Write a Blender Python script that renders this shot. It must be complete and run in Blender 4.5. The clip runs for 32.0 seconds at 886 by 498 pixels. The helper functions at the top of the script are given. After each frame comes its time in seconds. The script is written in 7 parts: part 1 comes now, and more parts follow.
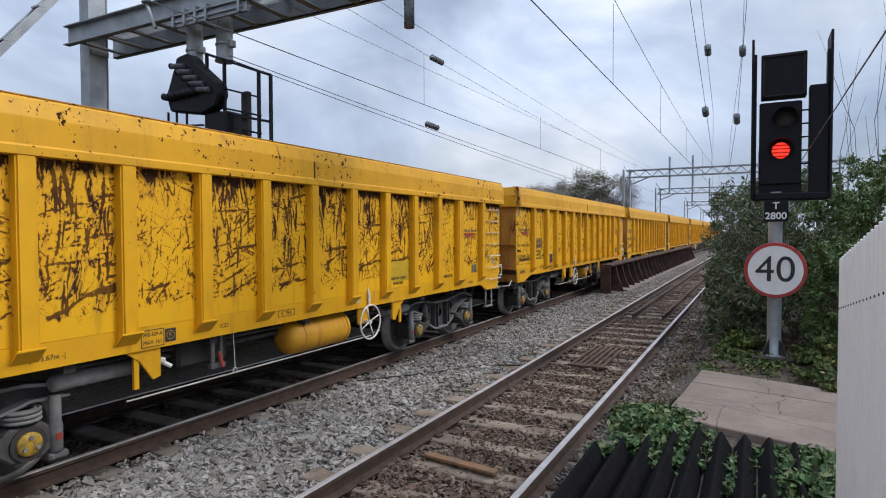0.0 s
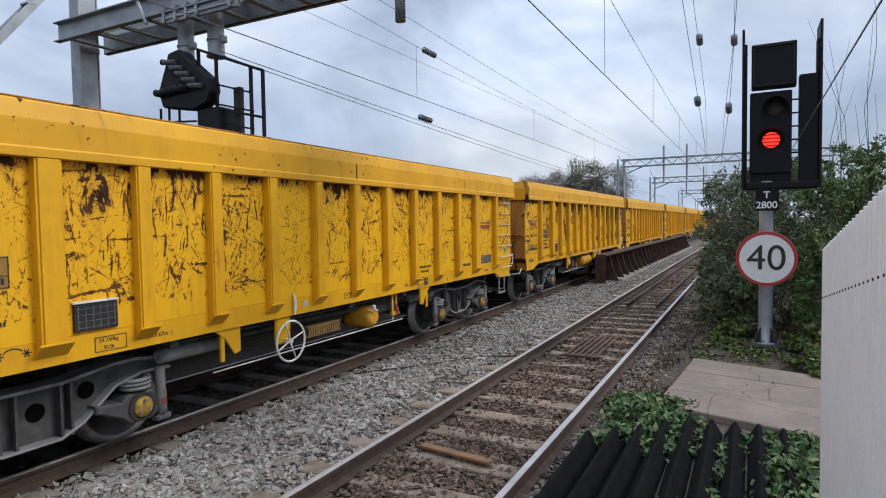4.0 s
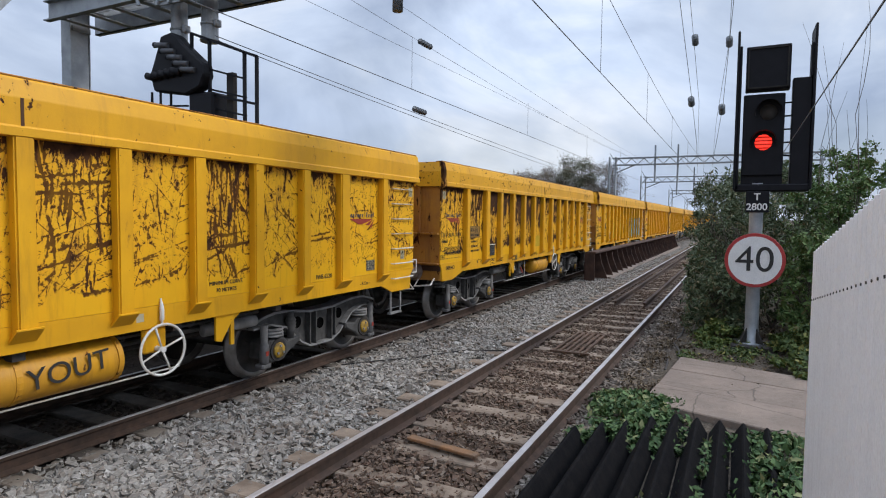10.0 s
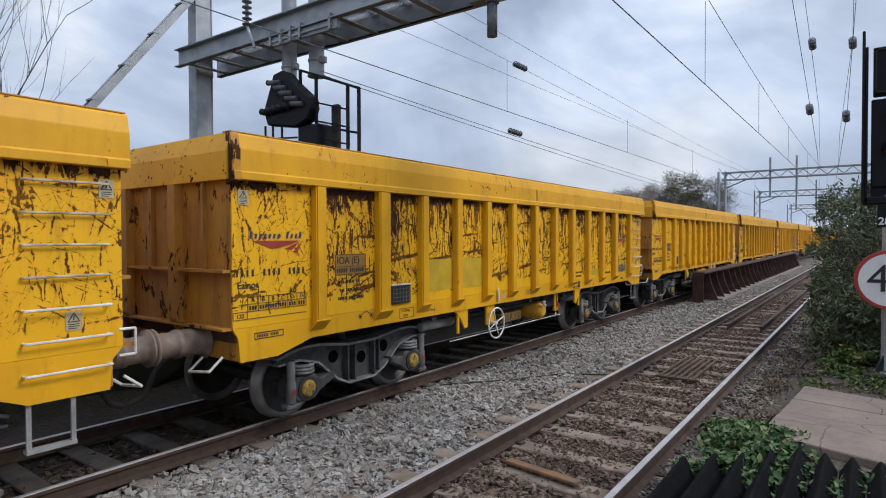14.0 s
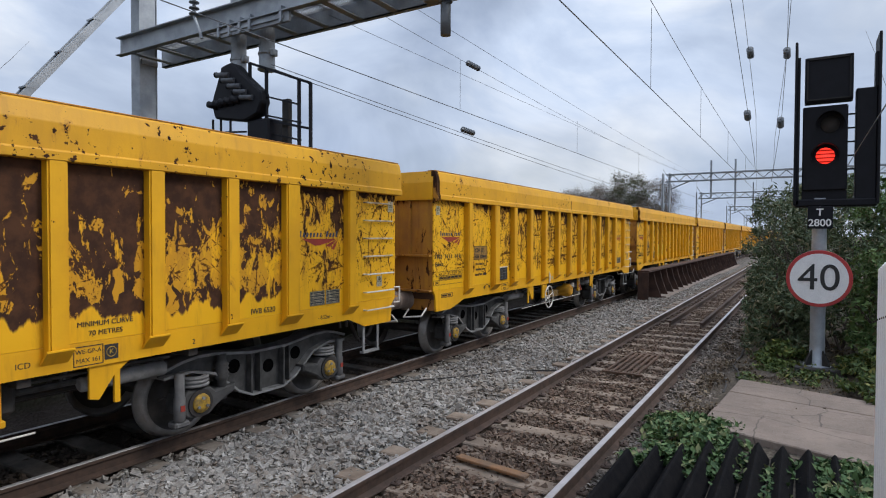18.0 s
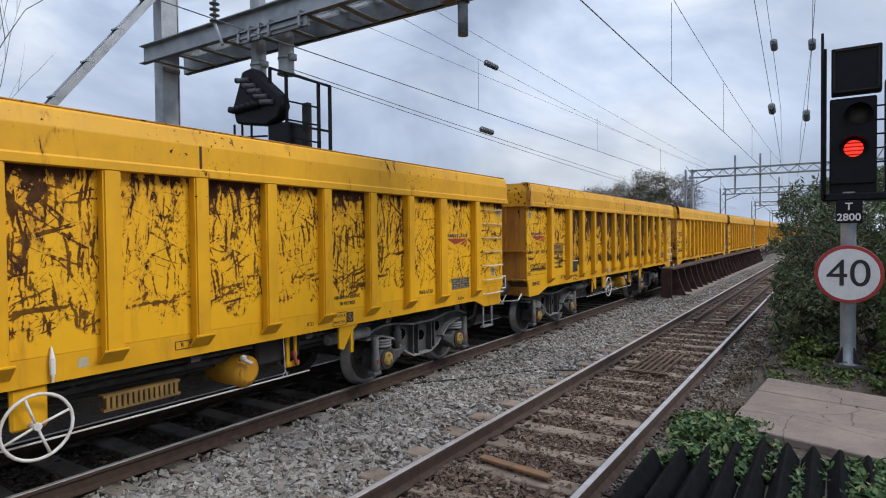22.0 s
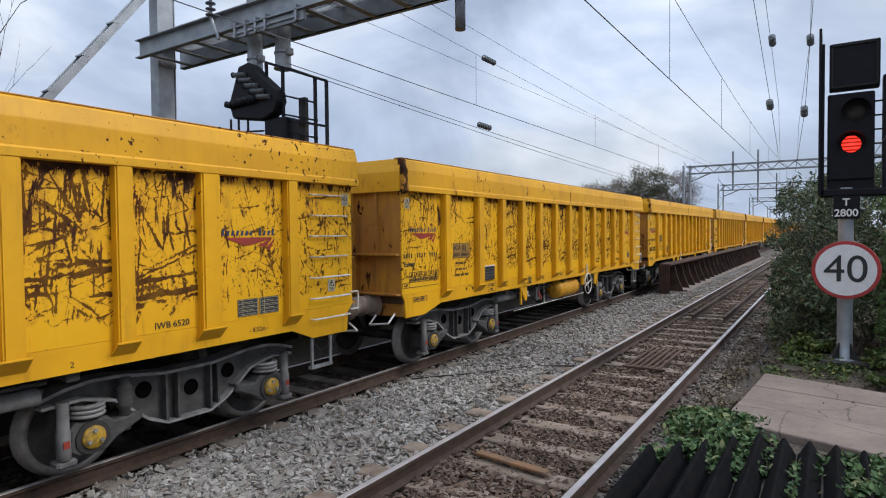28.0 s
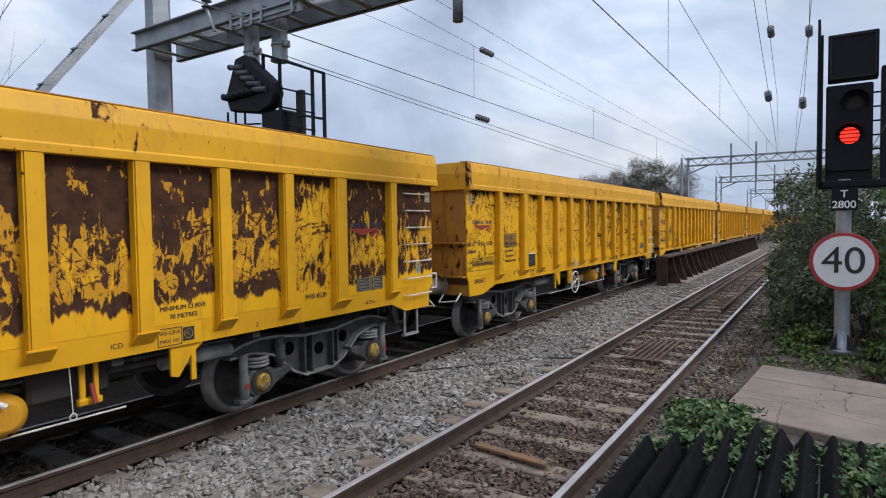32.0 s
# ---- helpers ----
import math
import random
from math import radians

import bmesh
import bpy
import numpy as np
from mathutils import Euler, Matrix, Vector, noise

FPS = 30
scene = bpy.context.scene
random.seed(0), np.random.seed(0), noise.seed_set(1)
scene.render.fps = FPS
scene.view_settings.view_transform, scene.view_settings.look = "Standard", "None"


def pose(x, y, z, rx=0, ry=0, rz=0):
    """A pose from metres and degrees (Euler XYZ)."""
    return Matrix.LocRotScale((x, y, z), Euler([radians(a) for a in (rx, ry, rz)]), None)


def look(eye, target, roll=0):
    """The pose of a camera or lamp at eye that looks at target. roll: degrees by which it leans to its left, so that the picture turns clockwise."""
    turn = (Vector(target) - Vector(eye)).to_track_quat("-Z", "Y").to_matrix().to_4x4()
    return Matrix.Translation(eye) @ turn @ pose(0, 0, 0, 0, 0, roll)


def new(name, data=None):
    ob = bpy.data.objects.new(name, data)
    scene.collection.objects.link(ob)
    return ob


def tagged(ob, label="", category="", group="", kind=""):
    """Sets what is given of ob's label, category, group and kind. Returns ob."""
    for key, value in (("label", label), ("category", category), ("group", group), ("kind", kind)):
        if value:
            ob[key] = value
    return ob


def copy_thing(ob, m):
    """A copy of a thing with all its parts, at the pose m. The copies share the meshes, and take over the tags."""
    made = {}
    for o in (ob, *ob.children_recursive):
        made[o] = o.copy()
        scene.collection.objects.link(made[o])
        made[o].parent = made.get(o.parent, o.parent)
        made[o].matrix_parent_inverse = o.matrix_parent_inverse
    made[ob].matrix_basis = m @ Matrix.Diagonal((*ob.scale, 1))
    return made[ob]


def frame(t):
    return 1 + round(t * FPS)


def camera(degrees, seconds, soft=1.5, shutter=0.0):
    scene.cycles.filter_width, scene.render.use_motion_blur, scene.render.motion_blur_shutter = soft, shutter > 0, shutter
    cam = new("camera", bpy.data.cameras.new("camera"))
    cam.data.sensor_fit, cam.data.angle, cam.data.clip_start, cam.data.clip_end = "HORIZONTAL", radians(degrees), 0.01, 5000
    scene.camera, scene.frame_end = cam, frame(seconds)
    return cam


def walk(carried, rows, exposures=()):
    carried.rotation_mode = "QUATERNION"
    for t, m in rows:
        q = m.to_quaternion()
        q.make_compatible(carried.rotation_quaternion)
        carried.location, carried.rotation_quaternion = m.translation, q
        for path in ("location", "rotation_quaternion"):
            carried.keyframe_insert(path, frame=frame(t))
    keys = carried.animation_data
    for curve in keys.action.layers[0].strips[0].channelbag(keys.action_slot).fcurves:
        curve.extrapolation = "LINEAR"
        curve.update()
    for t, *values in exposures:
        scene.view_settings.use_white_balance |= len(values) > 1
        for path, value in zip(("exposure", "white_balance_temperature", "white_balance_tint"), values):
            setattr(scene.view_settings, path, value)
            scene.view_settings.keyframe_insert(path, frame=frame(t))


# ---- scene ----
cam = camera(73.75, 32.0, soft=1.1)
PATH = [
    (0, (-0.045, 0.050, 2.085), (-4.728, 8.881, 1.795), -0.17),
    (0.5, (-0.040, 0.043, 2.083), (-4.731, 8.869, 1.780), -0.26),
    (1, (-0.034, 0.033, 2.092), (-4.742, 8.849, 1.768), -0.32),
    (1.5, (-0.029, 0.027, 2.092), (-4.683, 8.871, 1.744), -0.29),
    (2, (-0.020, 0.024, 2.089), (-4.675, 8.868, 1.727), -0.32),
    (2.5, (0.002, 0.032, 2.074), (-4.598, 8.901, 1.636), -0.22),
    (4.5, (0.007, 0.004, 2.120), (-4.620, 8.857, 1.668), -1.01),
    (5, (-0.021, 0.015, 2.078), (-4.759, 8.800, 1.478), -0.47),
    (5.5, (-0.048, 0.020, 2.065), (-4.935, 8.721, 1.422), -0.41),
    (6, (-0.031, 0.033, 2.084), (-4.959, 8.714, 1.496), -0.68),
    (6.5, (-0.022, 0.024, 2.088), (-4.948, 8.707, 1.507), -0.66),
    (7, (-0.022, 0.022, 2.088), (-4.930, 8.711, 1.445), -0.42),
    (7.5, (-0.024, 0.026, 2.081), (-4.902, 8.729, 1.406), -0.05),
    (8, (-0.027, 0.017, 2.085), (-4.875, 8.734, 1.363), 0.30),
    (8.5, (-0.024, 0.022, 2.085), (-4.810, 8.773, 1.358), 0.43),
    (9, (-0.032, 0.028, 2.084), (-4.721, 8.829, 1.340), 0.73),
    (9.5, (-0.028, 0.029, 2.091), (-4.603, 8.895, 1.410), 0.78),
    (10, (-0.021, 0.015, 2.107), (-4.484, 8.946, 1.558), 0.70),
    (10.5, (0.040, 0.029, 2.115), (-4.566, 8.901, 1.852), 0.18),
    (11, (-0.009, -0.020, 2.110), (-5.107, 8.583, 2.115), -0.33),
    (11.5, (0.014, -0.030, 2.130), (-5.441, 8.351, 2.159), -0.57),
    (12, (0.018, -0.047, 2.120), (-5.956, 7.973, 2.099), -0.82),
    (12.5, (0.019, -0.051, 2.120), (-6.227, 7.758, 2.044), -0.77),
    (13, (-0.001, -0.054, 2.111), (-6.398, 7.631, 1.972), -0.68),
    (13.5, (-0.007, -0.034, 2.108), (-6.219, 7.800, 1.940), -0.39),
    (14, (0.004, -0.009, 2.104), (-5.871, 8.082, 1.911), -0.19),
    (14.5, (0.006, 0.001, 2.106), (-5.662, 8.237, 1.885), -0.08),
    (15, (-0.002, -0.005, 2.100), (-5.503, 8.342, 1.859), 0.10),
    (15.5, (0.008, 0.001, 2.104), (-5.378, 8.422, 1.854), 0.32),
    (17.5, (0.015, -0.012, 2.109), (-5.210, 8.511, 1.861), 0.25),
    (18, (0.018, -0.023, 2.106), (-5.188, 8.511, 1.875), 0.23),
    (18.5, (0.019, -0.022, 2.106), (-5.209, 8.501, 1.898), 0.30),
    (19, (0.024, -0.021, 2.110), (-5.159, 8.529, 1.908), 0.31),
    (19.5, (0.023, -0.023, 2.107), (-5.255, 8.468, 1.902), 0.13),
    (20, (0.016, -0.022, 2.108), (-5.404, 8.380, 1.910), -0.23),
    (20.5, (0.012, -0.025, 2.108), (-5.505, 8.313, 1.905), -0.40),
    (21, (0.016, -0.018, 2.107), (-5.487, 8.329, 1.894), -0.51),
    (21.5, (0.024, -0.021, 2.109), (-5.463, 8.337, 1.902), -0.58),
    (22, (0.017, -0.020, 2.108), (-5.482, 8.330, 1.883), -0.60),
    (22.5, (0.021, -0.020, 2.103), (-5.494, 8.318, 1.876), -0.68),
    (23, (0.018, -0.017, 2.103), (-5.486, 8.329, 1.885), -0.76),
    (23.5, (0.027, -0.022, 2.104), (-5.447, 8.344, 1.878), -0.85),
    (24, (0.027, -0.019, 2.109), (-5.427, 8.360, 1.877), -0.86),
    (24.5, (0.022, -0.016, 2.111), (-5.392, 8.389, 1.880), -0.87),
    (25, (0.024, -0.007, 2.099), (-5.379, 8.405, 1.874), -0.90),
    (25.5, (0.023, -0.010, 2.105), (-5.410, 8.383, 1.870), -0.97),
    (27.5, (0.010, 0.008, 2.097), (-5.459, 8.376, 1.823), -0.61),
    (28, (0.016, 0.005, 2.099), (-5.454, 8.371, 1.806), -0.56),
    (28.5, (0.019, 0.001, 2.103), (-5.411, 8.393, 1.796), -0.47),
    (29, (0.025, 0.001, 2.099), (-5.360, 8.421, 1.784), -0.52),
    (29.5, (0.022, 0.004, 2.104), (-5.380, 8.413, 1.773), -0.58),
    (30, (0.018, 0.012, 2.097), (-5.409, 8.405, 1.753), -0.64),
    (30.5, (0.017, 0.009, 2.100), (-5.442, 8.380, 1.734), -0.70),
    (31, (0.010, 0.019, 2.094), (-5.423, 8.405, 1.704), -0.68),
    (31.5, (0.008, 0.014, 2.096), (-5.405, 8.412, 1.688), -0.70),
    (32, (0.012, 0.010, 2.097), (-5.431, 8.388, 1.683), -0.72),
]
walk(cam, [(t, look(eye, target, roll)) for t, eye, target, roll in PATH], ((0.0, 0.09), (4.0, 0.12), (10.2, 0.12), (11.2, 0.0), (22.0, 0.0), (27.0, 0.06), (32.0, 0.06)))

# ---- light: overcast sky, weak wide sun ----
SUN_EL, SUN_ROT = radians(42), radians(68)
world = bpy.data.worlds.new("overcast_sky")
scene.world = world
world.use_nodes = True
wn, wl = world.node_tree.nodes, world.node_tree.links
wn.clear()


def wnode(kind, **props):
    n = wn.new(kind)
    for k, v in props.items():
        n.inputs[k.replace("_", " ")].default_value = v
    return n


sky = wn.new("ShaderNodeTexSky")
sky.sky_type, sky.sun_disc, sky.sun_elevation, sky.sun_rotation = "NISHITA", False, SUN_EL, SUN_ROT
sky_gain = wn.new("ShaderNodeVectorMath")
sky_gain.operation = "SCALE"
sky_gain.inputs["Scale"].default_value = 0.10
wl.new(sky.outputs[0], sky_gain.inputs[0])
wc = wn.new("ShaderNodeTexCoord")
wm = wn.new("ShaderNodeMapping")
wm.inputs["Scale"].default_value = (1.0, 1.0, 1.7)
wl.new(wc.outputs["Generated"], wm.inputs["Vector"])
patches = wn.new("ShaderNodeMapRange")
cl1 = wnode("ShaderNodeTexNoise", Scale=2.6, Detail=7.0, Roughness=0.55, Distortion=0.6)
cl2 = wnode("ShaderNodeTexNoise", Scale=2.0, Detail=4.0, Roughness=0.5, Distortion=0.3)
for n in (cl1, cl2):
    wl.new(wm.outputs[0], n.inputs["Vector"])
cloud_tone = wn.new("ShaderNodeValToRGB")
e = cloud_tone.color_ramp.elements
e[0].position, e[0].color = 0.34, (0.39, 0.48, 0.66, 1)
e[1].position, e[1].color = 0.66, (0.84, 0.90, 1.0, 1)
m = e.new(0.5)
m.color = (0.57, 0.67, 0.85, 1)
wl.new(cl1.outputs["Fac"], cloud_tone.inputs[0])
cover = wn.new("ShaderNodeMapRange")
cover.inputs["From Min"].default_value, cover.inputs["From Max"].default_value = 0.25, 0.5
cover.inputs["To Min"].default_value, cover.inputs["To Max"].default_value = 0.6, 0.97
wl.new(cl2.outputs["Fac"], cover.inputs["Value"])
sky_mix = wn.new("ShaderNodeMix")
sky_mix.data_type = "RGBA"
wl.new(cover.outputs[0], sky_mix.inputs["Factor"])
wl.new(sky_gain.outputs[0], sky_mix.inputs["A"])
wl.new(cloud_tone.outputs[0], sky_mix.inputs["B"])
# an overcast sky is brighter overhead than at the horizon
up = wn.new("ShaderNodeSeparateXYZ")
wl.new(wc.outputs["Generated"], up.inputs[0])
zenith = wn.new("ShaderNodeMapRange")
for k, v in (("From Min", 0.42), ("From Max", 1.0), ("To Min", 1.0), ("To Max", 2.7)):
    zenith.inputs[k].default_value = v
wl.new(up.outputs["Z"], zenith.inputs["Value"])
lift = wn.new("ShaderNodeVectorMath")
lift.operation = "SCALE"
wl.new(sky_mix.outputs["Result"], lift.inputs[0])
for k, v in (("From Min", 0.36), ("From Max", 0.64), ("To Min", 0.76), ("To Max", 1.12)):
    patches.inputs[k].default_value = v
wl.new(cl2.outputs["Fac"], patches.inputs["Value"])
both = wn.new("ShaderNodeMath")
both.operation = "MULTIPLY"
wl.new(zenith.outputs[0], both.inputs[0])
wl.new(patches.outputs[0], both.inputs[1])
wl.new(both.outputs[0], lift.inputs["Scale"])
bg = wn.new("ShaderNodeBackground")
bg.inputs["Strength"].default_value = 1.0
wout = wn.new("ShaderNodeOutputWorld")
wl.new(lift.outputs[0], bg.inputs["Color"])
wl.new(bg.outputs[0], wout.inputs["Surface"])
sun_data = bpy.data.lights.new("sun", "SUN")
sun_data.energy, sun_data.angle, sun_data.color = 1.9, radians(20), (1.0, 0.97, 0.94)
sun = new("sun", sun_data)
sun_dir = Vector((math.sin(SUN_ROT) * math.cos(SUN_EL), math.cos(SUN_ROT) * math.cos(SUN_EL), math.sin(SUN_EL)))
sun.matrix_world = look(sun_dir * 50, (0, 0, 0))
scene.view_settings.exposure = 0.0

# ---- materials ----


class Mat:
    """A small node-graph writer."""

    def __init__(self, name):
        self.m = bpy.data.materials.new(name)
        self.m.use_nodes = True
        self.t = self.m.node_tree
        self.b = self.t.nodes["Principled BSDF"]

    def put(self, socket, value):
        if isinstance(value, bpy.types.NodeSocket):
            self.t.links.new(value, socket)
        elif value is not None:
            socket.default_value = (*value, 1) if isinstance(value, tuple) and len(value) == 3 and socket.type == "RGBA" else value

    def node(self, kind, **put):
        n = self.t.nodes.new(kind)
        for k, v in put.items():
            self.put(n.inputs[k.replace("_", " ")], v)
        return n

    def coords(self, scale=(1, 1, 1), turn=(0, 0, 0), vary=True, kind="Object"):
        c = self.node("ShaderNodeTexCoord").outputs[kind]
        if vary:
            r = self.node("ShaderNodeObjectInfo").outputs["Random"]
            s = self.node("ShaderNodeMath")
            s.operation = "MULTIPLY"
            self.put(s.inputs[0], r)
            s.inputs[1].default_value = 97.0
            v = self.node("ShaderNodeVectorMath")
            v.operation = "ADD"
            self.put(v.inputs[0], c)
            self.put(v.inputs[1], s.outputs[0])
            c = v.outputs[0]
        return self.node("ShaderNodeMapping", Vector=c, Scale=scale, Rotation=tuple(radians(a) for a in turn)).outputs[0]

    def noise(self, vec, scale=5.0, detail=4.0, rough=0.55, dist=0.0):
        return self.node("ShaderNodeTexNoise", Vector=vec, Scale=scale, Detail=detail, Roughness=rough, Distortion=dist).outputs["Fac"]

    def edges(self, vec, scale=5.0):
        n = self.node("ShaderNodeTexVoronoi")
        n.feature = "DISTANCE_TO_EDGE"
        self.put(n.inputs["Vector"], vec)
        n.inputs["Scale"].default_value = scale
        return n.outputs["Distance"]

    def ramp(self, fac, a, b, lo=0.0, hi=1.0):
        n = self.node("ShaderNodeMapRange", Value=fac)
        n.interpolation_type = "SMOOTHSTEP"
        for k, v in (("From Min", a), ("From Max", b), ("To Min", lo), ("To Max", hi)):
            self.put(n.inputs[k], v)
        return n.outputs[0]

    def math(self, op, a, b=0.0):
        n = self.node("ShaderNodeMath")
        n.operation = op
        self.put(n.inputs[0], a)
        self.put(n.inputs[1], b)
        return n.outputs[0]

    def mix(self, fac, a, b, mode="MIX"):
        n = self.node("ShaderNodeMix")
        n.data_type, n.blend_type = "RGBA", mode
        self.put(n.inputs["Factor"], fac)
        self.put(n.inputs["A"], a)
        self.put(n.inputs["B"], b)
        return n.outputs["Result"]

    def finish(self, color, rough=0.6, metal=0.0, bump=None, depth=0.02, strength=0.6, **more):
        self.put(self.b.inputs["Base Color"], color)
        self.put(self.b.inputs["Roughness"], rough)
        self.put(self.b.inputs["Metallic"], metal)
        for k, v in more.items():
            self.put(self.b.inputs[k.replace("_", " ")], v)
        if bump is not None:
            n = self.node("ShaderNodeBump", Height=bump, Distance=depth, Strength=strength)
            self.put(self.b.inputs["Normal"], n.outputs[0])
        return self.m


YELLOW, YELLOW_OLD, RUST, RUST_DARK = (0.78, 0.392, 0.009), (0.64, 0.315, 0.011), (0.085, 0.038, 0.018), (0.030, 0.015, 0.010)


def plain(name, a, b, rough=0.6, metal=0.0, scale=6.0, bump=0.0, fine=60.0, **more):
    """A surface of two close tones with a coarse stain and a fine grain."""
    k = Mat(name)
    v = k.coords()
    n1, n2 = k.noise(v, scale, 5.0, 0.6), k.noise(v, fine, 3.0, 0.7)
    col = k.mix(k.ramp(n1, 0.3, 0.7), a, b)
    col = k.mix(k.ramp(n2, 0.35, 0.75, 0.0, 0.35), col, tuple(c * 0.6 for c in a))
    return k.finish(col, k.ramp(n1, 0.2, 0.8, rough - 0.08, min(1.0, rough + 0.12)), metal, n2 if bump else None, bump, 0.5, **more)


def strokes(k, turn, wide, long, radius, wiggle=0.014):
    """Thin tapered marks of about the given cell size in metres, turned in the panel's plane; a positive value lies inside a mark."""
    c = k.node("ShaderNodeMapping", Vector=k.coords(), Rotation=(radians(turn), 0, 0)).outputs[0]
    sep = k.node("ShaderNodeSeparateXYZ", Vector=c)
    bend = k.math("MULTIPLY", k.math("SUBTRACT", k.noise(c, 2.6, 4.0, 0.62), 0.5), wiggle * 6)
    y = k.math("MULTIPLY", k.math("ADD", sep.outputs["Y"], bend), 1.0 / wide)
    z = k.math("MULTIPLY", sep.outputs["Z"], 1.0 / long)
    n = k.node("ShaderNodeTexVoronoi")
    n.voronoi_dimensions = "2D"
    k.put(n.inputs["Vector"], k.node("ShaderNodeCombineXYZ", X=y, Y=z).outputs[0])
    n.inputs["Scale"].default_value = 1.0
    rand = k.node("ShaderNodeSeparateXYZ", Vector=n.outputs["Color"]).outputs["X"]
    ragged = k.math("MULTIPLY", k.math("SUBTRACT", k.noise(k.coords(), 34.0, 4.0, 0.7), 0.5), 0.24)
    reach = k.math("MULTIPLY", k.math("POWER", rand, 1.6), radius * 1.25)
    return k.math("SUBTRACT", reach, k.math("ADD", n.outputs["Distance"], ragged))


def scratches(k, turn, scale, stretch, width):
    """Long thin wandering scratches along a direction in the panel's plane; a positive value lies inside one."""
    c = k.node("ShaderNodeMapping", Vector=k.coords(), Rotation=(radians(turn), 0, 0)).outputs[0]
    n = k.noise(k.node("ShaderNodeMapping", Vector=c, Scale=(1, 1, stretch), Location=(0, 0.37 * turn, 0)).outputs[0], scale, 2.5, 0.5)
    worn = k.ramp(k.noise(c, 2.3, 4.0, 0.6), 0.47, 0.66, 0.0, width)
    return k.math("SUBTRACT", worn, k.math("ABSOLUTE", k.math("SUBTRACT", n, 0.5)))


def painted(name, flakes=0.0, lines=0.0, dirt=0.25, brown=0.0, panel=False, spots=0.0, bare=0.0, net=0.0):
    """Yellow wagon paint. flakes: share of bare rust; lines: scraped lines; dirt: brown haze; brown: how rusty the whole tone is; panel: a wall
    panel, whose lowest strip stays whole; bare: large bare fields with islands of paint; net: a net of fine crossing scratches."""
    k = Mat(name)
    v = k.coords()
    sep = k.node("ShaderNodeSeparateXYZ", Vector=k.node("ShaderNodeTexCoord").outputs["Object"])
    z = sep.outputs["Z"]
    tone = k.noise(v, 1.3, 5.0, 0.6)
    col = k.mix(k.ramp(tone, 0.3, 0.75), (0.80, 0.425, 0.010) if panel else YELLOW, YELLOW if panel else YELLOW_OLD)
    haze = k.noise(k.coords((1, 5.0, 0.7)), 1.7, 6.0, 0.65)
    col = k.mix(k.ramp(haze, 0.5, 0.8, 0.0, dirt), col, (0.26, 0.12, 0.02))
    if brown:
        col = k.mix(k.ramp(k.noise(v, 2.2, 6.0, 0.6), 0.25, 0.7, brown * 0.55, brown), col, (0.35, 0.155, 0.045))
        streak = k.noise(k.coords((2.2, 2.2, 0.22)), 3.2, 6.0, 0.65)
        col = k.mix(k.ramp(streak, 0.48, 0.72, 0.0, brown * 0.7), col, (0.17, 0.072, 0.030))
    mask = k.ramp(k.noise(v, 34.0, 2.0, 0.5), 0.77, 0.80)  # small chips
    if spots:
        mask = k.math("MAXIMUM", mask, k.ramp(k.math("ADD", k.noise(v, 15.0, 4.0, 0.6), k.ramp(k.noise(v, 0.9, 2.0, 0.5), 0.3, 0.7, -0.1, 0.04)), 0.70 - spots, 0.71 - spots))
    # scrapes reach from the top rail down to a wavy line above the sill
    area = k.ramp(k.math("ADD", z, k.ramp(k.noise(k.coords((1, 1.5, 0.2)), 3.0, 4.0, 0.6), 0.2, 0.8, -0.12, 0.12)), -0.58, -0.54) if panel else 1.0
    high = k.ramp(z, -0.3, 0.75) if panel else 0.5
    wide = k.noise(v, 1.6, 3.0, 0.5)
    if flakes:
        f = k.noise(k.coords((1, 1.0, 0.36)), 8.0, 9.0, 0.68, 0.7)
        f = k.math("ADD", f, k.ramp(wide, 0.25, 0.75, -0.08, 0.08))
        f = k.math("ADD", f, k.math("MULTIPLY", high, 0.07))
        # flakes close up under the top rail, which also paints the rail's shadow
        if panel:
            f = k.math("ADD", f, k.ramp(z, 0.58, 0.76, 0.0, 0.17))
        if bare:
            # bare at the top and in a strip above the sill, paint left between
            f = k.math("ADD", f, k.math("ADD", k.ramp(z, -0.1, 0.6, -0.05, 0.05), k.ramp(z, -0.42, -0.28, 0.09, 0.0)))
        at = 0.76 - 0.36 * flakes
        gone = k.ramp(f, at, at + 0.012)
        if bare:
            # ragged islands of paint on the bare steel, more of them lower down
            isle = k.math("ADD", k.noise(k.coords((1, 1.15, 0.62)), 6.5, 8.0, 0.60, 0.5), k.math("ADD", k.ramp(z, -0.25, 0.60, 0.055, -0.065), k.ramp(z, -0.50, -0.34, -0.12, 0.0)))
            isle = k.math("ADD", isle, k.ramp(k.noise(v, 1.9, 3.0, 0.6), 0.3, 0.7, -0.07, 0.07))
            gone = k.math("MULTIPLY", gone, k.ramp(isle, 0.44 + 0.095 * bare, 0.453 + 0.095 * bare, 1.0, 0.0))
        mask = k.math("MAXIMUM", mask, k.math("MULTIPLY", gone, area))
        col = k.mix(k.math("MULTIPLY", k.ramp(f, at - 0.09, at, 0.0, 0.45), area), col, (0.36, 0.135, 0.02))
    if lines:
        scar = 0.0
        ragged = k.noise(v, 26.0, 4.0, 0.65)
        broken, torn = k.ramp(ragged, 0.3, 0.7, -0.009, 0.008), k.ramp(ragged, 0.3, 0.7, -0.13, 0.10)
        patchy = k.ramp(k.noise(k.coords((1, 1.2, 0.8)), 2.6, 3.0, 0.6), 0.68 - 0.4 * lines, 1.0 - 0.4 * lines)
        up, down = k.ramp(z, -0.45, 0.35, 0.35, 1.0), k.ramp(z, -0.30, 0.15, 1.0, 0.1)
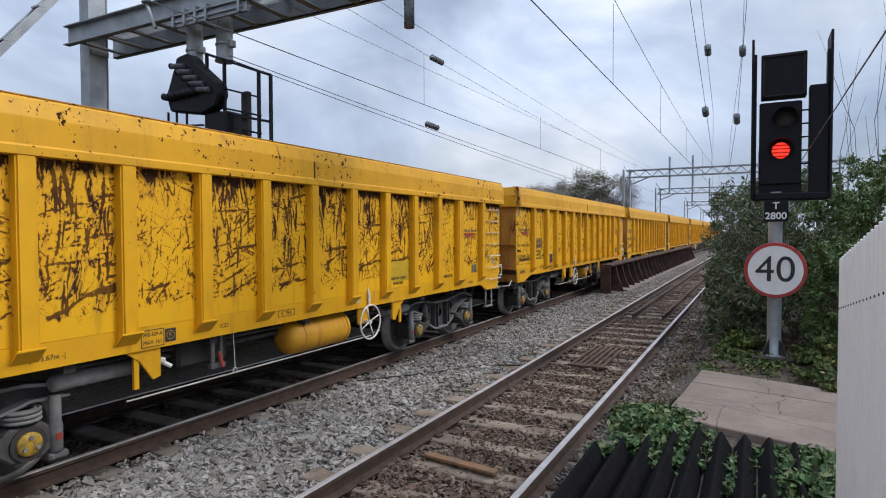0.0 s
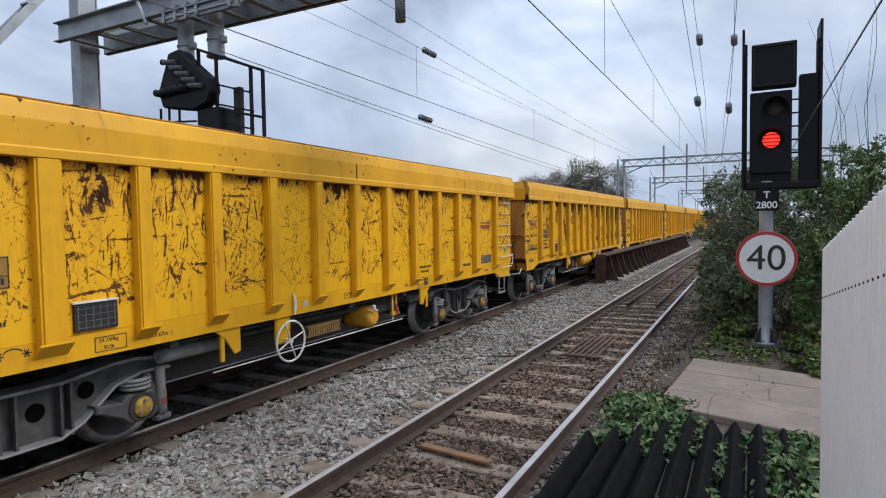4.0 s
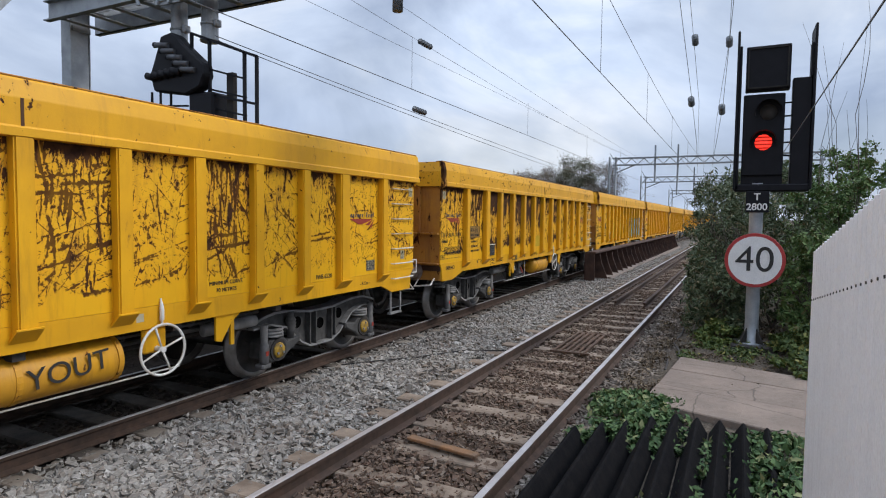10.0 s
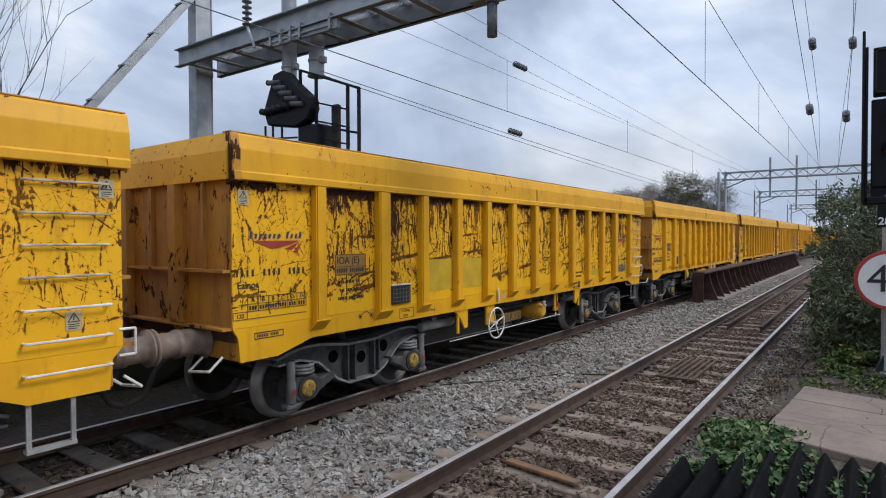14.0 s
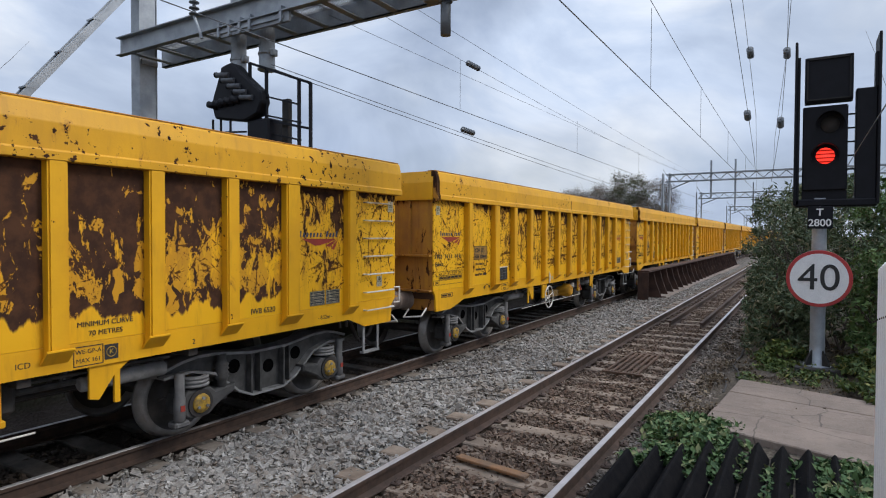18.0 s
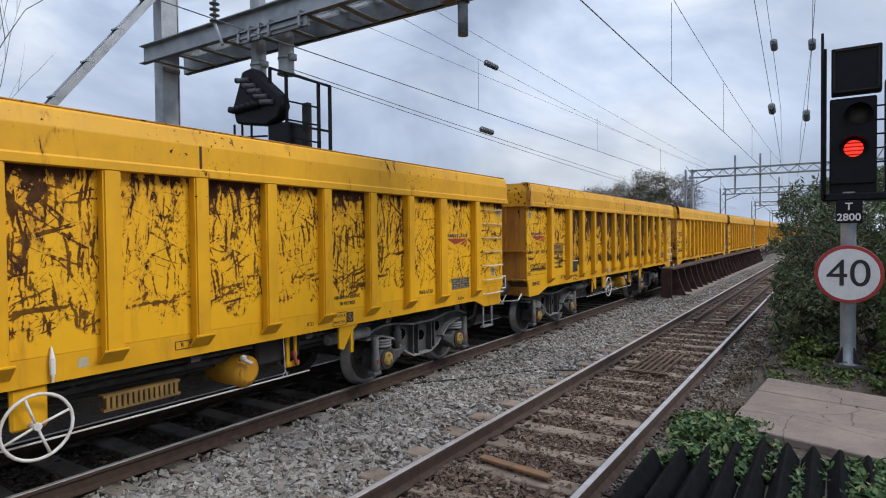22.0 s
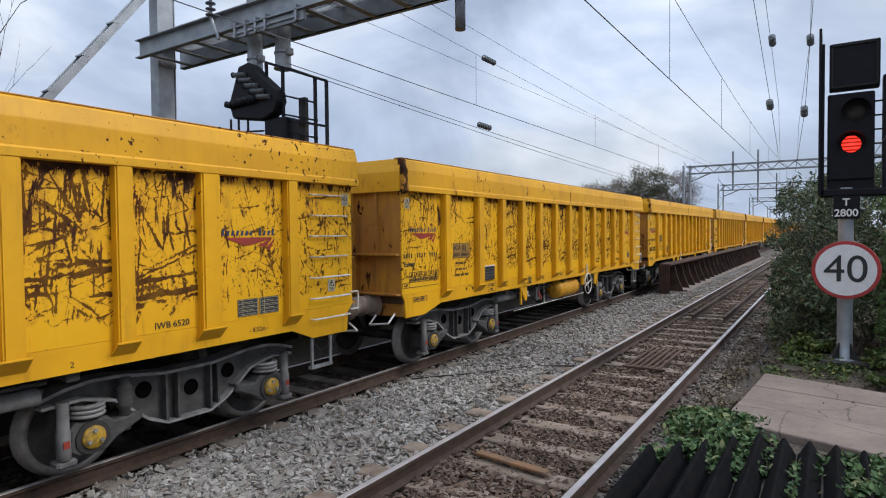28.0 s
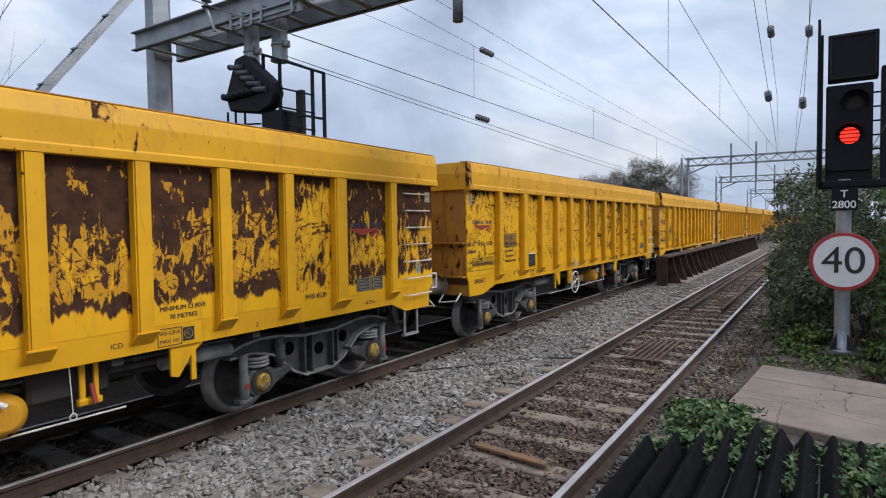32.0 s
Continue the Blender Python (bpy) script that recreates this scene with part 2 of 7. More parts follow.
        belt = k.math("MULTIPLY", k.ramp(z, -0.62, -0.45), k.ramp(z, -0.25, 0.02, 1.0, 0.0))
        marks = [(4, 0.036, 0.40, 0.55, up, 0.014), (-10, 0.046, 0.66, 0.50, up, 0.02), (68, 0.045, 1.8, 0.40, down, 0.03), (85, 0.070, 1.2, 0.52, belt, 0.02)]
        thin = [(14, 4.6, 0.13), (-24, 4.2, 0.14), (40, 4.0, 0.12), (-47, 3.8, 0.13), (72, 3.6, 0.15), (-66, 4.4, 0.12)]
        if net:
            thin += [(27, 5.6, 0.15), (-12, 5.8, 0.16), (56, 5.2, 0.14), (-36, 5.4, 0.15)]
        for turn, scale, stretch in thin:
            s = k.math("ADD", scratches(k, turn, scale, stretch, 0.004 + 0.012 * lines), broken)
            col = k.mix(k.math("MULTIPLY", k.ramp(s, -0.010, 0.004, 0.0, 0.30), area), col, (0.42, 0.17, 0.015))
            scar = k.math("MAXIMUM", scar, k.math("MULTIPLY", k.ramp(s, 0.0, 0.004), area))
        for turn, w, l, radius, gate, wiggle in marks:
            s = k.math("ADD", strokes(k, turn, w, l, radius * (0.56 + 0.44 * lines), wiggle), torn)
            s = k.math("ADD", s, k.math("MULTIPLY", k.math("SUBTRACT", k.math("MULTIPLY", patchy, gate), 1.0), 0.30))
            col = k.mix(k.math("MULTIPLY", k.ramp(s, -0.10, 0.02, 0.0, 0.30), area), col, (0.42, 0.17, 0.015))
            scar = k.math("MAXIMUM", scar, k.math("MULTIPLY", k.ramp(s, 0.0, 0.05), area))
        col = k.mix(k.math("MULTIPLY", scar, k.ramp(k.noise(v, 5.0, 4.0, 0.6), 0.3, 0.7, 0.80, 1.0)), col, (0.070, 0.028, 0.013))
    if bare:
        rust = k.mix(k.ramp(k.noise(v, 7.0, 5.0, 0.6), 0.35, 0.65), (0.046, 0.024, 0.016), (0.085, 0.040, 0.022))
    else:
        rust = k.mix(k.ramp(k.noise(v, 7.0, 5.0, 0.6), 0.35, 0.65), RUST_DARK, RUST)
    col = k.mix(mask, col, rust)
    if lines:
        mask = k.math("MAXIMUM", mask, scar)
    rough = k.ramp(mask, 0.0, 1.0, 0.5, 0.9)
    bump = k.math("SUBTRACT", k.noise(v, 50.0, 3.0, 0.6), k.math("MULTIPLY", mask, 2.0))
    return k.finish(col, rough, 0.0, bump, 0.002, 0.5, Specular_IOR_Level=k.ramp(mask, 0.0, 1.0, 0.30, 0.08))


def sprayed(name, a, b, worn):
    """A thin coat of spray paint through which scars of the old paint show. worn: share of it that is gone."""
    k = Mat(name)
    v = k.coords()
    col = k.mix(k.ramp(k.noise(v, 2.4, 4.0, 0.6), 0.3, 0.7), a, b)
    gone = k.ramp(k.noise(k.coords((1, 1.6, 0.55)), 7.0, 7.0, 0.65, 0.5), 0.62 - 0.30 * worn, 0.72 - 0.30 * worn, 0.97, 0.12 if worn else 0.8)
    return k.finish(col, 0.5, 0.0, None, Alpha=gone)


def worn_concrete():
    """Brownish concrete with stains, grit and a few hair cracks."""
    k = Mat("worn_concrete")
    v = k.coords()
    col = k.mix(k.ramp(k.noise(v, 1.6, 6.0, 0.65), 0.3, 0.7), (0.245, 0.190, 0.152), (0.175, 0.134, 0.108))
    col = k.mix(k.ramp(k.noise(v, 9.0, 6.0, 0.7), 0.5, 0.72, 0.0, 0.55), col, (0.115, 0.088, 0.070))
    grit = k.noise(v, 85.0, 3.0, 0.7)
    col = k.mix(k.ramp(grit, 0.56, 0.70, 0.0, 0.55), col, (0.33, 0.29, 0.25))
    col = k.mix(k.ramp(grit, 0.30, 0.42, 0.6, 0.0), col, (0.085, 0.068, 0.055))
    crack = k.edges(k.mix(0.12, v, k.node("ShaderNodeTexNoise", Vector=v, Scale=4.0).outputs["Color"]), 1.1)
    col = k.mix(k.ramp(crack, 0.004, 0.010, 0.65, 0.0), col, (0.06, 0.048, 0.04))
    return k.finish(col, 0.95, 0.0, grit, 0.012, 0.7)


def oily_shaded_sleeper():
    """Concrete with oil between and round the rails, darkened further for the train's shade."""
    k = Mat("oily_shaded_sleeper")
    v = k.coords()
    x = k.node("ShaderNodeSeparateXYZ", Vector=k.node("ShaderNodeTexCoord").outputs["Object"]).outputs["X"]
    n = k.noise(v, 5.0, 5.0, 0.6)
    # pale ends outside the wagon; the middle carries the shade under it
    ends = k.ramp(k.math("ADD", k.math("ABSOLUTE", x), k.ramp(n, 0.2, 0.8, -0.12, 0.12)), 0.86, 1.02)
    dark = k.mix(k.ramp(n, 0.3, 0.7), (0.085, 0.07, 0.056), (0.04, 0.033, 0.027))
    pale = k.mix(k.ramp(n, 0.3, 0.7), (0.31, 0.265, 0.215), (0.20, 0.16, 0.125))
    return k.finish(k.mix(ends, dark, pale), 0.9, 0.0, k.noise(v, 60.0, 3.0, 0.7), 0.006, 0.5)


M_BAND = painted("yellow_paint_top_rail", 0.12, 0.0, 0.22, 0.10, spots=0.03)
M_BAND_RUSTY = painted("rust_spotted_top_rail", 0.06, 0.0, 0.3, 0.13, spots=0.085)
M_RIB = painted("yellow_paint_rib", 0.02, 0.0, 0.4, spots=-0.02)
M_SILL = painted("yellow_paint_sill", 0.0, 0.0, 0.4)
M_END = painted("rusty_yellow_end", 0.33, 0.0, 0.6, 0.96)
M_CAP = painted("rusty_corner_plate", 0.62, 0.0, 0.6, 0.6)
M_INSIDE = plain("rusty_wagon_inside", (0.10, 0.045, 0.02), (0.05, 0.025, 0.015), 0.9, scale=2.0)
PANELS = {
    "c": painted("yellow_panel_clean", 0.06, 0.22, 0.3, 0, True),
    "l": painted("yellow_panel_light_scratches", 0.20, 0.60, 0.35, 0, True),
    "d": painted("yellow_panel_dense_scratches", 0.34, 0.95, 0.45, 0, True),
    "n": painted("yellow_panel_crossed_scratches", 0.22, 0.85, 0.40, 0, True, net=1.0),
    "f": painted("yellow_panel_flaked", 0.50, 0.6, 0.45, 0, True),
    "h": painted("rust_panel_remains_of_paint", 0.86, 0.6, 0.5, 0, True, bare=1.0),
    "b": painted("rust_panel_nearly_bare", 0.92, 0.5, 0.5, 0, True, bare=1.4),
}
M_SPRAY_BLUE = sprayed("blue_spray_paint", (0.085, 0.38, 0.58), (0.16, 0.50, 0.62), 0.0)
M_SPRAY_PALE = sprayed("pale_worn_spray_paint", (0.24, 0.44, 0.44), (0.40, 0.48, 0.33), 0.5)
M_SPRAY_DARK = sprayed("dark_spray_line", (0.018, 0.022, 0.030), (0.035, 0.045, 0.055), 0.0)
# two tones of bogie steel: paler for lit flanges, darker for the shaded web
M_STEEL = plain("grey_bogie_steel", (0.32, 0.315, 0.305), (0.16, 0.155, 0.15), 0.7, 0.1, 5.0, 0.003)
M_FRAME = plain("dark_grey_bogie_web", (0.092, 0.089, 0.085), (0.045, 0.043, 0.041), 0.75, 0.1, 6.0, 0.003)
M_TYRE = plain("bright_wheel_rim", (0.34, 0.32, 0.30), (0.22, 0.20, 0.185), 0.45, 0.4, 6.0)
M_TANK = painted("dirty_yellow_tank", 0.14, 0.0, 0.8, 0.40)
M_SLOTTED = plain("dull_ochre_steel", (0.30, 0.18, 0.045), (0.16, 0.10, 0.04), 0.8)
M_DARK = plain("dark_underframe_steel", (0.028, 0.027, 0.026), (0.055, 0.045, 0.04), 0.8, 0.1)
M_WHEEL = plain("worn_wheel_steel", (0.10, 0.092, 0.085), (0.052, 0.046, 0.042), 0.55, 0.3, 4.0)
M_BUFFER = plain("brown_grey_buffer_steel", (0.27, 0.20, 0.155), (0.15, 0.115, 0.095), 0.6, 0.2)
M_WHITE = plain("white_handrail_paint", (0.78, 0.77, 0.73), (0.55, 0.48, 0.40), 0.5)
M_RUNG = plain("rusty_white_rung_paint", (0.66, 0.60, 0.50), (0.30, 0.19, 0.11), 0.6, scale=7.0)
M_AXLE = plain("yellow_axle_cover", (0.55, 0.32, 0.02), (0.16, 0.11, 0.04), 0.6, scale=22.0)
M_BLACK = plain("black_lettering", (0.02, 0.02, 0.02), (0.03, 0.028, 0.025), 0.7)
M_BLUE_TXT = plain("blue_lettering", (0.022, 0.032, 0.10), (0.035, 0.045, 0.09), 0.6)
M_RED = plain("red_mark", (0.34, 0.035, 0.02), (0.27, 0.035, 0.02), 0.6)
M_PLATE = plain("dark_grey_plate", (0.026, 0.026, 0.026), (0.048, 0.044, 0.040), 0.8, Specular_IOR_Level=0.2)
M_DAMPER = plain("dull_grey_damper", (0.17, 0.165, 0.16), (0.09, 0.087, 0.085), 0.7)
M_BROWNBOX = plain("brown_notice_ground", (0.36, 0.19, 0.03), (0.27, 0.14, 0.03), 0.6)
M_LABEL = plain("black_label", (0.02, 0.021, 0.024), (0.04, 0.04, 0.042), 0.5)
M_HOLE = plain("painted_hole_dark", (0.004, 0.004, 0.004), (0.006, 0.006, 0.006), 1.0, Specular_IOR_Level=0.0)
M_GALV = plain("galvanised_steel", (0.36, 0.38, 0.40), (0.24, 0.26, 0.28), 0.5, 0.4, 2.5)
M_HOOD = plain("pale_grey_hood", (0.10, 0.105, 0.115), (0.06, 0.063, 0.07), 0.7)
M_BLACKP = plain("black_signal_paint", (0.006, 0.0065, 0.009), (0.012, 0.012, 0.016), 0.6, Specular_IOR_Level=0.2)
M_NOTICE = plain("faded_notice", (0.50, 0.45, 0.32), (0.40, 0.34, 0.2), 0.6)
M_RAILSIDE = plain("rusty_rail_side", (0.075, 0.042, 0.028), (0.045, 0.03, 0.022), 0.85, 0.0, 8.0, 0.003)
M_RAILTOP = plain("polished_rail_head", (0.52, 0.50, 0.50), (0.38, 0.355, 0.345), 0.45, 0.5, 3.0)
M_SLEEPER = plain("weathered_concrete_sleeper", (0.285, 0.225, 0.172), (0.145, 0.107, 0.080), 0.95, 0.0, 4.0, 0.006, Specular_IOR_Level=0.2)
M_SLEEPER_DARK = oily_shaded_sleeper()
M_PATCH = plain("olive_yellow_repaint", (0.58, 0.375, 0.014), (0.48, 0.30, 0.014), 0.6, 0.0, 4.0)
M_GIRDER = plain("rusty_brown_girder", (0.075, 0.035, 0.022), (0.04, 0.022, 0.016), 0.8, 0.0, 3.0, 0.004)
M_CONC = worn_concrete()
M_GUARD = plain("black_tarred_timber", (0.007, 0.007, 0.008), (0.014, 0.013, 0.013), 1.0, 0.0, 9.0, 0.004, Specular_IOR_Level=0.06)
M_FENCE = plain("white_painted_boards", (0.86, 0.86, 0.87), (0.80, 0.80, 0.81), 0.55, 0.0, 3.0)
M_WIRE = plain("dark_wire", (0.10, 0.105, 0.115), (0.14, 0.145, 0.155), 0.5, 0.2)
M_INSUL = plain("grey_insulator", (0.10, 0.11, 0.12), (0.15, 0.16, 0.17), 0.4)
M_BARK = plain("bare_bark", (0.10, 0.08, 0.065), (0.06, 0.05, 0.04), 0.9)
# near black, so that the added bank reads as shade behind the wagons
M_BANK = plain("added_bank_dark", (0.018, 0.019, 0.012), (0.030, 0.027, 0.018), 1.0, 0.0, 2.0, 0.05, 9.0, Specular_IOR_Level=0.03)
M_TWIG = plain("dry_twig", (0.20, 0.15, 0.11), (0.12, 0.09, 0.07), 0.9)
M_SIGNFACE = plain("white_sign_face", (0.80, 0.79, 0.78), (0.72, 0.71, 0.70), 0.45)
M_SIGNRED = plain("red_sign_rim", (0.42, 0.03, 0.03), (0.36, 0.03, 0.03), 0.45)
M_GRATE = plain("rusty_grating", (0.11, 0.06, 0.035), (0.07, 0.045, 0.03), 0.85)


def leaf_mat(name, a, b, c):
    k = Mat(name)
    r = k.node("ShaderNodeNewGeometry").outputs["Random Per Island"]
    col = k.mix(k.ramp(r, 0.0, 0.7), a, b)
    col = k.mix(k.ramp(r, 0.86, 0.9), col, c)
    return k.finish(col, 0.6, 0.0, None, Specular_IOR_Level=0.22)


M_IVY = leaf_mat("ivy_leaves", (0.0253, 0.0575, 0.0196), (0.0897, 0.147, 0.0529), (0.196, 0.207, 0.092))
M_BUSH = leaf_mat("bush_leaves", (0.0468, 0.091, 0.0286), (0.124, 0.189, 0.0598), (0.143, 0.137, 0.0585))
M_VINE = leaf_mat("yellow_green_leaves", (0.035, 0.065, 0.016), (0.10, 0.13, 0.03), (0.20, 0.19, 0.05))
M_SCRUB = leaf_mat("grey_green_leaves", (0.044, 0.066, 0.034), (0.105, 0.135, 0.070), (0.20, 0.18, 0.10))
M_VINE_DARK = leaf_mat("creeper_leaves", (0.028, 0.052, 0.015), (0.078, 0.108, 0.028), (0.19, 0.18, 0.05))
M_TWIGS = leaf_mat("bare_twigs", (0.12, 0.088, 0.066), (0.19, 0.145, 0.108), (0.09, 0.08, 0.045))
M_LITTER = leaf_mat("leaf_litter", (0.06, 0.045, 0.03), (0.13, 0.095, 0.06), (0.20, 0.15, 0.09))
M_FARTREE = leaf_mat("far_foliage", (0.06, 0.07, 0.035), (0.10, 0.105, 0.058), (0.16, 0.125, 0.09))


def stone_mat(name, tones):
    k = Mat(name)
    r = k.node("ShaderNodeNewGeometry").outputs["Random Per Island"]
    ramp = k.node("ShaderNodeValToRGB", Fac=r)
    el = ramp.color_ramp.elements
    el[0].color, el[1].color = (*tones[0], 1), (*tones[-1], 1)
    for n, t in enumerate(tones[1:-1]):
        el.new((n + 1) / (len(tones) - 1)).color = (*t, 1)
    g = k.noise(k.coords(vary=False), 45.0, 4.0, 0.7)
    col = k.mix(k.ramp(g, 0.3, 0.75, 0.0, 0.5), ramp.outputs[0], (0.07, 0.06, 0.055))
    soil = k.noise(k.coords(vary=False), 1.1, 4.0, 0.6)
    col = k.mix(k.ramp(soil, 0.46, 0.66, 0.0, 0.42), col, (0.125, 0.092, 0.068))
    return k.finish(col, 0.9, 0.0, g, 0.004, 0.5, Specular_IOR_Level=0.25)


M_STONE = stone_mat("grey_ballast", [(0.179, 0.166, 0.148), (0.319, 0.298, 0.264), (0.392, 0.365, 0.325), (0.258, 0.215, 0.174), (0.358, 0.336, 0.3), (0.504, 0.475, 0.431)])
M_STONE_BROWN = stone_mat("brown_dirty_ballast", [(0.0672, 0.0448, 0.0314), (0.132, 0.0874, 0.0594), (0.202, 0.14, 0.0986), (0.112, 0.0627, 0.0414), (0.269, 0.213, 0.166)])

M_STONE_CESS = stone_mat("grey_brown_cess_stone", [(0.0896, 0.0742, 0.0614), (0.179, 0.151, 0.125), (0.269, 0.23, 0.192), (0.154, 0.118, 0.0896), (0.371, 0.326, 0.282)])
# tones lowered to hold the shade beneath the wagons as well as oil
M_STONE_DARK = stone_mat("oily_shaded_ballast", [(0.034, 0.027, 0.021), (0.056, 0.043, 0.033), (0.082, 0.062, 0.048)])


def ground_mat():
    k = Mat("ballast_bed")
    v = k.coords(vary=False, kind="Object")
    d = k.node("ShaderNodeTexVoronoi", Vector=v, Scale=22.0)
    g = k.noise(v, 1.2, 5.0, 0.6)
    x = k.node("ShaderNodeSeparateXYZ", Vector=k.node("ShaderNodeTexCoord").outputs["Object"]).outputs["X"]
    mid = k.math("MULTIPLY", k.ramp(x, -5.55, -5.2), k.ramp(x, -3.5, -3.1, 1.0, 0.0))
    col = k.mix(mid, (0.085, 0.058, 0.042), (0.235, 0.215, 0.19))
    # from the train's near rail outwards the shade is put into the bed colour
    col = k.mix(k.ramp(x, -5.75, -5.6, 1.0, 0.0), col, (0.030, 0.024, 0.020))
    col = k.mix(k.ramp(x, -1.6, -1.2), col, (0.105, 0.088, 0.068))
    col = k.mix(k.ramp(d.outputs["Color"], 0.2, 0.8, 0.0, 0.6), col, (0.05, 0.04, 0.035))
    col = k.mix(k.ramp(g, 0.4, 0.7, 0.0, 0.5), col, (0.06, 0.05, 0.04))
    # near black at the added bank too, in place of shade
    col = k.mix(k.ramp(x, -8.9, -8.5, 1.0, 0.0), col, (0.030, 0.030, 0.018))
    return k.finish(col, 0.95, 0.0, d.outputs["Distance"], 0.03, 0.8, Specular_IOR_Level=0.06)


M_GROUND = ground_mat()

# ---- mesh helpers ----


def box(bm, a, b, bevel=0.0):
    """A box between two corners, its edges cut back by bevel."""
    lo, hi = [min(p) for p in zip(a, b)], [max(p) for p in zip(a, b)]
    m = Matrix.LocRotScale([(p + q) / 2 for p, q in zip(lo, hi)], None, [q - p for p, q in zip(lo, hi)])
    made = bmesh.ops.create_cube(bm, size=1.0, matrix=m)["verts"]
    if bevel:
        bmesh.ops.bevel(bm, geom=list({e for v in made for e in v.link_edges}), offset=bevel, segments=1, affect="EDGES")
    return bm


def rod(bm, a, b, r, r2=None, n=8):
    """A round bar from a to b."""
    a, b = Vector(a), Vector(b)
    d = b - a
    m = Matrix.Translation((a + b) / 2) @ d.to_track_quat("Z", "Y").to_matrix().to_4x4()
    bmesh.ops.create_cone(bm, cap_ends=True, segments=n, radius1=r, radius2=r if r2 is None else r2, depth=d.length, matrix=m)
    return bm


def beam(bm, a, b, w, h):
    """A square bar from a to b."""
    a, b = Vector(a), Vector(b)
    d = b - a
    m = Matrix.Translation((a + b) / 2) @ d.to_track_quat("Z", "Y").to_matrix().to_4x4() @ Matrix.Diagonal((w, h, d.length, 1))
    bmesh.ops.create_cube(bm, size=1.0, matrix=m)
    return bm


def prism(bm, outline, axis, lo, hi):
    """A closed outline in the two other axes, drawn along axis from lo to hi."""
    def at(p, d):
        q = [0, 0, 0]
        rest = [i for i in range(3) if i != axis]
        q[rest[0]], q[rest[1]], q[axis] = p[0], p[1], d
        return q
    one, two = [bm.verts.new(at(p, lo)) for p in outline], [bm.verts.new(at(p, hi)) for p in outline]
    n = len(outline)
    faces = [bm.faces.new(one[::-1]), bm.faces.new(two)]
    faces += [bm.faces.new((one[i], one[(i + 1) % n], two[(i + 1) % n], two[i])) for i in range(n)]
    bmesh.ops.recalc_face_normals(bm, faces=faces)
    return bm


def lathe(bm, profile, n=24, m=None):
    """A profile of (radius, height) turned about z."""
    rings = []
    for r, h in profile:
        rings.append([bm.verts.new((r * math.cos(2 * math.pi * k / n), r * math.sin(2 * math.pi * k / n), h)) for k in range(n)])
    faces = []
    for a, b in zip(rings, rings[1:]):
        faces += [bm.faces.new((a[k], a[(k + 1) % n], b[(k + 1) % n], b[k])) for k in range(n)]
    faces += [bm.faces.new(rings[0][::-1]), bm.faces.new(rings[-1])]
    bmesh.ops.recalc_face_normals(bm, faces=faces)
    if m is not None:
        bmesh.ops.transform(bm, matrix=m, verts=[v for r in rings for v in r])
    return bm


def ring(bm, R, r, m, n=28, k=8):
    """A torus about the z axis of m."""
    vs = [[bm.verts.new(m @ Vector(((R + r * math.cos(b)) * math.cos(a), (R + r * math.cos(b)) * math.sin(a), r * math.sin(b))))
           for b in (2 * math.pi * j / k for j in range(k))] for a in (2 * math.pi * i / n for i in range(n))]
    fs = [bm.faces.new((vs[i][j], vs[(i + 1) % n][j], vs[(i + 1) % n][(j + 1) % k], vs[i][(j + 1) % k])) for i in range(n) for j in range(k)]
    bmesh.ops.recalc_face_normals(bm, faces=fs)
    return bm


def mesh_of(name, bm, material, smooth=False, second=None, where=None):
    if second is not None:
        for f in bm.faces:
            f.material_index = int(where(f))
    me = bpy.data.meshes.new(name)
    bm.to_mesh(me)
    bm.free()
    me.materials.append(material)
    if second is not None:
        me.materials.append(second)
    if smooth:
        for p in me.polygons:
            p.use_smooth = len(p.vertices) < 5 and p.area < 0.05
    return me


def part(name, bm, material, parent, label="", smooth=False):
    ob = new(name, mesh_of(name, bm, material, smooth))
    ob.parent = parent
    return tagged(ob, label)


def same_part(name, me, parent, m):
    """Another part on a mesh that is made already."""
    ob = new(name, me)
    ob.parent, ob.matrix_basis = parent, m
    return ob


def thing(name, label, category, group="", kind=""):
    return tagged(new(name), label, category, group, kind)


def solid(name, bm, material, label, category, group="", kind="", smooth=False):
    """A thing of one mesh."""
    return tagged(new(name, mesh_of(name, bm, material, smooth)), label, category, group, kind)


def letters(body, size, m, material, parent, name="lettering", bold=0.0):
    """Flat raised writing in the built-in font, in the x-y plane of m."""
    cu = bpy.data.curves.new(name, "FONT")
    cu.body, cu.size, cu.extrude, cu.offset = body, size, 0.002, bold
    cu.align_x = cu.align_y = "CENTER"
    ob = new(name, cu)
    me = bpy.data.meshes.new_from_object(ob)
    bpy.data.objects.remove(ob)
    me.materials.clear()
    me.materials.append(material)
    t = new(name, me)
    t.parent, t.matrix_basis = parent, m
    if size < 0.2:
        t["kind"] = "stuff"
    return t


def B():
    return bmesh.new()


# ---- the plan ----
NEAR_X, TRAIN_X, TRAIN_Z = -2.456, -6.575, -0.08
RAIL_OFF = 0.7525
SIDE, REAR, FRONT = 1.459, -6.40, 6.34


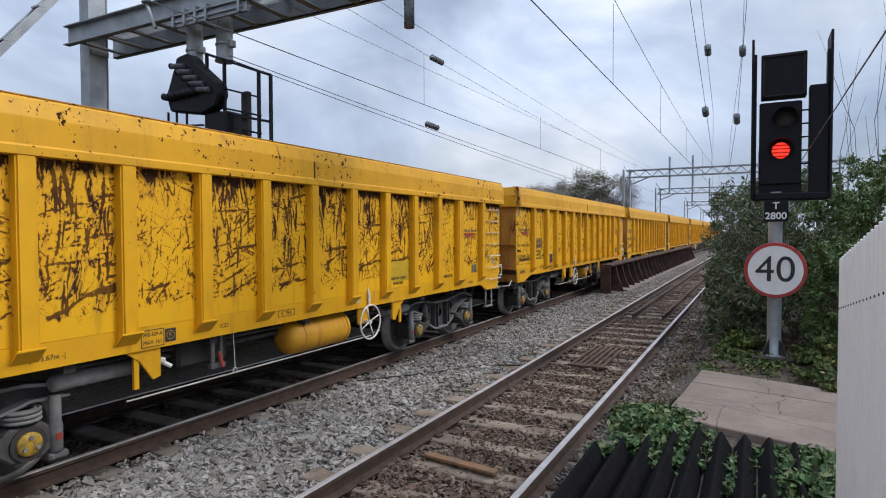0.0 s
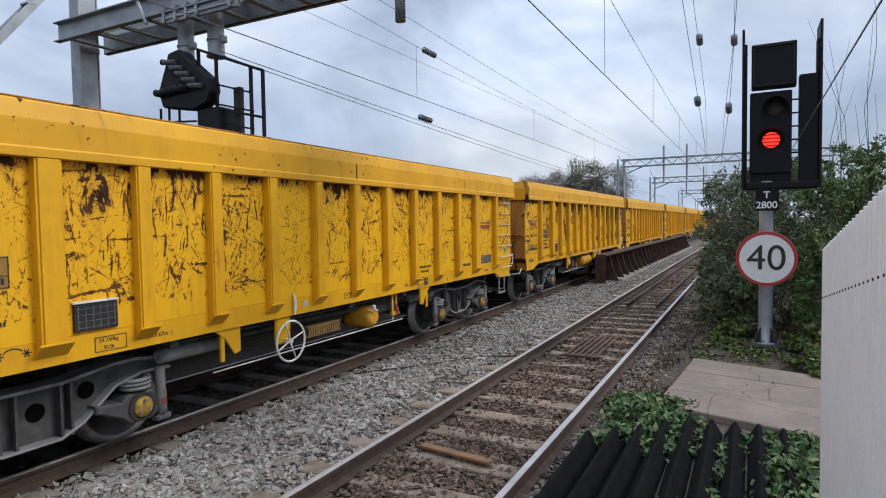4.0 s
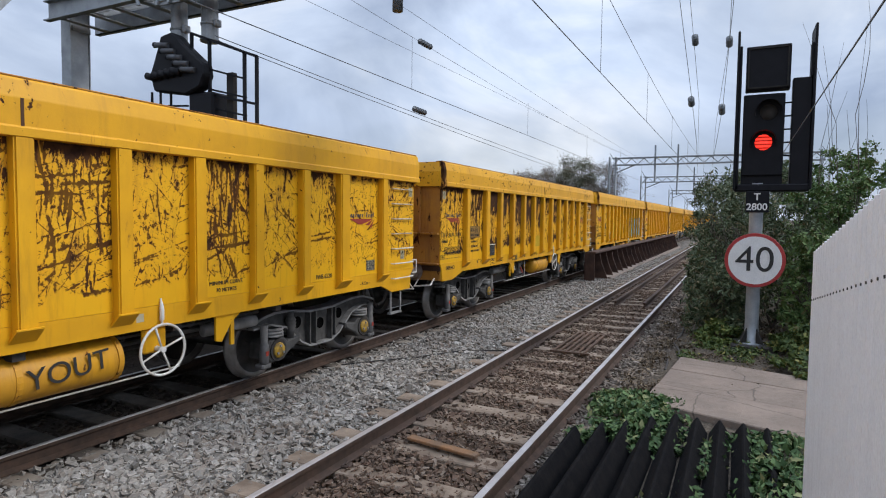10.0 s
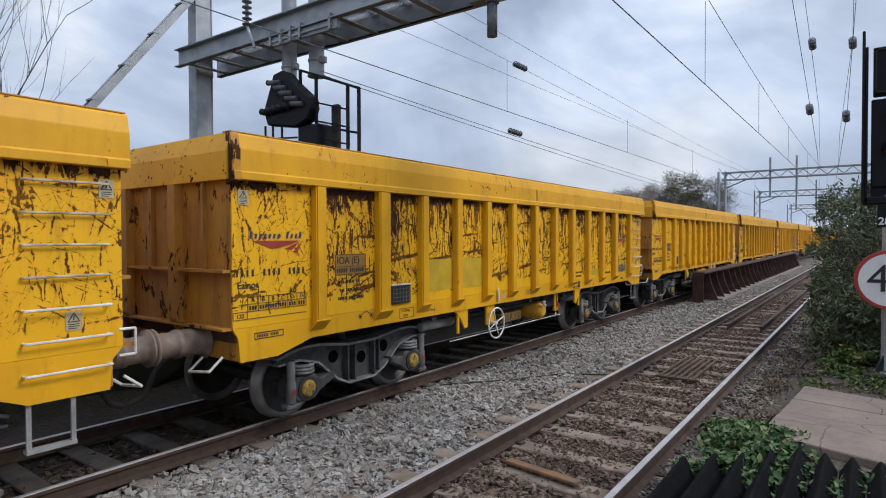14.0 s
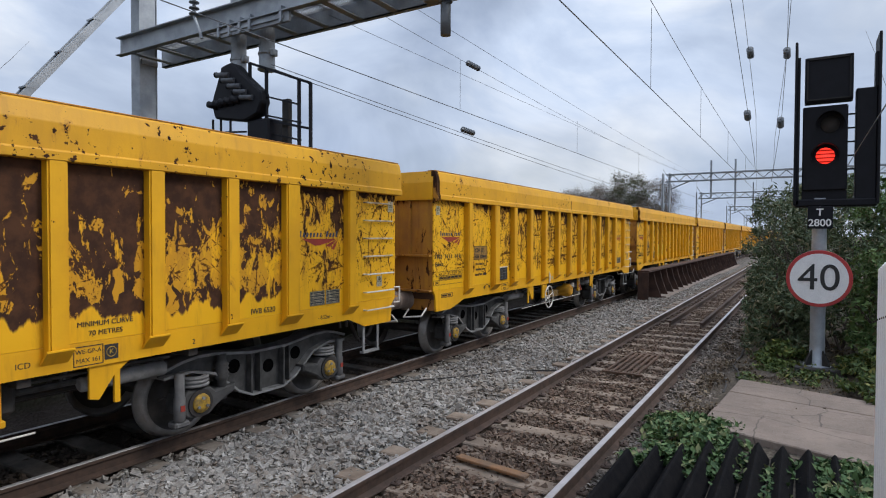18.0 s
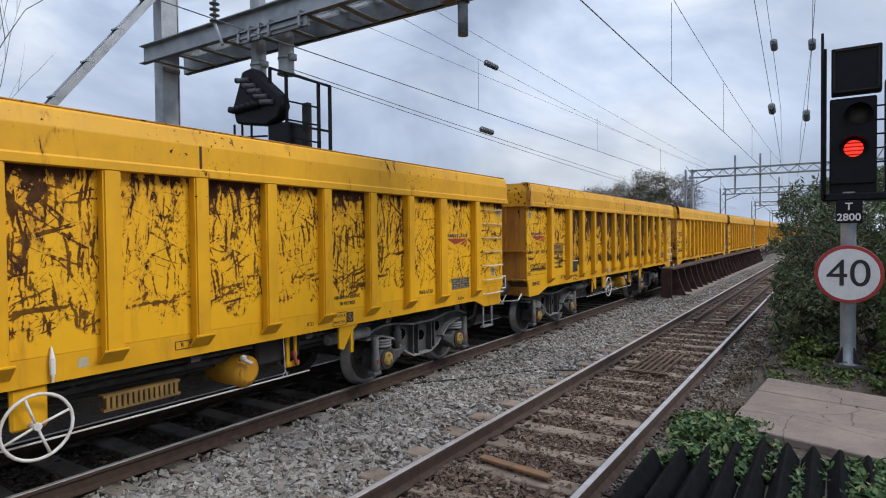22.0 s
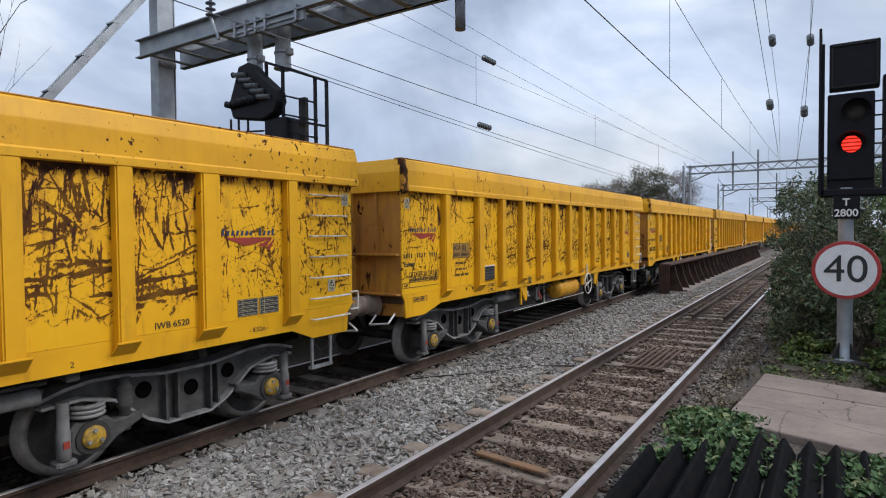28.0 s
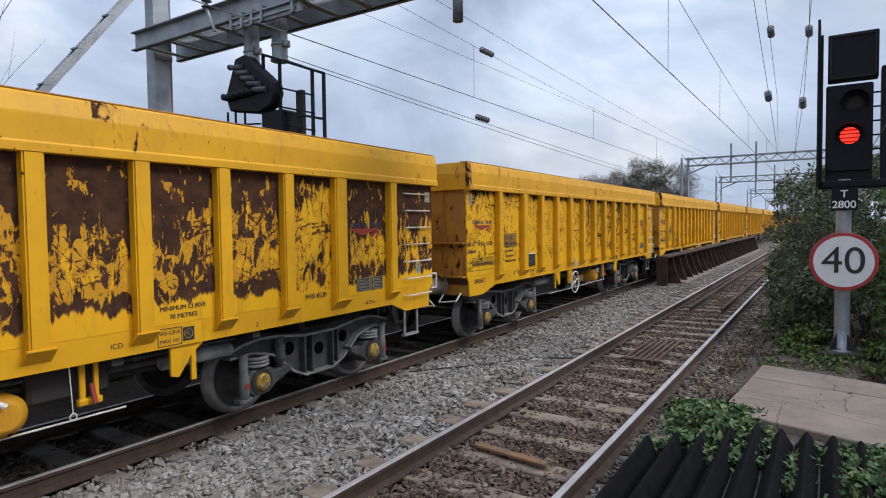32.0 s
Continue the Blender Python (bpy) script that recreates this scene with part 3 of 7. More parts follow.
def bed_height(x, y):
    """The ground: ballast shoulders by the tracks, the cess, banks further out."""
    if x < -5.35:
        z = -0.30
    elif x < -5.1:
        z = -0.30 + 0.11 * (x + 5.35) / 0.25
    elif x < -4.0:
        z = -0.175
    elif x < -3.6:
        z = -0.175 - 0.055 * (x + 4.0) / 0.4
    elif x < -1.5:
        z = -0.225
    else:
        z = -0.225 + 0.125 * min(1.0, (x + 1.5) / 0.7)
    if x < -8.6:  # an added low bank behind the train
        z += 1.15 * min(1.0, (-8.6 - x) / 1.0) + 0.12 * noise.noise((x * 0.8, y * 0.5, 3.0))
    if x > 2.5:
        z += 0.05 * min(60.0, x - 2.5)
    return z + 0.018 * noise.noise((x * 1.3, y * 1.3, 0))


def grid_sheet(name, xs, ys, height, material):
    verts = [(x, y, height(x, y)) for y in ys for x in xs]
    nx = len(xs)
    faces = [(j * nx + i, j * nx + i + 1, (j + 1) * nx + i + 1, (j + 1) * nx + i) for j in range(len(ys) - 1) for i in range(nx - 1)]
    me = bpy.data.meshes.new(name)
    me.from_pydata(verts, [], faces)
    me.materials.append(material)
    for p in me.polygons:
        p.use_smooth = True
    return new(name, me)


xs = [-2500, -900, -300, -120, -60, -30, -18] + [-12 + 0.3 * i for i in range(65)] + [8, 10, 14, 20, 40, 90, 300, 900, 2500]
ys = [-2500, -900, -200, -60, -20, -8] + [-4 + 0.35 * i for i in range(110)] + [35, 38, 42, 48, 56, 70, 90, 120, 200, 400, 900, 2500]
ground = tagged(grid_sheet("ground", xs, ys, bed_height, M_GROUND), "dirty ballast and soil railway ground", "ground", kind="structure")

# Platform ramp under the viewer, falling away along the line.
bm = B()
prism(bm, [(-8.0, -0.4), (2.6, -0.4), (2.6, -0.05), (0.0, 0.46), (-8.0, 0.62)], 0, -1.0, 6.0)
ramp = solid("platform_ramp", bm, M_CONC, "worn concrete platform end ramp", "platform", kind="structure")

# ---- tracks ----
SLEEPER = 0.70


def rail_outline(cx, z):
    p = [(0.035, 0.0), (0.036, -0.030), (0.012, -0.045), (0.010, -0.125), (0.07, -0.150), (0.07, -0.160)]
    return [(cx + a, z + b) for a, b in p] + [(cx - a, z + b) for a, b in p[::-1]]


def track(cx, z, y0, y1, label, first):
    for s in (-1, 1):
        t = thing("rail", label, "rail", "running rails", "structure")
        c = cx + s * RAIL_OFF
        bm = B()
        prism(bm, rail_outline(c, z - 0.003), 1, y0, y1)
        part("rail_body", bm, M_RAILSIDE, t)
        bm = B()
        prism(bm, [(c - 0.032, z - 0.006), (c + 0.032, z - 0.006), (c + 0.026, z + 0.001), (c - 0.026, z + 0.001)], 1, y0, y1)
        part("rail_head", bm, M_RAILTOP, t, "bright worn running surface")


track(NEAR_X, 0.0, -30, 330, "worn steel rail of the near track", 0.2)
track(TRAIN_X, TRAIN_Z, -60, 330, "rusty steel rail under the train", 0.2)


for s in (-1, 1):
    bm = B()
    prism(bm, rail_outline(NEAR_X + s * 0.36, -0.02), 1, 15.6, 60.0)
    solid("guard_rail", bm, M_RAILSIDE, "dark rusty guard rail between the running rails", "rail", "guard rails", "structure")


def sleeper_mesh(material):
    bm = B()
    prism(bm, [(-1.3, -0.20), (1.3, -0.20), (1.28, 0.0), (0.45, -0.012), (-0.45, -0.012), (-1.28, 0.0)], 1, -0.125, 0.125)
    bmesh.ops.bevel(bm, geom=[e for e in bm.edges if e.calc_length() > 0.3], offset=0.012, segments=1, affect="EDGES")
    return mesh_of("sleeper", bm, material)




def sleepers(cx, z, count, first, name, material, clips, step=SLEEPER):
    mesh = sleeper_mesh(material)
    bm = B()
    box(bm, (-0.045, -0.05, -0.008), (0.045, 0.05, 0.022), 0.012)
    rod(bm, (0.0, -0.03, 0.02), (0.0, 0.03, 0.035), 0.014, n=6)
    clip = mesh_of("rail_clip", bm, M_RAILSIDE)
    bed = thing(name, "row of grey weathered sleepers", "sleepers", "", "structure")
    for k in range(count):
        same_part("sleeper", mesh, bed, pose(cx + random.uniform(-0.03, 0.03), first + k * step, z - 0.155 + random.uniform(-0.012, 0.008), 0, 0, random.uniform(-1.2, 1.2)))
        if k < clips:
            for off in (-RAIL_OFF, RAIL_OFF):
                for d in (-0.105, 0.105):
                    same_part("rail_clip", clip, bed, pose(cx + off + d, first + k * step, z - 0.15, 0, 0, random.uniform(-15, 15)))


sleepers(NEAR_X, 0.0, 118, 0.80 - 8 * SLEEPER, "near_track_sleepers", M_SLEEPER, 44)
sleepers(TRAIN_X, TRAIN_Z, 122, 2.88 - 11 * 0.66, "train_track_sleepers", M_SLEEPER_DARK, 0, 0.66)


# ---- loose stone ----
def stones(name, count, place, size, material, label):
    """Many small broken stones in one mesh. place(n) gives n rows of x, y, z."""
    rng = np.random.default_rng(hash_of(name))
    # a coarse broken lump: 8 corners of a squashed box, jittered
    box8 = np.array([(x, y, z) for x in (-1, 1) for y in (-1, 1) for z in (-1, 1)], float)
    quads = np.array([(0, 1, 3, 2), (4, 6, 7, 5), (0, 4, 5, 1), (2, 3, 7, 6), (0, 2, 6, 4), (1, 5, 7, 3)])
    where = place(rng, count)
    r = size[0] + (size[1] - size[0]) * rng.random(count) ** 1.5
    shape = box8[None] * (1 + rng.uniform(-0.75, 0.30, (count, 8, 3)))
    shape *= (np.stack([np.ones(count), rng.uniform(0.55, 1.0, count), rng.uniform(0.22, 0.58, count)], 1) * r[:, None])[:, None]
    q = rng.normal(size=(count, 4))
    q[:, 1:3] *= 0.22
    q /= np.linalg.norm(q, axis=1)[:, None]
    w, x, y, z = q.T
    rot = np.stack([1 - 2 * (y * y + z * z), 2 * (x * y - z * w), 2 * (x * z + y * w), 2 * (x * y + z * w), 1 - 2 * (x * x + z * z), 2 * (y * z - x * w),
                    2 * (x * z - y * w), 2 * (y * z + x * w), 1 - 2 * (x * x + y * y)], 1).reshape(-1, 3, 3)
    verts = np.einsum("nij,nkj->nki", rot, shape) + where[:, None]
    faces = (quads[None] + 8 * np.arange(count)[:, None, None]).reshape(-1, 4)
    me = bpy.data.meshes.new(name)
    me.vertices.add(count * 8)
    me.vertices.foreach_set("co", verts.astype(np.float32).ravel())
    me.loops.add(faces.size)
    me.loops.foreach_set("vertex_index", faces.astype(np.int32).ravel())
    me.polygons.add(len(faces))
    me.polygons.foreach_set("loop_start", np.arange(0, faces.size, 4, dtype=np.int32))
    me.polygons.foreach_set("loop_total", np.full(len(faces), 4, np.int32))
    me.update(calc_edges=True)
    me.shade_flat()
    me.materials.append(material)
    return tagged(new(name, me), label, "ballast", kind="stuff")


def hash_of(name):
    return sum(ord(c) * (i + 1) for i, c in enumerate(name))


def strip(x0, x1, y0, y1, z, near=1.6):
    """Places in a strip along the track, thinning with distance."""
    def place(rng, n):
        y = y0 + (y1 - y0) * rng.random(n) ** near
        x = rng.uniform(x0, x1, n)
        return np.stack([x, y, z + rng.uniform(-0.03, 0.025, n)], 1)
    return place


def patchy_strip(x0, x1, y0, y1, z):
    """As strip, but gathered in heaps."""
    def place(rng, n):
        m = 150
        hy = y0 + (y1 - y0) * rng.random(m) ** 1.5
        hx = rng.uniform(x0, x1, m)
        i = rng.integers(0, m, n)
        x = np.clip(hx[i] + rng.normal(0, 0.13, n), x0, x1)
        return np.stack([x, hy[i] + rng.normal(0, 0.16, n), z + rng.uniform(-0.02, 0.012, n)], 1)
    return place


stones("ballast_between_tracks", 46000, strip(-5.20, -3.80, 1.0, 40, -0.160), (0.018, 0.05), M_STONE, "grey broken stone ballast between the tracks")
stones("ballast_shoulder", 6500, strip(-5.74, -5.22, 1.0, 36, -0.272), (0.02, 0.042), M_STONE, "grey ballast along the sleeper ends")
stones("ballast_near_edge", 9500, strip(-3.85, -3.28, 1.0, 34, -0.196), (0.018, 0.042), M_STONE, "brown ballast along the near rail")
stones("ballast_near_track", 26000, strip(-3.13, -1.78, 1.0, 36, -0.198), (0.015, 0.042), M_STONE_BROWN, "brown dirty ballast between the rails")
stones("dirt_on_sleepers", 12000, patchy_strip(-3.13, -1.78, 1.0, 34, -0.160), (0.008, 0.028), M_STONE_BROWN, "brown grit strewn over the sleepers")
stones("ballast_cess", 14000, strip(-1.64, -0.7, 3.0, 30, -0.165), (0.013, 0.04), M_STONE_CESS, "grey-brown stone and soil beside the rail")
stones("ballast_under_train", 9000, strip(-7.2, -5.92, 1.0, 32, -0.30), (0.018, 0.042), M_STONE_DARK, "oily ballast under the train, coloured darker for its shade")

# ---- the wagon ----
RIBS = [1.10] + [2.18 + 0.845 * k for k in range(11)] + [11.68]
PANEL_ENDS = [0.0] + RIBS + [FRONT - REAR]


def make_wagon(kind):
    """An open box wagon; its origin is on the rail tops under its middle. kind: A, handwheel by the rear bogie; B, tank and handwheel by the front one."""
    w = thing("ballast_wagon", "yellow open box railway wagon with ribbed sides", "wagon", "wagons of the train")
    z0 = -TRAIN_Z
    top, band, low, sill = 3.15 + z0, 2.685 + z0, 1.20 + z0, 0.98 + z0
    # wall panels between the ribs
    for s in (1, -1):
        for a, b in zip(PANEL_ENDS, PANEL_ENDS[1:]):
            if s == 1:
                bm = B()
                h = (b - a) / 2
                box(bm, (-0.02, -h + 0.001, -0.75), (0.0, h - 0.001, 0.735))
                p = part("panel", bm, PANELS["l"], w)
                p.matrix_basis = pose(SIDE, REAR + a + h, low + 0.75)
        if s == -1:
            bm = B()
            box(bm, (-SIDE, REAR, low), (-SIDE + 0.02, FRONT, band))
            part("far_wall", bm, PANELS["l"], w)
        rib_me = None
        for y in RIBS:
            wide = y in (RIBS[1], RIBS[-2])  # over the bogies
            if rib_me is None:
                bm = B()
                # channel-shaped rib with a slanting foot
                prism(bm, [(0.0, low - 0.02 - 0.10), (0.10, low - 0.02), (0.10, band - 0.002), (0.0, band - 0.002)], 1, -0.077, 0.077)
                bmesh.ops.bevel(bm, geom=[e for e in bm.edges if abs(e.verts[0].co.z - e.verts[1].co.z) > 1 and e.verts[0].co.x > 0.05], offset=0.015, segments=2, affect="EDGES")
                rib_me = mesh_of("rib", bm, M_RIB)
                bm = B()
                prism(bm, [(0.004, -0.125), (0.122, -0.012), (0.122, 0.0), (0.108, 0.004), (0.004, -0.10)], 1, -0.105, 0.105)
                foot_me = mesh_of("rib_foot", bm, M_SILL)
            same_part("rib", rib_me, w, pose(s * SIDE, REAR + y, 0, 0, 0, 0 if s == 1 else 180) @ Matrix.Diagonal((1, 1.38 if wide else 1.0, 1, 1)))
            if s == 1:
                same_part("rib_foot", foot_me, w, pose(SIDE, REAR + y, low - 0.02) @ Matrix.Diagonal((1, 1.3 if wide else 1.0, 1, 1)))
        # deep folded top rail, leaning in at its upper edge
        bm = B()
        o = [(SIDE - 0.03, band), (SIDE + 0.105, band), (SIDE + 0.105, band + 0.075), (SIDE + 0.088, band + 0.082), (SIDE + 0.088, band + 0.30), (SIDE + 0.052, top - 0.02), (SIDE + 0.03, top), (SIDE - 0.10, top), (SIDE - 0.10, top - 0.03), (SIDE - 0.03, band + 0.25)]
        prism(bm, [(s * x, z) for x, z in o], 1, REAR - 0.025, FRONT + 0.035)
        bmesh.ops.bevel(bm, geom=[e for e in bm.edges if abs(e.verts[0].co.y - e.verts[1].co.y) > 5], offset=0.006, segments=1, affect="EDGES")
        part("top_rail", bm, M_BAND, w)
        bm = B()
        cap = [(SIDE - 0.02, band - 0.05), (SIDE + 0.109, band - 0.004), (SIDE + 0.109, band + 0.079), (SIDE + 0.092, band + 0.086), (SIDE + 0.092, band + 0.302), (SIDE + 0.056, top - 0.018), (SIDE + 0.032, top + 0.004), (SIDE - 0.02, top + 0.004)]
        prism(bm, [(s * x, z) for x, z in cap], 1, REAR - 0.045, REAR + 0.045)
        part("corner_cap", bm, M_CAP, w, "rusty folded corner plate")
        bm = B()
        a, b = sorted((s * (SIDE + 0.07), s * (SIDE + 0.093)))
        box(bm, (a, -0.012, band + 0.084), (b, 0.012, band + 0.30))
        part("rail_joint", bm, M_INSIDE, w, "rusty vertical joint")
        bm = B()
        a, b = sorted((s * (SIDE + 0.035), s * (SIDE - 0.10)))
        box(bm, (a, REAR - 0.03, top + 0.001), (b, FRONT + 0.03, top + 0.014), 0.003)
        part("top_lip", bm, M_END, w, "worn rusty upper edge")
        # side sill, deeper at both ends
        bm = B()
        o = [(REAR + 0.085, 0.85 + z0), (REAR + 0.55, 0.85 + z0), (REAR + 1.02, sill), (FRONT - 1.02, sill), (FRONT - 0.70, 0.85 + z0), (FRONT - 0.11, 0.85 + z0), (FRONT - 0.085, 1.10 + z0), (FRONT, low - 0.003), (REAR, low - 0.003), (REAR + 0.06, 1.10 + z0)]
        a, b = sorted((s * (SIDE - 0.03), s * (SIDE + 0.003)))
        prism(bm, o, 0, a, b)
        part("side_sill", bm, M_SILL, w)
    # ends
    for e, y in ((-1, REAR), (1, FRONT)):
        bm = B()
        box(bm, (-SIDE + 0.02, y, low), (SIDE - 0.02, y - e * 0.03, band))
        part("end_wall", bm, M_END, w, "rust-brown stained yellow end plate")
        bm = B()
        o = [(y - e * 0.03, band), (y + e * 0.07, band), (y + e * 0.07, band + 0.28), (y + e * 0.02, top), (y - e * 0.10, top), (y - e * 0.03, band + 0.2)]
        prism(bm, o, 0, -SIDE - 0.02, SIDE + 0.02)
        part("end_rail", bm, M_BAND, w)
        for x in (-0.52, 0.52):
            bm = B()
            prism(bm, [(y, 1.10 + z0), (y + e * 0.10, 1.25 + z0), (y + e * 0.10, band - 0.004), (y, band - 0.004)], 0, x - 0.07, x + 0.07)
            part("end_post", bm, M_END, w)
        for x0, x1 in ((-SIDE + 0.03, -0.60), (-0.44, 0.44), (0.60, SIDE - 0.03)):
            bm = B()
            box(bm, (x0, y + e * 0.002, 1.76 + z0), (x1, y + e * 0.085, 1.79 + z0))
            part("end_shelf", bm, M_END, w)
            bm = B()
            box(bm, ((x0 + x1) / 2 - 0.02, y + e * 0.002, 1.80 + z0), ((x0 + x1) / 2 + 0.02, y + e * 0.05, band - 0.01))
            part("end_stiffener", bm, M_END, w)
        bm = B()
        box(bm, (-SIDE + 0.035, y - e * 0.14, 0.86 + z0), (SIDE - 0.035, y - e * 0.065, low - 0.02), 0.01)
        part("headstock", bm, M_END, w)
        bm = B()
        box(bm, (-SIDE + 0.02, y - e * 0.06, 1.185 + z0), (SIDE - 0.02, y + e * 0.10, 1.21 + z0))
        part("end_ledge", bm, M_END, w)
        for x in (-0.865, 0.865):
            bm = B()
            m = pose(x, y - e * 0.05, 1.03 + z0, -90 * e)
            lathe(bm, [(0.19, 0.0), (0.19, 0.02), (0.142, 0.03), (0.142, 0.27), (0.148, 0.275), (0.148, 0.33), (0.130, 0.335), (0.130, 0.535), (0.185, 0.545), (0.185, 0.568), (0.10, 0.575)], 20, m)
            part("buffer", bm, M_BUFFER, w, "brown-grey steel buffer", True)
        bm = B()
        rod(bm, (0, y + e * 0.05, 0.95 + z0), (0, y + e * 0.30, 0.95 + z0), 0.06)
        box(bm, (-0.04, y + e * 0.28, 0.87 + z0), (0.04, y + e * 0.48, 1.0 + z0), 0.02)
        rod(bm, (0, y + e * 0.42, 0.95 + z0), (0, y + e * 0.45, 0.55 + z0), 0.025)
        part("coupling", bm, M_DARK, w)
        bm = B()
        pts = [(0.42, y + e * 0.06, 0.85 + z0), (0.42, y + e * 0.22, 0.72 + z0), (0.42, y + e * 0.36, 0.45 + z0), (0.36, y + e * 0.5, 0.38 + z0)]
        for p, q in zip(pts, pts[1:]):
            rod(bm, p, q, 0.03)
        part("brake_hose", bm, M_DARK, w)
        bm = B()
        pts = [(SIDE - 0.10, y + e * 0.05, 0.92 + z0), (SIDE - 0.10, y + e * 0.20, 0.80 + z0), (SIDE - 0.45, y + e * 0.20, 0.76 + z0), (SIDE - 0.45, y + e * 0.05, 0.88 + z0)]
        for p, q in zip(pts, pts[1:]):
            rod(bm, p, q, 0.014, n=6)
        part("shunter_handle", bm, M_WHITE, w)
    # inside
    bm = B()
    box(bm, (-SIDE + 0.021, REAR + 0.04, 1.05 + z0), (SIDE - 0.021, FRONT - 0.04, 1.15 + z0))
    part("floor", bm, M_INSIDE, w, "rusty wagon floor")
    # ladder rungs and lower step on the leading end
    for k in range(7):
        z = 1.075 + 0.246 * k + z0
        bm = B()
        x, ya, yb = SIDE + (0.075 if k < 3 else 0.04), REAR + 12.01, REAR + 12.62
        for p, q in (((SIDE, ya, z), (x, ya, z)), ((x, ya, z), (x, yb, z)), ((x, yb, z), (SIDE, yb, z))):
            rod(bm, p, q, 0.0105, n=6)
        part("rung", bm, M_RUNG if k > 2 else M_WHITE, w, "rust-stained white ladder rung" if k > 2 else "white ladder rung")
    bm = B()
    for y in (12.05, 12.36):
        beam(bm, (SIDE - 0.03, REAR + y, 0.86 + z0), (SIDE - 0.03, REAR + y, 0.47 + z0), 0.02, 0.035)
    box(bm, (SIDE - 0.08, REAR + 12.03, 0.47 + z0), (SIDE - 0.01, REAR + 12.38, 0.50 + z0))
    part("step", bm, M_STEEL, w, "pale grey folded step")
    bm = B()
    for p, q in (((SIDE, FRONT - 0.03, 1.12 + z0), (SIDE + 0.01, FRONT + 0.10, 1.12 + z0)), ((SIDE + 0.01, FRONT + 0.10, 1.12 + z0), (SIDE + 0.01, FRONT + 0.10, 1.34 + z0)), ((SIDE + 0.01, FRONT + 0.10, 1.34 + z0), (SIDE, FRONT - 0.03, 1.34 + z0))):
        rod(bm, p, q, 0.012, n=6)
    part("corner_handrail", bm, M_WHITE, w)
    # underframe
    bm = B()
    box(bm, (-0.35, REAR + 0.2, 0.78 + z0), (-0.20, FRONT - 0.2, 1.045 + z0))
    box(bm, (0.20, REAR + 0.2, 0.78 + z0), (0.35, FRONT - 0.2, 1.045 + z0))
    for y in (-3.0, -1.5, 0, 1.5, 3.0):
        box(bm, (-SIDE + 0.05, y - 0.05, 0.90 + z0), (SIDE - 0.05, y + 0.05, 1.045 + z0))
    part("underframe", bm, M_DARK, w)
    bm = B()
    rod(bm, (0.95, REAR + 3.9, 0.72 + z0), (0.95, FRONT - 3.9, 0.72 + z0), 0.03)
    rod(bm, (0.55, REAR + 3.2, 0.62 + z0), (0.55, FRONT - 3.2, 0.62 + z0), 0.045)
    part("brake_rod", bm, M_DARK, w)
    bm = B()
    rod(bm, (SIDE - 0.2, REAR + 4.0, 0.48 + z0), (SIDE - 0.2, FRONT - 4.7, 0.48 + z0), 0.009, n=6)
    part("lever_rod", bm, M_WHITE, w, "thin pale brake lever rod")
    # brackets under the sill
    for y in (4.04, 8.58):
        bm = B()
        f = 1 if y < 6 else -1
        prism(bm, [(REAR + y - 0.16 * f, sill), (REAR + y + 0.20 * f, sill), (REAR + y + 0.20 * f, sill - 0.28), (REAR + y + 0.12 * f, sill - 0.30), (REAR + y - 0.02 * f, sill - 0.10)], 0, SIDE - 0.05, SIDE - 0.02)
        part("bracket", bm, M_SILL, w)
        bm = B()
        box(bm, (SIDE - 0.06, REAR + y - 0.07 * f, sill - 0.36), (SIDE - 0.03, REAR + y - 0.02 * f, sill))
        part("hanger", bm, M_SILL, w)
        bm = B()
        m = pose(SIDE - 0.30, REAR + y - 0.35 * f, 0.78 + z0, 90 * f, 0, 0)
        lathe(bm, [(0.05, -0.5), (0.075, -0.48), (0.075, 0.3), (0.05, 0.32)], 14, m)
        part("brake_cylinder", bm, M_STEEL, w, "", True)
    # handwheel
    hy, hz = (4.97, 0.68 + z0) if kind == "A" else (7.64, 0.765 + z0)
    wheel = B()
    m = pose(SIDE + 0.07, REAR + hy, hz, 0, 90, 0)
    ring(wheel, 0.25, 0.0135, m)
    for a in (20, 110, 200, 290):
        c = (SIDE + 0.05, REAR + hy, hz)
        rod(wheel, c, (SIDE + 0.07, REAR + hy + 0.25 * math.cos(radians(a)), hz + 0.25 * math.sin(radians(a))), 0.011, n=6)
    rod(wheel, (SIDE - 0.06, REAR + hy, hz), (SIDE + 0.08, REAR + hy, hz), 0.03)
    part("handwheel", wheel, M_WHITE, w, "white spoked brake handwheel", True)
    bm = B()
    box(bm, (SIDE - 0.09, REAR + hy - 0.14, hz - 0.04), (SIDE - 0.03, REAR + hy + 0.12, sill), 0.02)
    part("handwheel_bracket", bm, M_SILL, w)
    bm = B()
    if kind == "A":
        m = pose(SIDE - 0.42, REAR + 7.08, 0.66 + z0, 0, 90, 0)
        lathe(bm, [(0.10, -0.30), (0.17, -0.24), (0.17, 0.25), (0.10, 0.31)], 20, m)
        part("air_tank", bm, M_TANK, w, "small yellow air tank", True)
        bm = B()
        for k in range(14):
            box(bm, (SIDE - 0.28, REAR + 5.62 + 0.05 * k, 0.60 + z0), (SIDE - 0.20, REAR + 5.65 + 0.05 * k, 0.71 + z0))
        box(bm, (SIDE - 0.29, REAR + 5.60, 0.58 + z0), (SIDE - 0.21, REAR + 6.33, 0.605 + z0))
        box(bm, (SIDE - 0.29, REAR + 5.60, 0.705 + z0), (SIDE - 0.21, REAR + 6.33, 0.73 + z0))
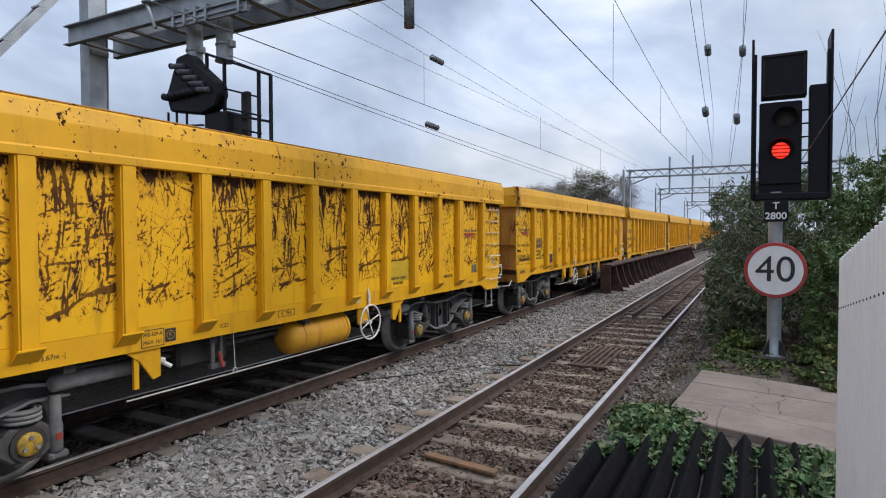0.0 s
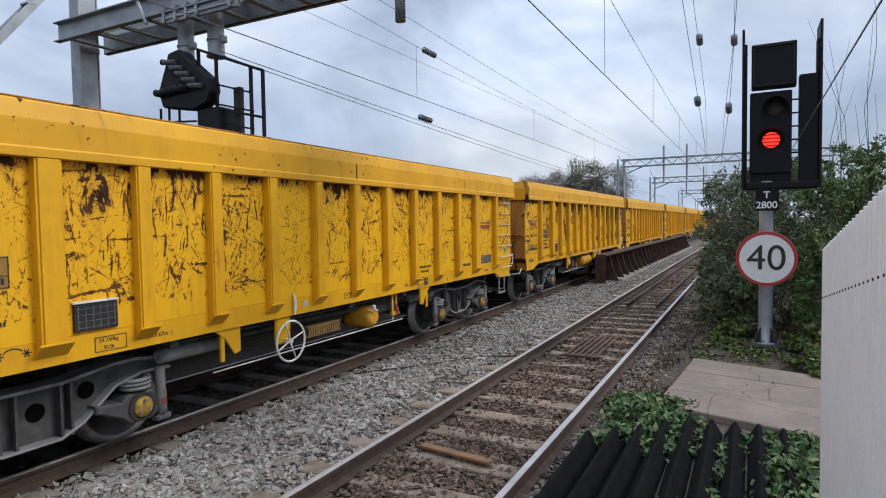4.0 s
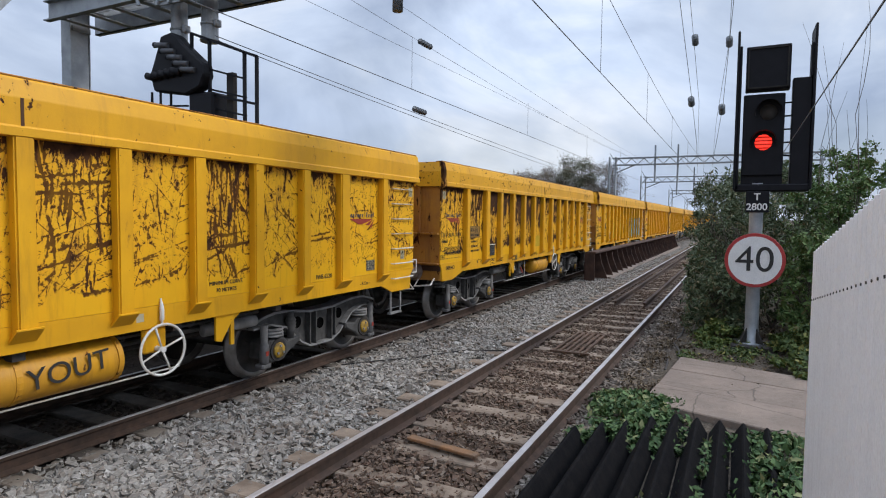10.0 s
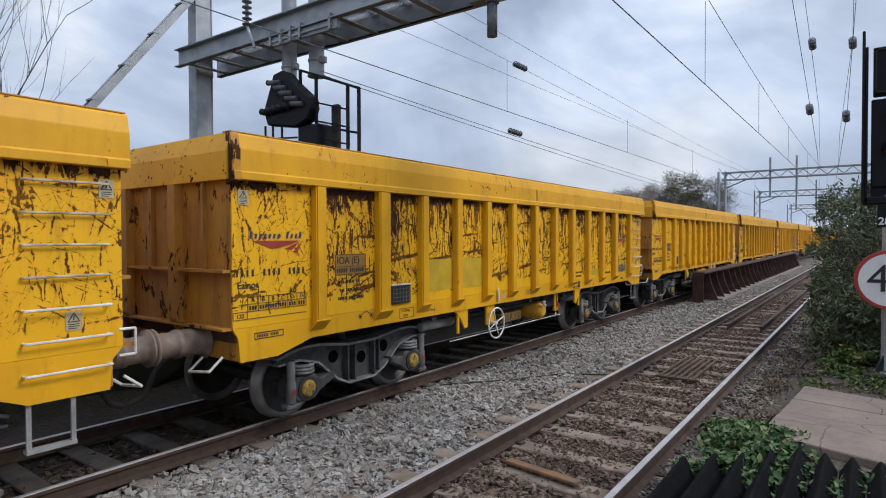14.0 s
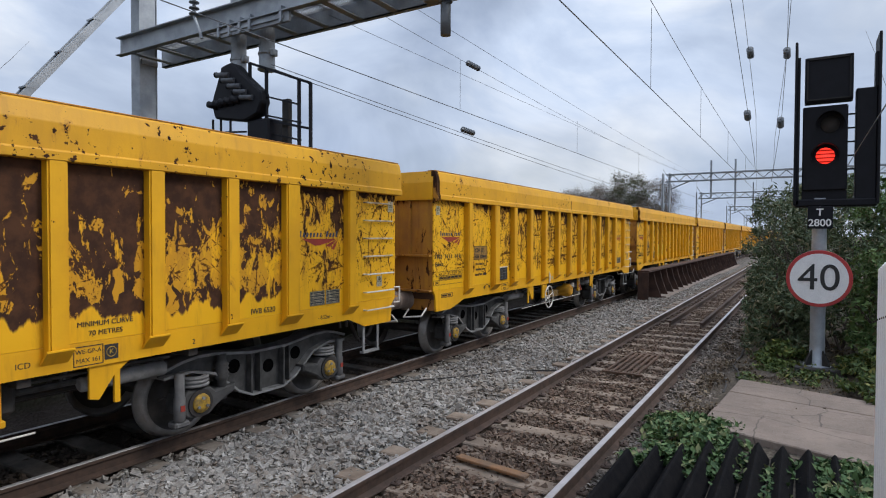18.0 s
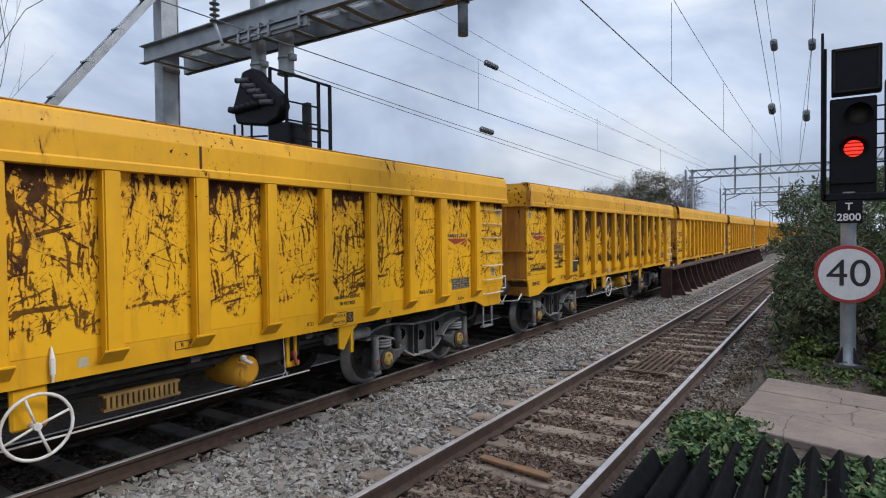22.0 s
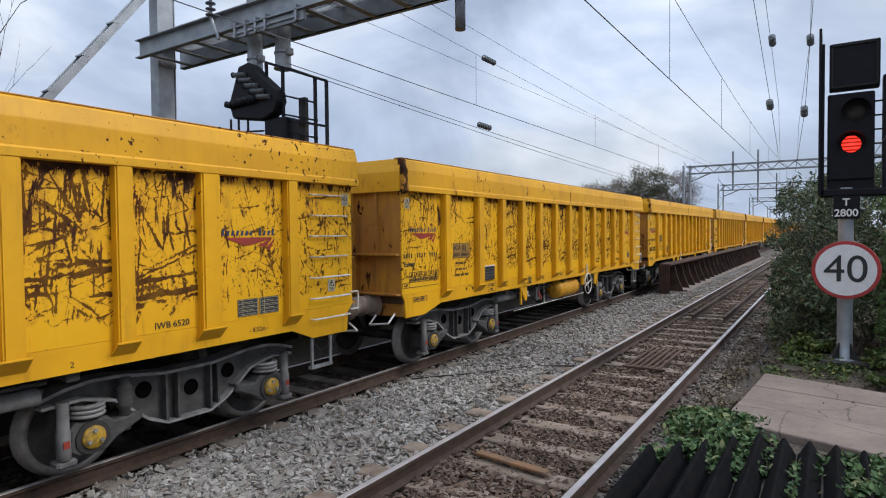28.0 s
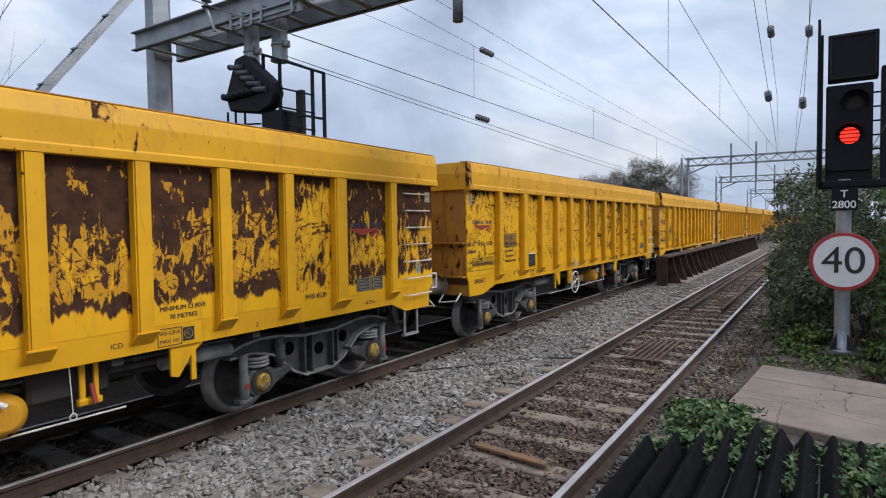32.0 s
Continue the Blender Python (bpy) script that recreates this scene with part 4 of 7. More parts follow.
        part("slotted_plate", bm, M_SLOTTED, w)
    else:
        m = pose(SIDE - 0.26, REAR + 6.76, 0.72 + z0, 90, 0, 0)
        lathe(bm, [(0.08, -0.62), (0.19, -0.56), (0.215, -0.48), (0.215, 0.48), (0.19, 0.56), (0.08, 0.62)], 26, m)
        part("air_tank", bm, M_TANK, w, "long yellow air tank", True)
        for y in (6.40, 7.28):
            bm = B()
            m = pose(SIDE - 0.26, REAR + y, 0.72 + z0, 90, 0, 0)
            lathe(bm, [(0.222, -0.025), (0.222, 0.025)], 26, m)
            box(bm, (SIDE - 0.30, REAR + y - 0.025, 0.9 + z0), (SIDE - 0.22, REAR + y + 0.025, 1.045 + z0))
            part("tank_strap", bm, M_TANK, w)
    # valve, its levers and the release cord with a ring
    vy = 7.62 if kind == "A" else 4.94
    bm = B()
    box(bm, (SIDE - 0.16, REAR + vy, 0.62 + z0), (SIDE - 0.13, REAR + vy + 0.05, sill), 0.006)
    box(bm, (SIDE - 0.16, REAR + vy + 0.12, 0.62 + z0), (SIDE - 0.13, REAR + vy + 0.16, sill), 0.006)
    box(bm, (SIDE - 0.17, REAR + vy - 0.02, 0.60 + z0), (SIDE - 0.11, REAR + vy + 0.18, 0.66 + z0), 0.01)
    part("valve_bracket", bm, M_DAMPER if kind == "B" else M_RIB, w)
    bm = B()
    rod(bm, (SIDE - 0.12, REAR + vy + 0.09, 0.78 + z0), (SIDE - 0.06, REAR + vy + 0.09, 0.62 + z0), 0.022)
    part("valve_knob", bm, M_RED, w, "red valve lever")
    bm = B()
    rod(bm, (SIDE - 0.10, REAR + vy - 0.66, 0.83 + z0), (SIDE - 0.05, REAR + vy - 0.56, 0.76 + z0), 0.022)
    lathe(bm, [(0.02, -0.02), (0.034, -0.01), (0.034, 0.02), (0.015, 0.03)], 10, pose(SIDE - 0.04, REAR + vy - 0.67, 0.84 + z0))
    part("valve_handle", bm, M_WHITE, w)
    bm = B()
    box(bm, (SIDE - 0.45, REAR + vy - 0.35, 0.66 + z0), (SIDE - 0.22, REAR + vy + 0.3, 0.95 + z0), 0.03)
    part("valve_box", bm, M_DARK, w)
    bm = B()
    cy = REAR + (7.53 if kind == "A" else 5.20)
    rod(bm, (SIDE - 0.06, cy, 0.58 + z0), (SIDE - 0.06, cy - 0.02, sill), 0.005, n=6)
    ring(bm, 0.028, 0.006, pose(SIDE - 0.06, cy, 0.55 + z0, 0, 90, 0), 14, 5)
    part("release_cord", bm, M_WHITE, w)
    # pipe runs under the floor
    for px, pz, r in ((SIDE - 0.30, 0.88, 0.02), (SIDE - 0.36, 0.80, 0.03), (SIDE - 0.55, 0.70, 0.022)):
        bm = B()
        ya, yb = REAR + 3.4, REAR + 9.3
        rod(bm, (px, ya, pz + z0), (px, yb, pz + z0), r, n=8)
        for y in (4.4, 5.4, 7.5, 8.3):
            box(bm, (px - 0.012, REAR + y, pz + z0), (px + 0.012, REAR + y + 0.03, 1.045 + z0))
        part("air_pipe", bm, M_FRAME, w, "", True)
    # bogies
    for y in (2.20, 10.65):
        add_bogie(w, REAR + y)
    add_markings(w, kind, z0)
    return w


def strap(bm, pts, x0, x1, thick):
    """A bent plate of even thickness along a line of (y, z), from x0 to x1."""
    up, dn = [], []
    for i, (y, z) in enumerate(pts):
        p, q = Vector(pts[max(i - 1, 0)]), Vector(pts[min(i + 1, len(pts) - 1)])
        d = (q - p).normalized()
        up.append((y - d.y * thick / 2, z + d.x * thick / 2))
        dn.append((y + d.y * thick / 2, z - d.x * thick / 2))
    prism(bm, up + dn[::-1], 0, x0, x1)
    return bm


BOGIE_TOP = [(-1.38, 0.79), (-1.18, 0.85), (-0.98, 0.88), (-0.74, 0.875), (-0.27, 0.81), (0.27, 0.81), (0.74, 0.875), (0.98, 0.88), (1.18, 0.85), (1.38, 0.79)]
BOGIE_LOW = [(-1.37, 0.72), (-1.05, 0.735), (-0.76, 0.66), (-0.60, 0.53), (-0.44, 0.40), (-0.24, 0.31), (0.24, 0.31), (0.44, 0.40), (0.60, 0.53), (0.76, 0.66), (1.05, 0.735), (1.37, 0.72)]
BOGIE_MESH = {}


def bogie_meshes():
    """The meshes that all bogies share."""
    if BOGIE_MESH:
        return BOGIE_MESH
    def keep(name, bm, material, smooth=False):
        BOGIE_MESH[name] = mesh_of(name, bm, material, smooth)
    # web in the shade tone, flanges in the lit tone, to paint in their contrast
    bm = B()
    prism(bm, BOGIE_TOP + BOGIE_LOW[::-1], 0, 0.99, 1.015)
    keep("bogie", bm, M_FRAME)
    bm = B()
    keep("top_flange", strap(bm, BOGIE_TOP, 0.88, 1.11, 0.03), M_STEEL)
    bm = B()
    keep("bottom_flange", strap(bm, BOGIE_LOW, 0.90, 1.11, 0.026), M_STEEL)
    bm = B()
    keep("stiffener", box(bm, (1.016, -0.012, -0.24), (1.105, 0.012, 0.24)), M_FRAME)
    # a black disc on the uncut web, painted as the dark inside a hole
    bm = B()
    keep("lightening_hole", lathe(bm, [(0.082, 0.0), (0.082, 0.008), (0.066, 0.009), (0.064, 0.002), (0.001, 0.002)], 18, pose(1.015, 0, 0, 0, 90, 0)), M_HOLE)
    bm = B()
    keep("bolster", box(bm, (-0.98, -0.20, 0.42), (0.98, 0.20, 0.76), 0.03), M_DARK)
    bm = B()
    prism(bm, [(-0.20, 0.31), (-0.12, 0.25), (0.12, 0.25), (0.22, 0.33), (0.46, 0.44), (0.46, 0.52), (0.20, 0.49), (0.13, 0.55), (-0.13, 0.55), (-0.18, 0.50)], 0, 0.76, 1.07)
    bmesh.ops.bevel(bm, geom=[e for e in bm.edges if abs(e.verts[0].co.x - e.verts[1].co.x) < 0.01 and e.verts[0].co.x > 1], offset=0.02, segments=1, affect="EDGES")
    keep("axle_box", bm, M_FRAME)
    bm = B()
    keep("axle_cover", lathe(bm, [(0.102, 0.0), (0.102, 0.03), (0.092, 0.045), (0.03, 0.05)], 22, pose(1.07, 0, 0.40, 0, 90, 0)), M_AXLE, True)
    bm = B()
    keep("cover_bolt", lathe(bm, [(0.017, 0.045), (0.017, 0.065)], 8, pose(1.07, 0, 0.40, 0, 90, 0)), M_STEEL)
    bm = B()
    keep("axle_ring", lathe(bm, [(0.145, 0.0), (0.145, 0.02)], 22, pose(1.069, 0, 0.40, 0, 90, 0)), M_DARK)
    bm = B()
    ring(bm, 0.135, 0.018, pose(0.97, 0, 0), 20, 6)
    ring(bm, 0.10, 0.018, pose(0.97, 0, 0.0), 18, 6)
    keep("spring_ring", bm, M_STEEL, True)
    bm = B()
    lathe(bm, [(0.04, 0.36), (0.05, 0.37), (0.05, 0.56), (0.062, 0.57)] + [(0.062 + 0.016 * (k % 2), 0.59 + 0.022 * k) for k in range(9)] + [(0.045, 0.80), (0.05, 0.86)], 14, pose(1.10, 0, 0))
    keep("spring", bm, M_FRAME, True)
    bm = B()
    keep("damper", lathe(bm, [(0.05, 0.26), (0.058, 0.27), (0.058, 0.50), (0.050, 0.51), (0.050, 0.76)], 14, Matrix.Translation((1.09, 0, 0))), M_DAMPER, True)
    bm = B()
    keep("red_tab", box(bm, (1.13, -0.025, 0.37), (1.15, 0.025, 0.43)), M_RED)
    bm = B()
    keep("damper_foot", box(bm, (0.98, -0.07, 0.19), (1.13, 0.10, 0.26), 0.02), M_DAMPER)
    bm = B()
    prof = [(0.06, -0.09), (0.10, -0.085), (0.11, -0.02), (0.33, -0.005), (0.36, -0.05), (0.42, -0.055), (0.425, 0.05), (0.45, 0.055), (0.45, 0.085), (0.40, 0.09), (0.36, 0.03), (0.11, 0.045), (0.09, 0.09)]
    for s in (1, -1):
        lathe(bm, [(r, -h) for r, h in prof], 36, pose(s * 0.735, 0, 0, 0, 90 * s, 0))
    rod(bm, (-0.95, 0, 0), (0.95, 0, 0), 0.08, n=12)
    for a in (0, 120, 240):
        rod(bm, (0.735, 0, 0), (0.795, 0.24 * math.cos(radians(a)), 0.24 * math.sin(radians(a))), 0.02, n=5)
    BOGIE_MESH["wheelset"] = mesh_of("wheelset", bm, M_WHEEL, True, M_TYRE, lambda f: math.hypot(f.calc_center_median().y, f.calc_center_median().z) > 0.37)
    return BOGIE_MESH


def add_bogie(w, y):
    """A cast fish-bellied bogie frame with its two wheelsets."""
    M = bogie_meshes()
    bog = tagged(same_part("bogie", M["bogie"], w, pose(0, y, 0)), "grey cast steel bogie frame")
    put = lambda name, m=Matrix(), label="": tagged(same_part(name, M[name], bog, m), label)
    put("top_flange")
    put("bottom_flange")
    put("bolster")
    for yy in (-0.25, -0.12, 0.25, 0.34):
        put("stiffener", pose(0, yy, 0.555))
    for yy, zz in ((-0.44, 0.67), (0.07, 0.585), (0.52, 0.67)):
        put("lightening_hole", pose(0, yy, zz))
    for s in (-1, 1):
        turn = 0 if s > 0 else 180
        flip = Matrix.Diagonal((1, -s, 1, 1))
        at = Matrix.Translation((0.09, s * 0.99, 0))
        put("axle_box", at @ flip)
        put("axle_ring", at)
        put("axle_cover", at, "dirty yellow bearing cover")
        for a in (90, 210, 330):
            put("cover_bolt", at @ Matrix.Translation((0, 0.06 * math.cos(radians(a)), 0.06 * math.sin(radians(a)))))
        for z in (0.59, 0.63, 0.67):
            put("spring_ring", at @ Matrix.Translation((0, 0, z)))
        if y > 0 and s < 0:
            put("spring", Matrix.Translation((0, s * 0.67, 0)), "ribbed black bellows")
        put("damper", Matrix.Translation((0.05, s * 1.22, 0)))
        put("red_tab", Matrix.Translation((0.05, s * 1.22, 0)), "red painted tab")
        put("damper_foot", Matrix.Translation((0.05, s * 1.22, 0)))
        put("wheelset", pose(0, s * 0.99, 0.42))
    # the far side frame, seen only through the gaps
    same_part("side_frame", M["bogie"], bog, Matrix.Diagonal((-1, 1, 1, 1)))
    same_part("side_frame_flange", M["top_flange"], bog, Matrix.Diagonal((-1, 1, 1, 1)))


def bars(bm, y0, y1, z0, z1, x, n=1, gap=0.3):
    """Rows of plain bars that stand for small writing."""
    h = (z1 - z0) / n
    for k in range(n):
        box(bm, (x, y0, z0 + k * h), (x + 0.003, y1 - random.uniform(0, 0.15) * (y1 - y0), z0 + k * h + h * (1 - gap) * 0.75))


def word_bars(bm, y0, y1, z, h, x, rng):
    """A line of small upright bars, as wide as letters, in groups."""
    y = y0
    while y < y1:
        for _ in range(rng.randint(3, 7)):
            box(bm, (x, y, z), (x + 0.003, y + h * 0.42, z + h))
            y += h * 0.72
            if y > y1:
                break
        y += h * 0.7


def add_markings(w, kind, z0):
    x = SIDE + 0.004
    rw = random.Random(5)
    face = lambda y, z: pose(x, REAR + y, z + z0, 90, 0, 90)
    letters("Ealnos", 0.10, face(0.18, 1.625), M_BLACK, w, bold=0.001)
    bm = B()
    box(bm, (SIDE + 0.001, REAR + 1.38, 1.66 + z0), (SIDE + 0.003, REAR + 1.90, 1.905 + z0))
    part("notice_ground", bm, M_BROWNBOX, w, "brown ground of a notice")
    letters("IOA (E)", 0.12, face(1.60, 1.83), M_BLACK, w, bold=0.001)
    letters("24 250kg", 0.05, face(2.68, 1.115), M_BLACK, w)
    letters("20.0t", 0.05, face(2.68, 1.05), M_BLACK, w)
    # owner's mark: plain blue bar above a red swoosh
    for y, z in ((0.52, 2.10), (11.12, 2.08)):
        bm = B()
        for k in range(12):
            a, h = -0.32 + 0.058 * k, 0.075 if k in (0, 8, 11) else 0.05
            if k != 7:
                prism(bm, [(REAR + y + a, z + z0), (REAR + y + a + 0.027, z + z0), (REAR + y + a + 0.039, z + z0 + h), (REAR + y + a + 0.012, z + z0 + h)], 0, x, x + 0.003)
        tagged(part("owner_mark", bm, M_BLUE_TXT, w, "dark blue owner's bars"), kind="stuff")
        for o in (((-0.29, -0.022), (0.33, -0.022), (0.22, -0.062), (0.02, -0.105), (-0.06, -0.105), (-0.16, -0.065)), ((0.25, -0.064), (0.34, -0.030), (0.22, -0.125), (0.12, -0.115)), ((0.35, -0.045), (0.37, -0.022), (0.29, -0.165), (0.24, -0.145))):
            bm = B()
            prism(bm, [(REAR + y + a, z + z0 + b) for a, b in o], 0, x, x + 0.003)
            part("owner_swoosh", bm, M_RED, w, "red pointed stripe")
    for y in (0.04, 0.37, 0.70):
        bm = B()
        for k in range(4):
            box(bm, (x, REAR + y + 0.062 * k, 1.715 + z0), (x + 0.003, REAR + y + 0.062 * k + 0.022, 1.785 + z0))
        tagged(part("number_bar", bm, M_BLACK, w), kind="stuff")
    # load table: ruled lines, heading letters and bars for the figures
    bm = B()
    for z, ya in ((1.28, 0.0), (1.355, 0.0), (1.43, 0.07), (1.50, 0.17)):
        box(bm, (x, REAR + ya, z + z0), (x + 0.003, REAR + 0.94, z + 0.006 + z0))
    for k in range(7):
        box(bm, (x, REAR + 0.17 + 0.127 * k, 1.355 + z0), (x + 0.003, REAR + 0.176 + 0.127 * k, 1.506 + z0))
    for ya in (0.0, 0.165):
        box(bm, (x, REAR + ya, 1.28 + z0), (x + 0.003, REAR + ya + 0.006, 1.36 + z0))
    tagged(part("load_table", bm, M_BLACK, w), kind="stuff")
    bm = B()
    for k in range(6):
        for j in range(3):
            box(bm, (x, REAR + 0.193 + 0.127 * k + 0.033 * j, 1.372 + z0), (x + 0.003, REAR + 0.213 + 0.127 * k + 0.033 * j, 1.415 + z0))
    tagged(part("table_figures", bm, M_BLACK, w), kind="stuff")
    for k, c in enumerate(("A", "B", "B", "C", "D", "D")):
        letters(c, 0.06, face(0.235 + 0.127 * k, 1.467), M_BLACK, w)
    letters("120", 0.06, face(0.085, 1.318), M_BLACK, w)
    bm = B()
    for a, b, c, d in ((0.25, 0.62, 1.06, 1.07), (0.25, 0.62, 1.12, 1.13), (0.25, 0.257, 1.06, 1.13), (0.613, 0.62, 1.06, 1.13), (1.38, 1.90, 1.90, 1.908), (1.38, 1.90, 1.66, 1.668), (1.38, 1.388, 1.66, 1.908), (1.892, 1.90, 1.66, 1.908)):
        box(bm, (x, REAR + a, c + z0), (x + 0.003, REAR + b, d + z0))
    word_bars(bm, REAR + 0.28, REAR + 0.58, 1.08 + z0, 0.03, x, rw)
    word_bars(bm, REAR + 1.41, REAR + 1.86, 1.69 + z0, 0.05, x, rw)
    box(bm, (x, REAR + 1.38, 1.755 + z0), (x + 0.003, REAR + 1.90, 1.761 + z0))
    for z, a, b in ((1.56, 1.45, 1.78), (1.46, 1.46, 1.80), (1.365, 1.43, 1.86)):
        word_bars(bm, REAR + a, REAR + b, z + z0, 0.036, x, rw)
    # two stars joined by an arc
    for y in (1.80, 2.00):
        for a in range(0, 180, 60):
            d = Vector((0, math.cos(radians(a)), math.sin(radians(a)))) * 0.035
            c = Vector((x + 0.001, REAR + y, 1.13 + z0))
            beam(bm, c - d, c + d, 0.003, 0.010)
    for a in range(30, 150, 20):
        p, q = [Vector((x + 0.001, REAR + 1.90 + 0.08 * math.cos(radians(v)), 1.12 + 0.06 * math.sin(radians(v)) + z0)) for v in (a, a + 20)]
        beam(bm, p, q, 0.003, 0.010)
    tagged(part("small_writing", bm, M_BLACK, w), kind="stuff")
    for y, z, a in ((2.37, 1.225, 0.4), ):
        bm = B()
        box(bm, (SIDE - 0.0, REAR + y, z + z0), (SIDE + 0.03, REAR + y + 0.39, z + 0.24 + z0), 0.005)
        holder = part("data_plate", bm, M_PLATE, w, "dark framed label holder")
        bm = B()
        for k in range(6):
            box(bm, (SIDE + 0.03, REAR + y + 0.03 + 0.065 * k, z + 0.02 + z0), (SIDE + 0.034, REAR + y + 0.035 + 0.065 * k, z + 0.22 + z0))
        for k in range(4):
            box(bm, (SIDE + 0.03, REAR + y + 0.02, z + 0.03 + 0.055 * k + z0), (SIDE + 0.035, REAR + y + 0.37, z + 0.034 + 0.055 * k + z0))
        tagged(part("wire_grid", bm, M_DAMPER, holder), kind="stuff")
        bm = B()
        box(bm, (SIDE, REAR + y - 0.01, z + 0.245 + z0), (SIDE + 0.036, REAR + y + 0.40, z + 0.262 + z0))
        part("plate_rim", bm, M_WHITE, w)
    for ya, yb, za, zb in (((10.98, 11.24, 1.23, 1.41), (11.26, 11.52, 1.23, 1.41)) if kind == "A" else ((11.28, 11.51, 1.26, 1.42),)):
        bm = B()
        box(bm, (SIDE + 0.001, REAR + ya, za + z0), (SIDE + 0.006, REAR + yb, zb + z0))
        lab = part("data_label", bm, M_LABEL, w, "black data label with pale ruled rows")
        bm = B()
        for k in range(5):
            zk = za + 0.008 + (zb - za - 0.016) / 4 * k - 0.002 + z0
            box(bm, (SIDE + 0.006, REAR + ya + 0.008, zk), (SIDE + 0.0075, REAR + yb - 0.008, zk + 0.004))
            if k < 4:
                bars(bm, REAR + ya + 0.03, REAR + yb - 0.02 - 0.03 * (k % 2), zk + 0.015, zk + 0.024, SIDE + 0.006)
        for yk in (ya + 0.008, ya + 0.06, yb - 0.012):
            box(bm, (SIDE + 0.006, REAR + yk, za + 0.008 + z0), (SIDE + 0.0075, REAR + yk + 0.004, zb - 0.008 + z0))
        tagged(part("label_writing", bm, M_NOTICE, lab), kind="stuff")
    letters("IWB 6520", 0.085, face(10.25, 1.26), M_BLACK, w)
    letters("- 8.52m -", 0.07, face(11.25, 1.07), M_BLACK, w)
    letters("2", 0.07, face(9.37, 1.045), M_BLACK, w)
    def framed(y0, y1, za, zb):
        """A thin ruled box round a notice."""
        bm = B()
        for p, q in (((y0, za), (y1, za + 0.007)), ((y0, zb - 0.007), (y1, zb)), ((y0, za), (y0 + 0.007, zb)), ((y1 - 0.007, za), (y1, zb))):
            box(bm, (x, REAR + p[0], p[1] + z0), (x + 0.003, REAR + q[0], q[1] + z0))
        part("notice_frame", bm, M_BLACK, w)

    ry, wy = (6.15, 8.24) if kind == "A" else (5.81, 4.02)
    framed(ry, ry + 0.29, 1.06, 1.14)
    letters("R  70m", 0.06, face(ry + 0.145, 1.10), M_BLACK, w)
    framed(2.55, 2.85, 1.015, 1.15)
    framed(wy, wy + 0.245, 0.998, 1.165)
    letters("WE-GP-A", 0.052, face(wy + 0.122, 1.117), M_BLACK, w)
    letters("MAX 161", 0.052, face(wy + 0.122, 1.043), M_BLACK, w)
    bm = B()
    box(bm, (x, REAR + wy + 0.255, 1.02 + z0), (x + 0.002, REAR + wy + 0.375, 1.15 + z0))
    sq = part("brake_mark", bm, M_BLACK, w, "black square with a ringed letter")
    bm = B()
    ring(bm, 0.043, 0.004, pose(x + 0.003, REAR + wy + 0.315, 1.085 + z0, 0, 90, 0), 16, 4)
    part("ring", bm, M_AXLE, sq)
    letters("K", 0.06, pose(x + 0.004, REAR + wy + 0.315, 1.085 + z0, 90, 0, 90), M_AXLE, sq)
    letters("ICD", 0.065, face(wy - 0.37 if kind == "A" else wy + 0.98, 1.08), M_BLACK, w)
    letters("MINIMUM CURVE", 0.062, face(8.51, 1.345), M_BLACK, w)
    letters("70 METRES", 0.062, face(8.51, 1.265), M_BLACK, w)
    letters("|- 13.67m -|", 0.06, face(3.2, 1.07), M_BLACK, w)
    bm = B()
    ly, ty = (5.10, 5.30) if kind == "A" else (7.66, 7.40)
    box(bm, (SIDE + 0.004, REAR + ty, 1.06 + z0), (SIDE + 0.006, REAR + ty + 0.08, 1.14 + z0))
    part("white_ticket", bm, M_NOTICE, w)
    bm = B()
    rod(bm, (SIDE + 0.03, REAR + ly, 1.05 + z0), (SIDE + 0.03, REAR + ly, 1.17 + z0), 0.022, n=8)
    rod(bm, (SIDE + 0.03, REAR + ly, 1.17 + z0), (SIDE + 0.015, REAR + ly, 1.27 + z0), 0.022, 0.006, n=8)
    rod(bm, (SIDE + 0.03, REAR + ly, 0.99 + z0), (SIDE + 0.03, REAR + ly, 1.05 + z0), 0.012, n=8)
    part("lamp_bracket", bm, M_WHITE, w)
    for y, z in ((12.56, 2.44), (12.30, 1.38), (0.07, 2.44)):
        bm = B()
        box(bm, (x, REAR + y, z + z0), (x + 0.003, REAR + y + 0.12, z + 0.15 + z0))
        notice = part("warning_label", bm, M_NOTICE, w, "small pale warning label")
        bm = B()
        a, b, c = (x + 0.004, REAR + y + 0.018, z + 0.068 + z0), (x + 0.004, REAR + y + 0.102, z + 0.068 + z0), (x + 0.004, REAR + y + 0.06, z + 0.138 + z0)
        for p, q in ((a, b), (b, c), (c, a), ((x + 0.004, REAR + y + 0.062, z + 0.118 + z0), (x + 0.004, REAR + y + 0.058, z + 0.078 + z0))):
            beam(bm, p, q, 0.003, 0.007)
        part("warning_triangle", bm, M_BLACK, notice)
        bm = B()
        for k in range(3):
            box(bm, (x + 0.003, REAR + y + 0.018, z + 0.012 + 0.016 * k + z0), (x + 0.0045, REAR + y + 0.10 - 0.02 * (k == 0), z + 0.018 + 0.016 * k + z0))
        tagged(part("notice_writing", bm, M_BLACK, notice), kind="stuff")


